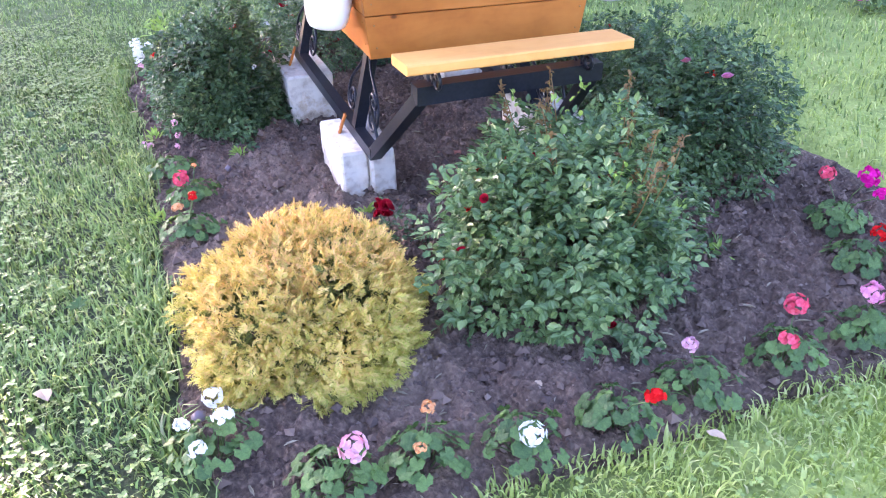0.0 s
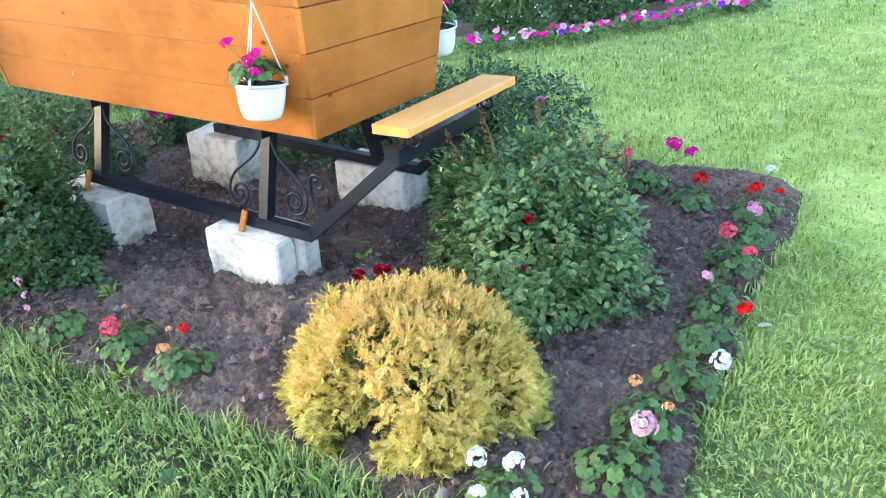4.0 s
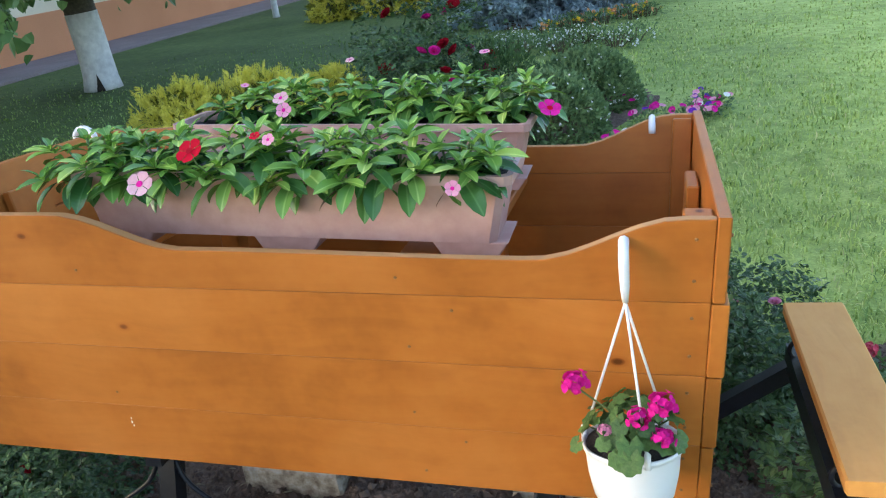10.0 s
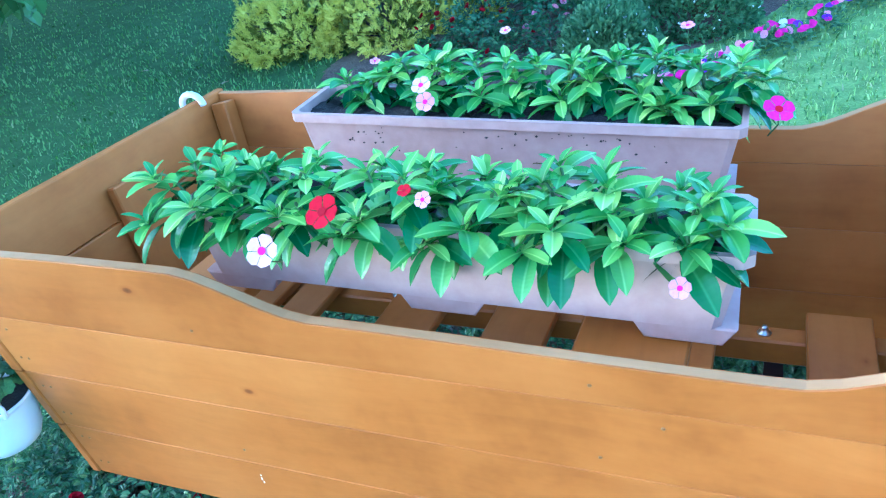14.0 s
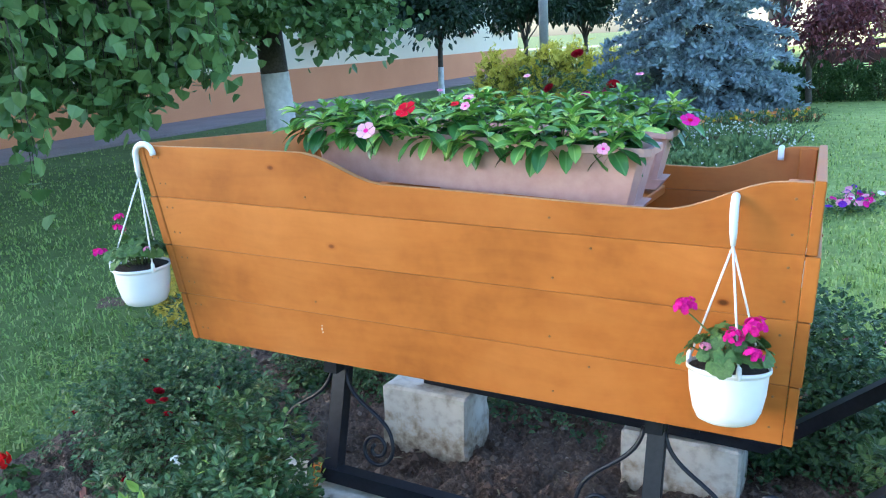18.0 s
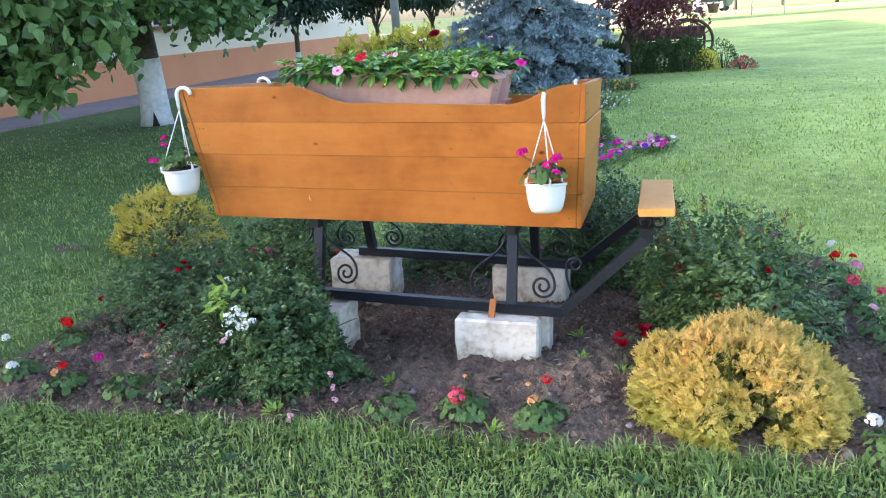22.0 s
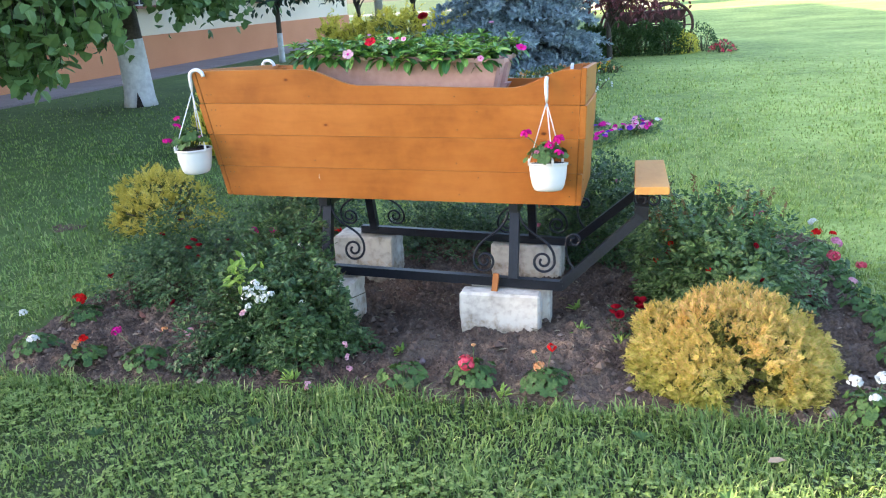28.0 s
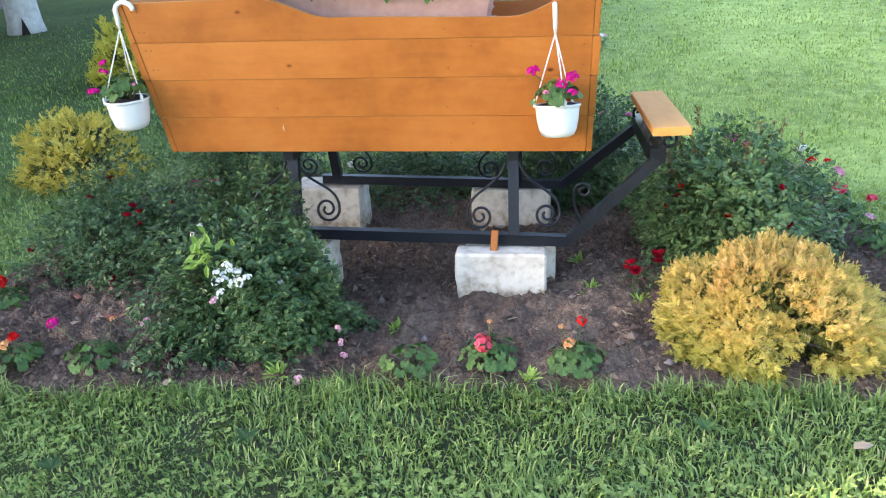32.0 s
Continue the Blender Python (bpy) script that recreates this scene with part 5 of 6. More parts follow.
def leaf_bush(name, x, y, rx, ry, h, n, size, mat, seed, label, category="shrub", ratio=0.4, dz=0.0, low=-0.1, up=0.4, group="", shell=0.3, rough=0.2, flowers=None):
    b = thing(name, at_ground(x, y, dz), label, category, group)
    part("branch_frame", canes(10, rx, ry, h, seed, M_TWIG, 0.012), b, kind="stuff")
    p, o = dome(n, rx, ry, h, shell, low, seed, rough)
    p[:, 2] = np.abs(p[:, 2]) + 0.01
    q = np.random.default_rng(seed + 3)
    v, f = leaves_np(p, leaf_ways(o, up, 0.55, seed + 4), q.normal(0, 1, p.shape), size * q.uniform(0.6, 1.3, n), ratio)
    part("foliage", mesh_np("foliage", v, f, mat), b, kind="stuff")
    if flowers:
        fm, fn, fs = flowers
        p, o = dome(fn, rx * 1.02, ry * 1.02, h * 1.03, 0.04, 0.15, seed + 9, rough)
        v, f = leaves_np(p.repeat(4, 0), leaf_ways(o.repeat(4, 0), 0.2, 0.8, seed + 8), o.repeat(4, 0), fs, 0.9)
        part("flower_cover", mesh_np("flower_cover", v, f, fm), b, kind="stuff")
    return b


PETUNIA = {c: star_flower("petunia_bloom", m, None, 5, 0.25, 0.8)[0] for c, m in (("magenta", P_MAGENTA), ("violet", P_VIOLET), ("pale", P_WHITE), ("pink", P_PINK))}


def petunia(x, y, seed):
    r = random.Random(seed)
    p = thing("petunia", at_ground(x, y), "low petunia clump with magenta, violet and pale flowers", "flowering plant", "petunias edging the back bed")
    n = 40
    q, o = dome(n, 0.11, 0.11, 0.10, 0.5, 0, seed, 0.2)
    v, f = leaves_np(q, leaf_ways(o, 0.1, 0.6, seed), np.tile((0, 0, 1.0), (n, 1)), 0.045, 0.5)
    part("foliage", mesh_np("foliage", v, f, M_GLOBE), p, kind="stuff")
    for k in range(r.randint(2, 4)):
        a, d = r.uniform(0, 6.28), r.uniform(0.02, 0.11)
        part("bloom", PETUNIA[r.choice(("magenta", "magenta", "magenta", "violet", "pink", "pink", "pale"))], p, m=Matrix.Translation((d * math.cos(a), d * math.sin(a), 0.115 - d * 0.3)) @ pose(0, 0, 0, r.uniform(10, 60), 0, r.uniform(-50, 50)) @ Matrix.Scale(r.uniform(0.021, 0.029), 4))


def heart_leaves(pos, way, up, size):
    shape = np.array(((0.0, 0, 0), (0.12, 0.52, 0.03), (0.62, 0.40, 0.0), (1.0, 0, -0.14), (0.62, -0.40, 0.0), (0.12, -0.52, 0.03)))
    return leaves_np(pos, way, up, size, 1.0, shape)


def limb(p0, p1, r0, r1, sag, seed, k=7):
    q = np.random.default_rng(seed)
    t = np.linspace(0, 1, k)[:, None]
    p = np.array(p0) + (np.array(p1) - np.array(p0)) * t + np.array((0, 0, 1.0)) * sag * np.sin(t * math.pi)
    p[1:-1] += q.normal(0, 0.03, (k - 2, 3)) * np.linalg.norm(np.array(p1) - np.array(p0)) * 0.4
    return p, np.linspace(r0, r1, k)


def broad_tree(name, x, y, trunk_r, wash, fork, crown, clumps, per, size, mat, seed, label, heart=False, low_limbs=(), strands=()):
    """crown: centre offset x, y, z and half sizes; low_limbs: hanging branches as world end points with a leaf count."""
    t = thing(name, at_ground(x, y), label, "tree")
    q = np.random.default_rng(seed)
    h = np.linspace(0, 1, 9)
    z = -0.1 + (fork + 0.1) * h
    rr = trunk_r * (1 + 0.28 * np.exp(-(z + 0.1) / 0.16)) * (1 - 0.10 * h)
    p = np.stack([0.02 * np.sin(z * 2 + seed), 0.02 * np.cos(z * 1.7), z], 1)
    part("trunk", tube("trunk", p, rr, M_BARK, 14), t)
    if wash:
        pw = np.stack([0.02 * np.sin(np.linspace(0, wash, 8) * 2 + seed), 0.02 * np.cos(np.linspace(0, wash, 8) * 1.7), np.linspace(0, wash, 8)], 1)
        rw = np.interp(pw[:, 2], z, rr) + 0.006
        part("limewash", tube("limewash", pw, rw, M_LIMEWASH, 14), t, "white limewash coat on the lower trunk")
    if seed == 51:
        # a dark wedge proud of the bark; its colour is the shade of a cavity
        part("cavity_shade", bm_mesh("cavity_shade", prism_bm([(-0.06, 0.0), (0.055, 0.0), (0.03, 0.10), (-0.01, 0.24), (-0.03, 0.12)], 0.05, 0.004), M_POTSOIL), t, "dark wedge on the trunk's foot, coloured as a cavity's shade", pose(0, 0, 0, 0, 0, 35) @ Matrix.Translation((0, -trunk_r * 1.16 - 0.022, 0)))
    cx, cy, cz, ax, ay, az = crown
    tops, limbs, P, O = [], [], [], []
    for k in range(clumps):
        d = unit(q.normal(0, 1, 3))
        if d[2] < -0.75:
            d[2] *= -1
        c = np.array((cx, cy, cz)) + d * np.array((ax, ay, az)) * q.uniform(0.35, 1.0)
        tops.append(c)
        if k % 2 == 0:
            limbs.append(tube_np(*limb((0, 0, fork * q.uniform(0.8, 1.0)), c, trunk_r * 0.32, 0.012, 0.2, seed + k), 6))
        s = q.uniform(0.75, 1.3) * (ax + ay + az) / 3 * 0.34
        pts = q.normal(0, 1, (per, 3)) * s * np.array((1, 1, 0.7)) * 0.55
        P.append(c + pts)
        O.append(pts)
    for ex, ey, ez, sag, n in low_limbs:
        e = np.array((ex - x, ey - y, ez - float(ground_z(y))))
        s0 = np.array((0, 0, fork * 0.95))
        lp, lr = limb(s0, e, 0.05, 0.005, sag, seed + int(n), 12)
        limbs.append(tube_np(lp, lr, 6))
        u = q.uniform(0.45, 1, n)
        i = np.clip((u * 11).astype(int), 0, 10)
        fr = (u * 11 - i)[:, None]
        c = lp[i] * (1 - fr) + lp[i + 1] * fr
        off = q.normal(0, 1, (n, 3)) * np.array((0.20, 0.20, 0.15)) - np.array((0, 0, 0.06))
        P.append(c + off)
        O.append(off)
    for sx, sy, z0, z1 in strands:
        gz = float(ground_z(y))
        a, b = np.array((sx - x, sy - y, z0 - gz)), np.array((sx - x + q.normal(0, 0.06), sy - y + q.normal(0, 0.06), z1 - gz))
        limbs.append(tube_np(*limb(a, b, 0.007, 0.002, 0.0, seed + len(limbs), 6), 4))
        n = int(abs(z0 - z1) / 0.046)
        c = a + (b - a) * q.random((n, 1)) + q.normal(0, 0.065, (n, 3))
        P.append(c)
        O.append(q.normal(0, 1, (n, 3)) * np.array((1, 1, 0.3)))
    part("limb_frame", joined("limb_frame", limbs, M_BARK, True), t, kind="stuff")
    P, O = np.concatenate(P), np.concatenate(O)
    w = unit(unit(O) * 0.6 + q.normal(0, 0.5, P.shape) + np.array((0, 0, -0.55)))
    up = unit(q.normal(0, 0.6, P.shape) + np.array((0, 0, 1.0)))
    v, f = (heart_leaves if heart else leaves_np)(P, w, up, size * q.uniform(0.6, 1.25, len(P)))
    part("crown", mesh_np("crown", v, f, mat), t, kind="stuff")
    return t


def spruce(x, y, h, r, seed):
    t = thing("blue_spruce", at_ground(x, y), "blue-grey spruce with drooping tiers of needled boughs", "tree")
    part("trunk", tube("trunk", [(0, 0, -0.1), (0, 0, h * 0.5), (0, 0, h)], [0.10, 0.06, 0.01], M_BARK, 9), t)
    q = np.random.default_rng(seed)
    P, W, boughs = [], [], []
    for k in range(380):
        u = q.random() ** 1.35
        z = 0.12 + u * (h - 0.2)
        a = q.uniform(0, 6.28)
        ln = r * (1 - u) ** 0.8 * q.uniform(0.7, 1.08) + 0.08
        e = np.array((math.cos(a) * ln, math.sin(a) * ln, z - 0.32 * ln + 0.05))
        b = np.array((0, 0, z))
        boughs.append(tube_np([b, (b + e) / 2 + (0, 0, -0.03), e], [0.014, 0.009, 0.003], 4))
        side = np.array((-math.sin(a), math.cos(a), 0))
        out = np.array((math.cos(a), math.sin(a), 0))
        m = int(7 + 11 * ln)
        s = q.uniform(0.25, 1, (m, 1))
        sd = q.choice((-1.0, 1.0), (m, 1)) * q.uniform(0.1, 1, (m, 1))
        tw = unit(out * 0.8 + side * sd + np.array((0, 0, -0.35)))
        o = b + (e - b) * s
        ln2 = q.uniform(0.12, 0.30, (m, 1)) * (1.25 - 0.6 * s)
        k2 = 14
        u2 = q.uniform(0, 1, (m, k2, 1))
        c2 = o[:, None] + tw[:, None] * ln2[:, None] * u2
        d2 = unit(tw[:, None] * 0.7 + q.normal(0, 0.6, (m, k2, 3)) + np.array((0, 0, 0.2)))
        P.append(c2.reshape(-1, 3))
        W.append(d2.reshape(-1, 3))
    part("bough_frame", joined("bough_frame", boughs, M_BARK), t, kind="stuff")
    P, W = np.concatenate(P), np.concatenate(W)
    v, f = diamonds_np(P, W, q.normal(0, 1, P.shape), q.uniform(0.075, 0.135, len(P)), 0.36)
    part("needles", mesh_np("needles", v, f, M_SPRUCE), t, kind="stuff")


# ---- house, path and distance ----
def build_house():
    """The long house: an orange plinth, cream walls and windows; it shades the garden, and its unseen tiled roof and
    ends are sized to set the shadow edge.
    """
    hs = thing("long_house", pose(-11.7, 9.6, 0, 0, 0, -0.4), "long cream house with an orange plinth and tiled roof", "house")
    y0, y1, depth, eaves = -14.75, 22.4, 7.0, 5.0
    ln, yc = y1 - y0, (y0 + y1) / 2
    wins = [w for w in np.arange(y0 + 2.0, y1 - 1.2, 3.3)]
    part("plinth", bm_mesh("plinth", box_bm(0.36, ln, 1.0, 0.01, (-0.18, yc, 0.38)), M_PLASTER_O), hs, "orange plastered plinth")
    part("wall", bm_mesh("wall", box_bm(0.3, ln, 0.72, 0, (-0.20, yc, 1.24)), M_PLASTER_C), hs)
    part("wall", bm_mesh("wall", box_bm(0.3, ln, eaves - 3.1, 0, (-0.20, yc, (eaves + 3.1) / 2)), M_PLASTER_C), hs)
    edges = [y0] + [v for w in wins for v in (w - 0.55, w + 0.55)] + [y1]
    for a, b in zip(edges[::2], edges[1::2]):
        part("wall", bm_mesh("wall", box_bm(0.3, b - a, 1.5, 0, (-0.20, (a + b) / 2, 2.35)), M_PLASTER_C), hs)
    for w in wins:
        f = part("window", bm_mesh("window", box_bm(0.06, 1.1, 1.5, 0.004, (-0.25, w, 2.35)), M_FRAMEW), hs)
        for dy in (-0.25, 0.25):
            part("pane", bm_mesh("pane", box_bm(0.02, 0.42, 1.34, 0, (-0.215, w + dy, 2.35)), M_GLASS), f)
        part("sill", bm_mesh("sill", box_bm(0.30, 1.25, 0.07, 0.006, (-0.03, w, 1.60)), M_SILL), hs)
    part("back_wall", bm_mesh("back_wall", box_bm(0.3, ln, eaves, 0, (-depth, yc, eaves / 2)), M_PLASTER_C), hs)
    for y in (y0 + 0.15, y1 - 0.15):
        part("gable", bm_mesh("gable", prism_bm([(-depth, 0), (-0.36, 0), (-0.36, eaves), (-depth / 2 - 0.2, eaves + 2.45), (-depth, eaves)], 0.3, 0), M_PLASTER_C), hs, m=Matrix.Translation((0, y - 0.15, 0)))
    for s in (0, 1):
        x0, xr = (0.35, -depth / 2 - 0.2) if s == 0 else (-depth - 0.5, -depth / 2 - 0.2)
        bm = prism_bm([(x0, eaves - 0.12), (xr, eaves + 2.62), (xr, eaves + 2.78), (x0, eaves + 0.06)], ln + 0.6, 0)
        part("roof", bm_mesh("roof", bm, M_ROOF), hs, m=Matrix.Translation((0, y0 - 0.3, 0)))


def build_path():
    p = tagged(new("pavement", bm_mesh("pavement", box_bm(1.85, 40, 0.16, 0.01), M_PAVING)), "grey paved footpath along the house wall", "footpath", kind="structure")
    p.matrix_world = pose(-10.76, 12.0, -0.055, 0, 0, -0.4)


def build_distance():
    rd = new("road", bm_mesh("road", box_bm(160, 7, 0.1, 0), M_ROAD))
    rd.matrix_world = pose(30, 78, -0.03, 0, 0, -4)
    tagged(rd, "pale sunlit road beyond the lawn", "road", kind="structure")
    r = random.Random(9)
    for k in range(16):
        x = -12 + k * 6.5 + r.uniform(-1.5, 1.5)
        broad_tree("far_tree", x, 92 + r.uniform(-4, 8), 0.2, 0, 2.0, (0, 0, 3.6, 2.6, 2.6, 2.3), 14, 100, 0.5, M_LIME, 300 + k, "leafy green tree in the sun beyond the road")
    for x, y in ((6.0, 84),):
        car = thing("parked_car", pose(x, y, 0.02, 0, 0, 8), "small pale car parked by the far road", "car")
        body = prism_bm([(-2.0, 0.28), (2.0, 0.28), (2.05, 0.75), (1.3, 0.88), (0.75, 1.38), (-1.0, 1.40), (-1.6, 0.95), (-2.05, 0.85)], 1.65, 0.05)
        part("body", bm_mesh("body", body, M_FRAMEW), car, m=Matrix.Translation((0, -0.82, 0)))
        gl = prism_bm([(-1.35, 0.95), (1.05, 0.92), (0.65, 1.30), (-0.95, 1.32)], 1.69, 0.01)
        part("side_windows", bm_mesh("side_windows", gl, M_GLASS), car, m=Matrix.Translation((0, -0.845, 0)))
        wh = lathe("wheel", [(0, -0.1), (0.3, -0.1), (0.32, 0), (0.3, 0.1), (0, 0.1)], M_IRON, 18)
        for wx in (-1.25, 1.25):
            for wy in (-0.75, 0.75):
                part("wheel", wh, car, m=Matrix.Translation((wx, wy, 0.3)) @ pose(0, 0, 0, 90, 0, 0))
    sg = thing("road_sign", pose(8.2, 57.5, 0.0, 0, 0, 4), "blue road sign with white lettering on two pale posts", "road sign")
    for px in (-1.1, 1.0):
        part("post", tube("post", [(px, 0, -0.2), (px, 0, 3.7)], 0.06, M_FRAMEW, 8), sg)
    part("panel", bm_mesh("panel", prism_bm([(-1.7, 3.05), (1.5, 3.05), (1.95, 3.38), (1.5, 3.7), (-1.7, 3.7)], 0.06, 0.008), M_SIGNBLUE), sg, "blue arrow-shaped panel", Matrix.Translation((0, -0.10, 0)))
    for bx, bw in ((-0.95, 0.9), (0.45, 1.2)):
        part("lettering_bar", bm_mesh("lettering_bar", box_bm(bw, 0.012, 0.2, 0, (bx, -0.11, 3.38)), M_FRAMEW), sg, "white bar of unreadable lettering")
    h = thing("far_house", pose(-2.6, 52, 0, 0, 0, 8), "pale house far behind the spruce", "house")
    part("wall", bm_mesh("wall", box_bm(9, 6, 4.2, 0.02, (0, 0, 2.0)), M_PLASTER_C), h)
    part("roof", bm_mesh("roof", prism_bm([(-5, 4.0), (5, 4.0), (0, 6.4)], 6.8, 0), M_ROOF), h, m=Matrix.Translation((0, -3.4, 0)))
    for wx in (-2.6, 0, 2.6):
        part("window", bm_mesh("window", box_bm(1.1, 0.08, 1.4, 0.01, (wx, -3.03, 2.2)), M_GLASS), h)


def build_cart():
    """The old cart behind the hedge: a spoked wheel, a dark body, pots and a bent branch."""
    c = thing("garden_cart", at_ground(1.25, 15.6, 0, 8), "old dark wooden cart with spoked wheels, used as a planter", "cart")
    part("cart_body", bm_mesh("cart_body", prism_bm([(-0.9, 0.55), (0.6, 0.55), (0.7, 0.80), (-1.0, 0.80)], 0.7, 0.01), M_OLDWOOD), c)
    a = np.linspace(0, 2 * math.pi, 33)
    for x, y in ((0.35, -0.08), (0.35, 0.80), (-0.6, -0.08), (-0.6, 0.80)):
        w = part("wheel", tube("rim", np.stack([x + 0.46 * np.cos(a), np.full(33, y), 0.48 + 0.46 * np.sin(a)], 1), 0.032, M_OLDWOOD, 6), c)
        part("hub", tube("hub", [(x, y - 0.08, 0.48), (x, y + 0.08, 0.48)], 0.075, M_OLDWOOD, 10), w)
        for k in range(12):
            b = k * math.pi / 6
            part("spoke", tube("spoke", [(x + 0.06 * math.cos(b), y, 0.48 + 0.06 * math.sin(b)), (x + 0.45 * math.cos(b), y, 0.48 + 0.45 * math.sin(b))], 0.016, M_OLDWOOD, 5), w)
    t = np.linspace(0, 1, 14)
    part("bent_branch", tube("bent_branch", np.stack([-0.7 + 2.0 * t, 0.1 + 0 * t, 1.3 + 0.65 * np.sin(t * 2.6)], 1), np.linspace(0.05, 0.02, 14), M_OLDWOOD, 7), c, "dark curved branch over the cart")
    for x, z, mat in ((1.15, 1.25, M_WHITE), (0.85, 1.12, M_PLANTER), (0.3, 1.15, M_PLANTER)):
        p = thing("cart_pot", c.matrix_world @ pose(x, 0.15, z - 0.08), ("white" if mat is M_WHITE else "terracotta") + " pot of red flowers on the old cart", "flower pot", "pots on the cart")
        part("pot", lathe("pot", [(0, 0), (0.09, 0), (0.13, 0.18), (0.14, 0.18), (0.14, 0.2), (0.115, 0.2), (0.1, 0.15), (0, 0.15)], mat, 16), p)
        q, o = dome(120, 0.17, 0.17, 0.16, 0.5, 0, 9, 0.2)
        part("foliage", mesh_np("foliage", *leaves_np(q + np.array((0, 0, 0.18)), leaf_ways(o, 0.1, 0.6, 3), np.tile((0, 0, 1.0), (120, 1)), 0.06, 0.6), M_GLOBE), p, kind="stuff")
        part("flower_head", HEADS["red"], p, "red flower head", Matrix.Translation((0, -0.05, 0.32)) @ Matrix.Scale(0.07, 4))


def build_background():
    build_cart()
    lime = "lime tree with a whitewashed trunk and heart-shaped leaves"
    broad_tree("lime_tree", -7.0, 8.7, 0.225, 1.05, 2.1, (0.2, -0.1, 3.7, 2.5, 2.5, 2.1), 60, 220, 0.12, M_LIME, 51, lime, True,
               [(-7.0 + 1.9 * math.cos(a), 8.7 + 1.6 * math.sin(a), 1.62 + 0.25 * math.sin(a * 5), 0.4, 620) for a in np.arange(2.8, 6.9, 0.42)])
    # the nearer tree reaches over the lawn; its curtain of twigs, almost to the grass, is placed to fit the camera's
    # view
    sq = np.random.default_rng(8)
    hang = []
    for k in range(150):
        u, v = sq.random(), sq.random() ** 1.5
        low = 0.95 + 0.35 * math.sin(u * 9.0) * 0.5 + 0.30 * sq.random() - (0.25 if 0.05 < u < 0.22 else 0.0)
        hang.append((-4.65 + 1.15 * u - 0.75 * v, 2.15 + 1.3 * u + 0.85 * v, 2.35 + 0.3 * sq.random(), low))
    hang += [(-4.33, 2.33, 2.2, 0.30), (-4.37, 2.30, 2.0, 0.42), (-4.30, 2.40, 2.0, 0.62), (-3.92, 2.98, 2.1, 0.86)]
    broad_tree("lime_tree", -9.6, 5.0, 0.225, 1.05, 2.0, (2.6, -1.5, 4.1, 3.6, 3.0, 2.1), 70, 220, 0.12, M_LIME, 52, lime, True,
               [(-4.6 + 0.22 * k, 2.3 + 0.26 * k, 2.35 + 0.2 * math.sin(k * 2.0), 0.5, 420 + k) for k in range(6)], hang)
    dark = "young dark-leaved tree with a slim whitewashed stem"
    for x, y, s in ((-8.2, 17.1, 61), (-7.5, 21.5, 62), (-6.8, 25.5, 63)):
        broad_tree("young_tree", x, y, 0.07, 0.75, 1.3, (0, 0, 2.5, 1.35, 1.35, 1.2), 44, 190, 0.16, M_DARKLEAF, s, dark)
    spruce(-1.3, 12.2, 5.2, 1.75, 71)
    t = broad_tree("purple_maple", 0.37, 13.5, 0.05, 0, 0.7, (0.5, 0, 1.3, 1.15, 0.9, 0.5), 34, 120, 0.085, M_MAPLE, 72, "small purple-leaved maple with a thin stem")
    broad_tree("purple_plum", -0.15, 15.9, 0.06, 0, 1.2, (0, 0, 2.9, 1.2, 1.0, 1.2), 40, 120, 0.11, M_MAPLE, 73, "dark purple-leaved plum tree behind the spruce")
    for k in range(5):
        leaf_bush("box_hedge", -0.5 + k * 0.50, 14.2, 0.36, 0.40, 0.64, 2600, 0.055, M_HEDGE, 80 + k, "clipped dark green hedge plant", "hedge", 0.6, group="clipped hedge", rough=0.1)
    leaf_bush("golden_globe_shrub", 1.86, 14.1, 0.26, 0.26, 0.42, 700, 0.05, M_GOLD, 86, "small round yellow-green shrub at the end of the hedge")
    leaf_bush("low_shrub", 2.2, 14.4, 0.34, 0.3, 0.55, 700, 0.05, M_HEDGE, 87, "low dark shrub by the hedge end")
    leaf_bush("pink_flowers", 2.5, 13.9, 0.26, 0.2, 0.2, 250, 0.05, M_GLOBE, 88, "clump of pink flowers at the hedge end", "flowering plant", flowers=(P_CORAL, 40, 0.045))
    for k in range(6):
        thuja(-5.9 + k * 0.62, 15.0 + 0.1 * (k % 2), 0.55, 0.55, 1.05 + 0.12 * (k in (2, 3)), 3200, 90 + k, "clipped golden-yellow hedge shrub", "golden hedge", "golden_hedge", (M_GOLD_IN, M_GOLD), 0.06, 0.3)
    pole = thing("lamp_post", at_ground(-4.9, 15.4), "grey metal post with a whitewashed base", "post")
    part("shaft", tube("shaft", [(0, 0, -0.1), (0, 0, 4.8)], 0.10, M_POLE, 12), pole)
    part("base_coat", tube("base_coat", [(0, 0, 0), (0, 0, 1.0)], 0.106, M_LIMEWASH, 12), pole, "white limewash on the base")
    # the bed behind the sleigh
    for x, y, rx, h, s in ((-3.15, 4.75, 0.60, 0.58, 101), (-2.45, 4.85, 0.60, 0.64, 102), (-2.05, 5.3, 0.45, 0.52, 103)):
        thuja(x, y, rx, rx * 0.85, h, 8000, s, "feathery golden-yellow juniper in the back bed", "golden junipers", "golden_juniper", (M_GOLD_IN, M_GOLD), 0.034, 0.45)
    for x, y, r, h, s in ((-0.20, 4.7, 0.44, 0.46, 111), (-0.60, 4.1, 0.30, 0.34, 112), (0.02, 5.5, 0.44, 0.46, 113)):
        leaf_bush("globe_shrub", x, y, r, r, h, 7000, 0.038, M_GLOBE, s, "clipped round grey-green shrub dotted with tiny white flowers", "shrub", 0.6, group="round shrubs of the back bed", rough=0.06, flowers=(P_WHITE, 90, 0.013))
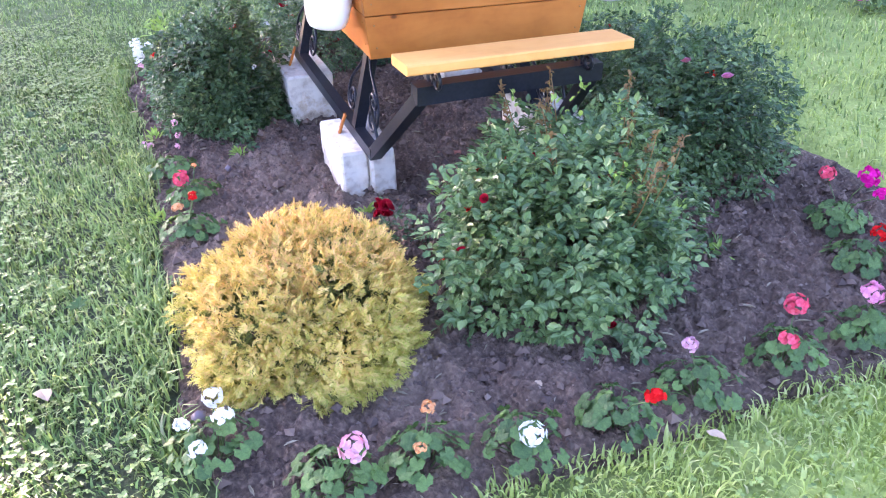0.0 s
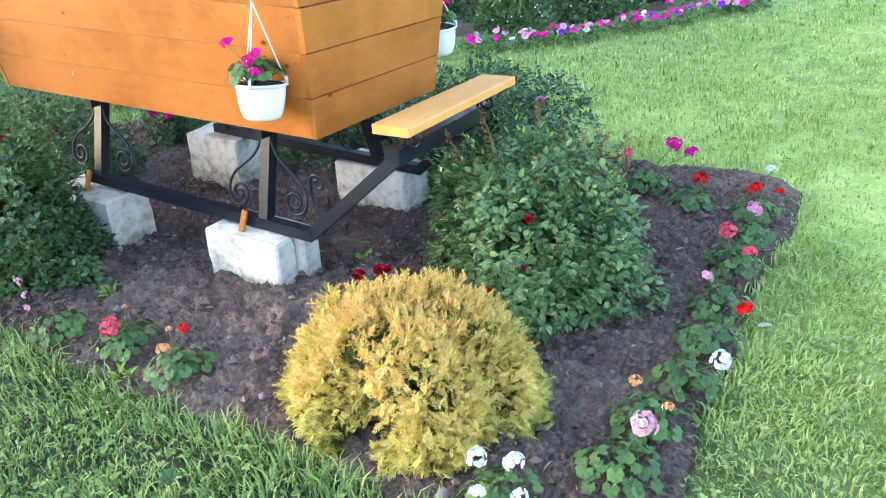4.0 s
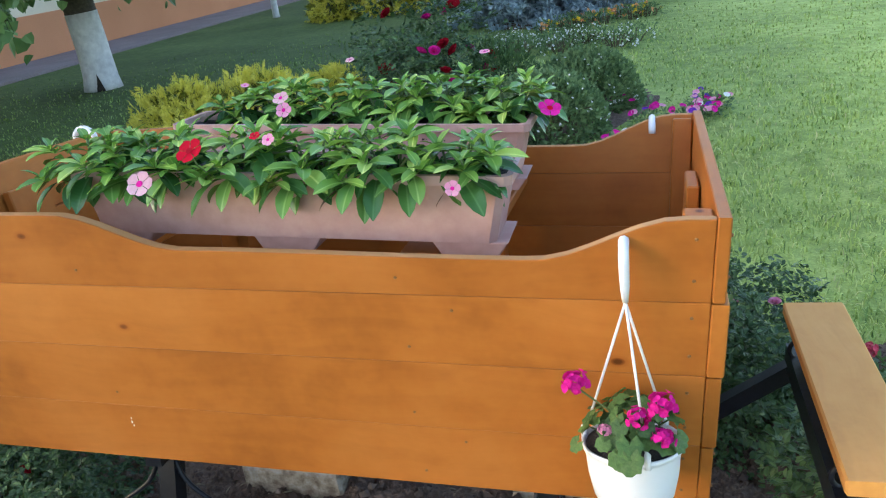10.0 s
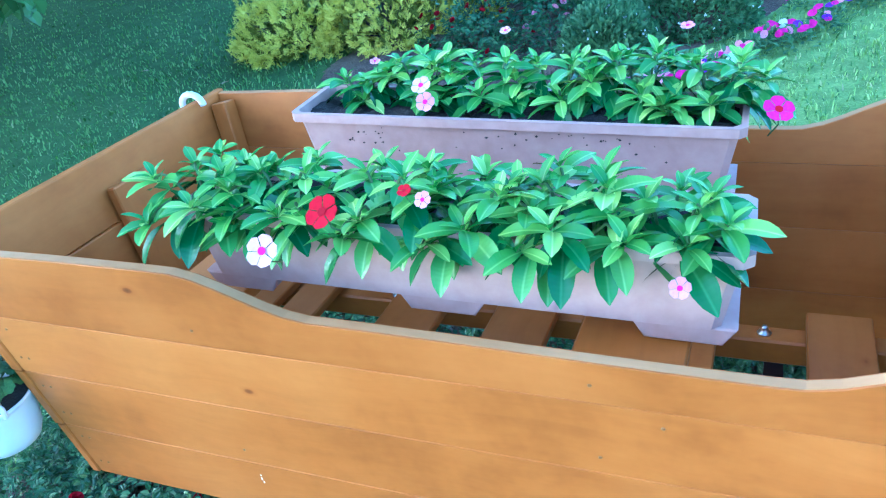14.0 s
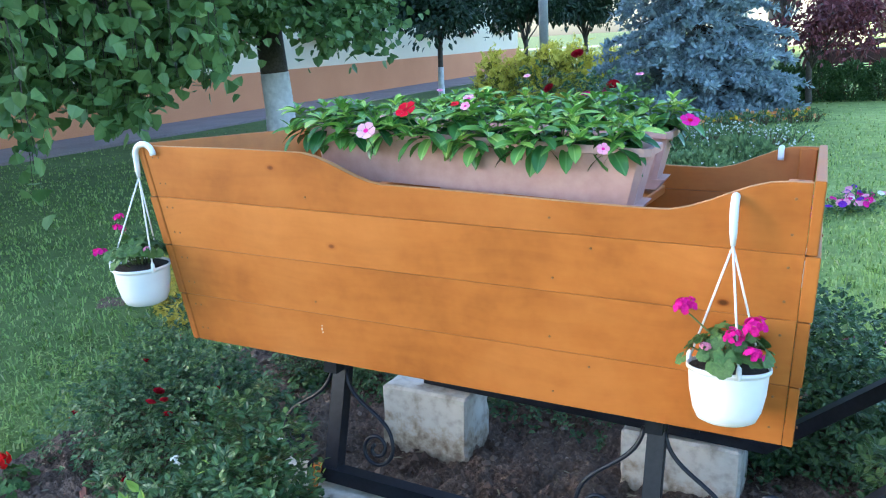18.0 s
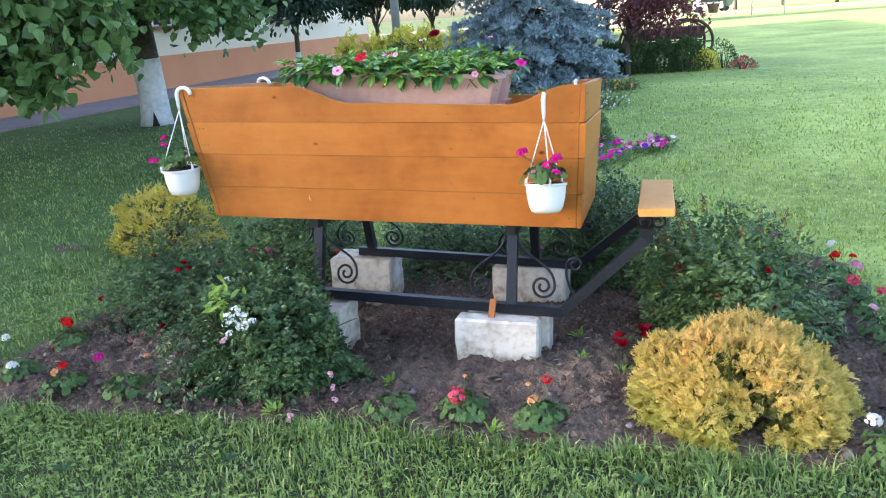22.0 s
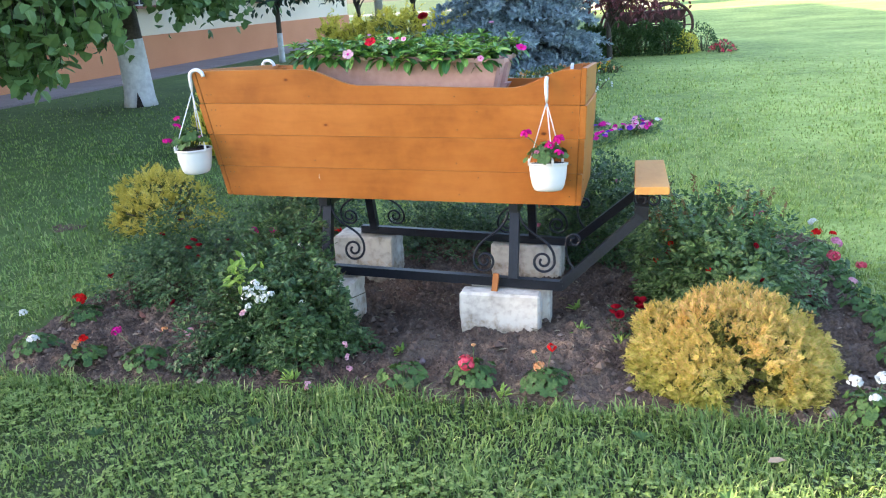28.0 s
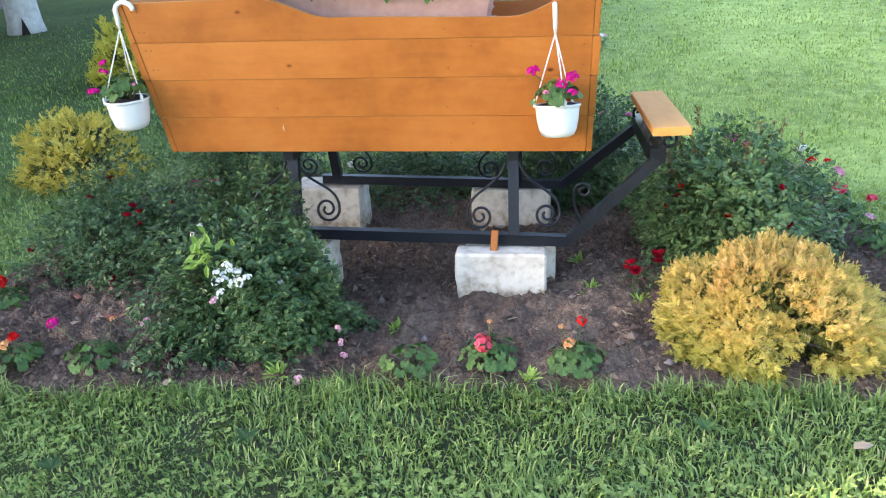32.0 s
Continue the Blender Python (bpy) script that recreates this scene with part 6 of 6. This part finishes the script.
    leaf_bush("low_conifer", -0.62, 5.35, 0.40, 0.36, 0.62, 2400, 0.05, M_HEDGE, 114, "dense dark green shrub between the roses and globes", "shrub", 0.3, rough=0.12)
    rose_bush(-1.25, 5.3, 0.62, 0.55, 1.02, 1500, 0.040, 121, "tall rose bush with large crimson-pink blooms", dome_blooms("crimson", 12, 0.6, 0.55, 1.0, 0.06, 5, 0.3) + dome_blooms("magenta", 9, 0.6, 0.55, 1.0, 0.05, 6, 0.1), lift=0.1, stems=20)
    rose_bush(-1.55, 4.35, 0.40, 0.35, 0.42, 500, 0.032, 122, "low rose with many small crimson blooms", dome_blooms("crimson", 26, 0.4, 0.35, 0.42, 0.022, 7, 0.0))
    rose_bush(-0.95, 4.3, 0.25, 0.25, 0.30, 260, 0.028, 123, "low rose with a few pink blooms", dome_blooms("pink", 6, 0.25, 0.25, 0.3, 0.025, 8))
    r = random.Random(3)
    for k in range(30):
        u = k / 29
        petunia(-0.55 + 1.55 * u + r.uniform(-0.05, 0.05), 3.34 + 1.80 * u - 0.25 * math.sin(u * 3.14) + r.uniform(-0.11, 0.11), k)
    for k in range(8):
        petunia(0.55 + r.uniform(-0.3, 0.5), 4.95 + r.uniform(-0.1, 0.45), 40 + k)
    for k in range(14):
        c = (P_ORANGE, P_YELLOW, P_ORANGE)[k % 3]
        x, y = -0.9 + 1.4 * (k / 13) + r.uniform(-0.1, 0.1), 10.3 + 0.55 * (k / 13) + r.uniform(-0.2, 0.2)
        leaf_bush("marigold", x, y, 0.14, 0.14, 0.16, 90, 0.05, M_GLOBE, 200 + k, "low marigold with yellow and orange flowers by the spruce", "flowering plant", group="marigolds by the spruce", flowers=(c, 5, 0.045))
    for k in range(9):
        leaf_bush("white_flower_cushion", -1.3 + 1.6 * (k / 8) + r.uniform(-0.1, 0.1), 8.6 + r.uniform(-0.3, 0.5), 0.28, 0.26, 0.22, 420, 0.035, M_GLOBE, 220 + k, "low green cushion plant sprinkled with white flowers", "flowering plant", group="white cushion plants", flowers=(P_WHITE, 40, 0.02))


# ---- build ----
build_ground()
build_soil()
sleigh = build_sleigh()
build_blocks()
PL_NEAR = pose(-0.027, 0.210, 1.004, -2.5, 4.0, 1.3)
PL_FAR = pose(-0.054, 0.592, 0.990, -2.5, 4.0, 1.3)
build_planter(PL_NEAR, "long faded terracotta planter full of periwinkles, on the near rack side")
build_planter(PL_FAR, "long faded terracotta planter stained with drips, half filled with periwinkles", True)
VL = [[vinca_leaf_mesh(s, mat) for s in (1, 2, 3)] for mat in (M_VINCA_LOW, M_VINCA)]
for k, (x, sp, tall, sh) in enumerate(((-0.36, 0.105, 0.075, 8), (-0.22, 0.10, 0.085, 8), (-0.07, 0.10, 0.09, 8), (0.06, 0.095, 0.075, 8), (0.19, 0.10, 0.10, 8), (0.305, 0.08, 0.075, 7))):
    o = PL_NEAR @ Vector((x, -0.046, 0.122))
    build_vinca(VL, *o, sp, tall, sh, 11 + k, "lush green periwinkle with glossy leaves in the near planter")
for k, (x, sp, tall, sh) in enumerate(((-0.30, 0.05, 0.06, 4), (-0.17, 0.08, 0.105, 7), (-0.04, 0.08, 0.095, 6), (0.08, 0.075, 0.095, 6), (0.22, 0.085, 0.115, 7), (0.345, 0.10, 0.095, 8))):
    o = PL_FAR @ Vector((x, 0.034, 0.122))
    build_vinca(VL, *o, sp, tall, sh, 31 + k, "green periwinkle with glossy leaves in the far planter")
VF = {c: star_flower("vinca_flower", m, e) for c, m, e in (("pale", P_PALE, P_MAGENTA), ("red", P_CARMINE, P_CRIMSON), ("pink", P_PINK, P_MAGENTA), ("magenta", P_MAGENTA, P_CARMINE))}
for c, x, y, z, rx, rz, s in (("pale", -0.199, 0.046, 1.162, 50, 10, 0.028), ("red", -0.112, 0.077, 1.200, 40, -10, 0.030), ("pale", -0.173, 0.541, 1.183, 35, 0, 0.023), ("pink", -0.163, 0.523, 1.166, 55, 10, 0.022), ("magenta", 0.393, 0.544, 1.120, 35, 30, 0.030), ("pink", 0.305, 0.075, 1.125, 60, 20, 0.016), ("pink", 0.01, 0.11, 1.205, 50, 0, 0.014), ("red", -0.02, 0.12, 1.205, 30, 0, 0.012), ("pink", -0.30, 0.62, 1.20, 20, 30, 0.013), ("pink", 0.26, 0.63, 1.225, 15, 0, 0.015), ("pale", -0.05, 0.66, 1.23, 25, 0, 0.013)):
    fl = thing("vinca_flower", pose(x, y, z, rx, 0, rz) @ Matrix.Translation((0, 0, 0.018)) @ Matrix.Scale(s * 0.78, 4), "five-petalled " + {"pale": "pale pink periwinkle flower with a dark pink eye", "red": "bright red periwinkle flower", "pink": "pink periwinkle flower", "magenta": "magenta-red periwinkle flower"}[c], "flower", "periwinkle flowers")
    part("petals", VF[c][0], fl)
    part("eye", VF[c][1], fl)
    part("flower_stalk", tube("flower_stalk", [(0, 0, 0), (0.1, -0.5, -1.0), (0, -0.3, -2.6)], 0.06, M_STEM, 5), fl)

pots = ((0.5585, -0.030, 0.754, (0.556, 0.040, 1.047), 20, (0, -1)), (-0.900, 0.015, 0.832, (-0.845, 0.028, 1.136), 70, (-1, 0)),
        (0.60, 0.905, 0.715, (0.590, 0.822, 1.022), 10, (0, 1)), (-0.925, 0.75, 0.81, (-0.868, 0.745, 1.112), 120, (-1, 0)))
for k, (x, y, z, hook, turn, over) in enumerate(pots):
    build_pot(x, y, z, hook, turn, over, "white plastic hanging pot hooked over the sleigh's wooden rim", (-9, 0, 0, 0)[k])
    hd = (((("magenta", -0.075, -0.01, 0.125, 0.024), ("magenta", 0.045, -0.03, 0.105, 0.024), ("magenta", 0.012, -0.035, 0.085, 0.020), ("magenta", 0.045, -0.045, 0.06, 0.020), ("pink", -0.035, -0.03, 0.06, 0.012))),
          (("magenta", -0.085, -0.05, 0.05, 0.022), ("magenta", -0.06, 0.0, 0.105, 0.018), ("magenta", -0.055, 0.0, 0.135, 0.016), ("pink", 0.05, -0.02, 0.06, 0.012)),
          (("magenta", 0.03, 0.03, 0.09, 0.02),), (("pink", 0.0, 0.03, 0.09, 0.02),))[k]
    geranium(pose(x, y, z - 0.012), 52, 0.078, 0.085, hd, 60 + k, "bushy geranium with magenta flowers in a hanging pot", "geraniums in hanging pots")

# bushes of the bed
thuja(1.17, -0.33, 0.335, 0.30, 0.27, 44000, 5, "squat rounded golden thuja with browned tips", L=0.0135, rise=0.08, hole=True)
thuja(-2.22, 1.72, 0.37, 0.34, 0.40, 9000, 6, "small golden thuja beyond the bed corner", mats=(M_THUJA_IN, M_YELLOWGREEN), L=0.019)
rose_bush(-0.44, -0.28, 0.36, 0.29, 0.47, 4350, 0.0205, 131, "dense dark green rose bush with white and pale pink blooms",
          [("white", 0.035 + dx, -0.285 + 0.012 * math.sin(dx * 90), 0.36 + dz, 0.0155) for dx, dz in ((0.005, 0.036), (-0.02, 0.02), (0.008, 0.016), (0.032, 0.014), (-0.007, -0.004), (0.062, 0.0), (-0.038, -0.014), (0.03, -0.022), (0.008, -0.024), (0.04, -0.006), (-0.028, -0.048))]
          + [("pale", -0.02, -0.285, 0.285, 0.016)]
          + [("pale", 0.32, -0.22, 0.15, 0.014), ("pale", 0.325, -0.22, 0.10, 0.014), ("pale", 0.33, -0.23, 0.06, 0.014), ("pale", -0.32, -0.18, 0.15, 0.022), ("pale", -0.30, -0.2, 0.165, 0.02), ("pale", 0.21, -0.33, 0.035, 0.02), ("pale", 0.22, -0.345, 0.05, 0.016)]
          + dome_blooms("white", 9, 0.36, 0.30, 0.44, 0.012, 12, 0.6), young=5, lift=0.03)
shoot = np.random.default_rng(77)
sp = np.array((-0.50, -0.47, 0.455)) + shoot.normal(0, 0.022, (34, 3)) * np.array((1.2, 1, 1.1))
ys = tagged(new("rose_shoot", mesh_np("rose_shoot", *leaves_np(sp, shoot.normal(0, 1, (34, 3)) + np.array((0, -0.5, 0.5)), np.tile((0, -0.6, 1.0), (34, 1)), shoot.uniform(0.03, 0.05, 34), 0.45), M_ROSEYOUNG)), "bright lime-green young shoot growing out of the rose bush", "plant shoot", kind="stuff")
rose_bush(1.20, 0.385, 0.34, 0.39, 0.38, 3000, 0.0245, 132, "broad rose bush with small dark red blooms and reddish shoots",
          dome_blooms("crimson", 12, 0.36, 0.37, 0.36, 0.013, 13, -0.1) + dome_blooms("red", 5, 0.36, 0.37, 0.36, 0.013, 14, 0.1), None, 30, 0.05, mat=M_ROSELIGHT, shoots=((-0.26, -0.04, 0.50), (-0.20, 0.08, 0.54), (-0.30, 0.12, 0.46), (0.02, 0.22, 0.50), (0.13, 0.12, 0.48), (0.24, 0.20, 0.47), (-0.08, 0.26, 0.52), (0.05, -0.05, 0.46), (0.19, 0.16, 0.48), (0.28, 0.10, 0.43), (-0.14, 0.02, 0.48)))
rose_bush(-1.22, 0.38, 0.42, 0.36, 0.40, 3335, 0.018, 133, "loose rose bush with a few dark red blooms", dome_blooms("crimson", 7, 0.4, 0.34, 0.40, 0.018, 15, 0.2) + [("crimson", 0.17, -0.24, 0.36, 0.018), ("crimson", 0.20, -0.25, 0.34, 0.018), ("crimson", 0.15, -0.26, 0.33, 0.018)], lift=0.02)
rose_bush(0.68, 1.17, 0.36, 0.33, 0.45, 3625, 0.0205, 134, "dark green rose bush behind the sleigh's front end", dome_blooms("pink", 3, 0.4, 0.36, 0.44, 0.015, 16, 0.1) + [("pink", 0.11, -0.09, 0.42, 0.020), ("pink", 0.23, -0.02, 0.39, 0.020)], lift=0.03)
rose_bush(-1.02, 1.28, 0.36, 0.34, 0.42, 2755, 0.018, 135, "dark green rose bush behind the sleigh's back end", (), lift=0.03)
rose_bush(-0.12, 1.36, 0.52, 0.36, 0.27, 2900, 0.018, 136, "low spreading rose behind the sleigh", dome_blooms("red", 3, 0.4, 0.26, 0.28, 0.016, 17, 0.2))
rose_bush(0.85, 0.03, 0.09, 0.07, 0.11, 58, 0.0164, 137, "little rose with a pair of deep crimson blooms", [("crimson", -0.045, -0.03, 0.125, 0.022), ("crimson", -0.06, -0.03, 0.105, 0.020), ("crimson", -0.03, -0.035, 0.10, 0.020), ("crimson", 0.035, -0.03, 0.155, 0.022), ("crimson", 0.045, -0.035, 0.13, 0.021), ("crimson", 0.055, -0.03, 0.16, 0.019)], stems=5)

# geraniums round the edge
G = ((1.31, 1.29, (("coral", -0.10, 0.03, 0.155, 0.03), ("magenta", 0.10, -0.03, 0.25, 0.036), ("magenta", 0.17, -0.05, 0.23, 0.03))), (1.51, 1.16, (("red", 0.02, 0.04, 0.13, 0.03),)),
     (1.75, 1.15, (("red", -0.01, -0.02, 0.15, 0.032), ("red", 0.07, 0, 0.14, 0.02), ("white", 0.01, 0.18, 0.15, 0.026))), (1.77, 0.91, (("pink", 0.01, -0.01, 0.17, 0.032),)),
     (1.76, 0.68, (("coral", -0.03, 0.04, 0.15, 0.034), ("coral", 0.06, -0.06, 0.14, 0.028))), (1.78, 0.42, (("pale", -0.04, 0, 0.13, 0.022),)), (1.80, 0.20, (("red", 0.08, 0.03, 0.15, 0.026),)),
     (1.79, -0.02, (("white", 0.09, -0.02, 0.15, 0.03),)), (1.76, -0.22, (("orange", -0.04, 0.03, 0.13, 0.022), ("orange", 0.05, -0.02, 0.12, 0.018))), (1.75, -0.40, (("pale", 0.04, 0.04, 0.15, 0.034),)),
     (1.57, -0.60, (("white", -0.06, 0.02, 0.12, 0.026), ("white", 0.02, 0.03, 0.13, 0.027), ("white", 0.06, -0.03, 0.10, 0.021), ("white", -0.02, -0.05, 0.10, 0.020))),
     (0.59, -0.54, (("orange", -0.02, -0.02, 0.115, 0.026), ("red", 0.02, 0.03, 0.165, 0.018), ("orange", -0.04, 0.03, 0.145, 0.014))), (0.34, -0.50, (("coral", -0.02, -0.03, 0.10, 0.034), ("orange", 0.0, 0.02, 0.15, 0.012))),
     (0.10, -0.55, ()), (-0.93, -0.50, (("magenta", -0.20, 0.12, 0.10, 0.024), ("orange", 0.03, 0.1, 0.13, 0.016))), (-1.19, -0.52, (("orange", -0.02, 0.0, 0.10, 0.026), ("red", 0.0, 0.02, 0.12, 0.02))),
     (-1.49, -0.42, (("white", 0.08, -0.09, 0.12, 0.026), ("white", -0.12, 0.1, 0.15, 0.020))), (-1.54, -0.06, (("red", 0.0, 0.0, 0.13, 0.034),)), (-1.14, 1.0, (("magenta", -0.06, 0, 0.19, 0.03), ("magenta", 0.05, 0, 0.19, 0.026))),
     (-0.75, 1.05, (("red", 0.03, 0, 0.18, 0.026),)), (-0.45, 1.2, (("white", 0.0, 0, 0.2, 0.024),)), (0.30, 1.55, (("red", 0.05, 0, 0.19, 0.028),)), (-1.62, 0.75, ()))
for k, (x, y, hd) in enumerate(G):
    cols = sorted({WORDS[h[0]] for h in hd})
    geranium(at_ground(x, y, 0.012), 42 if hd else 34, 0.095, 0.068, [(c, hx, hy, hz * 0.88, hr) for c, hx, hy, hz, hr in hd], 400 + k, ("geranium with " + " and ".join(cols) + " flowers on the bed's edge") if hd else "leafy green geranium without flowers on the bed's edge")

DL = mesh_np("fallen_leaf", *leaves_np([(0, 0, 0)], [(1, 0, 0.1)], [(0, 0.2, 1.0)], 0.05, 0.7), M_DEADLEAF)
for x, y, a, s in ((1.22, -0.94, 20, 1.1), (-1.17, -0.28, 60, 1.3), (-0.80, -0.22, -20, 1.5), (-0.62, -0.66, 100, 0.8), (1.62, 0.10, 10, 0.5), (-2.4, -0.1, 40, 0.8), (-4.5, 4.3, 10, 1.6), (-3.4, 3.9, 70, 1.5), (1.9, 0.35, 30, 0.9)):
    f = tagged(new("fallen_leaf", DL), "dry pale brown fallen leaf lying on the ground", "leaf", "fallen leaves")
    f.matrix_world = at_ground(x, y, 0.032, a) @ Matrix.Scale(s, 4)

for k, (x, y) in enumerate(((0.64, 0.26), (0.67, 0.0), (0.82, -0.10), (-0.30, -0.58), (0.02, -0.30), (1.42, -0.20), (1.0, 0.78), (-0.9, 0.1), (1.30, 0.85), (0.45, -0.62))):
    q, o = dome(16, 0.055, 0.05, 0.06, 0.5, 0.1, 500 + k, 0.2)
    weed = thing("weed", at_ground(x, y, 0.012), "small green weed seedling in the bare soil", "weed", "weeds in the bed")
    part("foliage", mesh_np("foliage", *leaves_np(q * 0.4, leaf_ways(o, 0.2, 0.5, k), np.tile((0, 0, 1.0), (16, 1)), 0.038, 0.36), M_ROSEYOUNG), weed, kind="stuff")
for k, (x, y) in enumerate(((0.62, -1.32), (1.10, -1.15), (-0.28, -0.92), (0.90, -0.86), (-0.75, -1.05))):
    q = np.random.default_rng(700 + k)
    a = q.uniform(0, 6.28) + np.arange(7) * 0.9
    lw = thing("plantain_weed", at_ground(x, y, 0.012), "flat broad-leaved weed rosette in the lawn grass", "weed", "weeds in the lawn")
    part("leaf_rosette", mesh_np("leaf_rosette", *leaves_np(np.zeros((7, 3)) + np.array((0, 0, 0.02)), np.stack([np.cos(a), np.sin(a), q.uniform(0.25, 0.7, 7)], 1), np.tile((0, 0, 1.0), (7, 1)), q.uniform(0.028, 0.045, 7), 0.5), M_GERLEAF), lw, kind="stuff")
for k, (x, y, a, l) in enumerate(((-1.06, -0.17, 10, 0.12), (0.30, 0.42, 70, 0.10), (-1.30, 0.02, 140, 0.09))):
    b = tagged(new("bark_chip", bm_mesh("bark_chip", box_bm(l, 0.022, 0.008, 0.003), M_SILL)), "reddish-brown chip of bark lying on the soil", "bark", "bark chips")
    b.matrix_world = at_ground(x, y, 0.028, a)
for k, (x, y, s) in enumerate(((0.12, -0.36, 0.022), (1.45, -0.62, 0.026), (-0.86, -0.30, 0.018), (0.86, -0.52, 0.016))):
    v, f = lumps_np(np.zeros((1, 3)), np.array((s,)))
    st = tagged(new("pebble", mesh_np("pebble", v, f, M_PAVING, True)), "small grey pebble on the soil", "stone", "pebbles in the bed")
    st.matrix_world = at_ground(x, y, 0.022)

build_path()
build_house()
build_background()
build_distance()
build_grass()
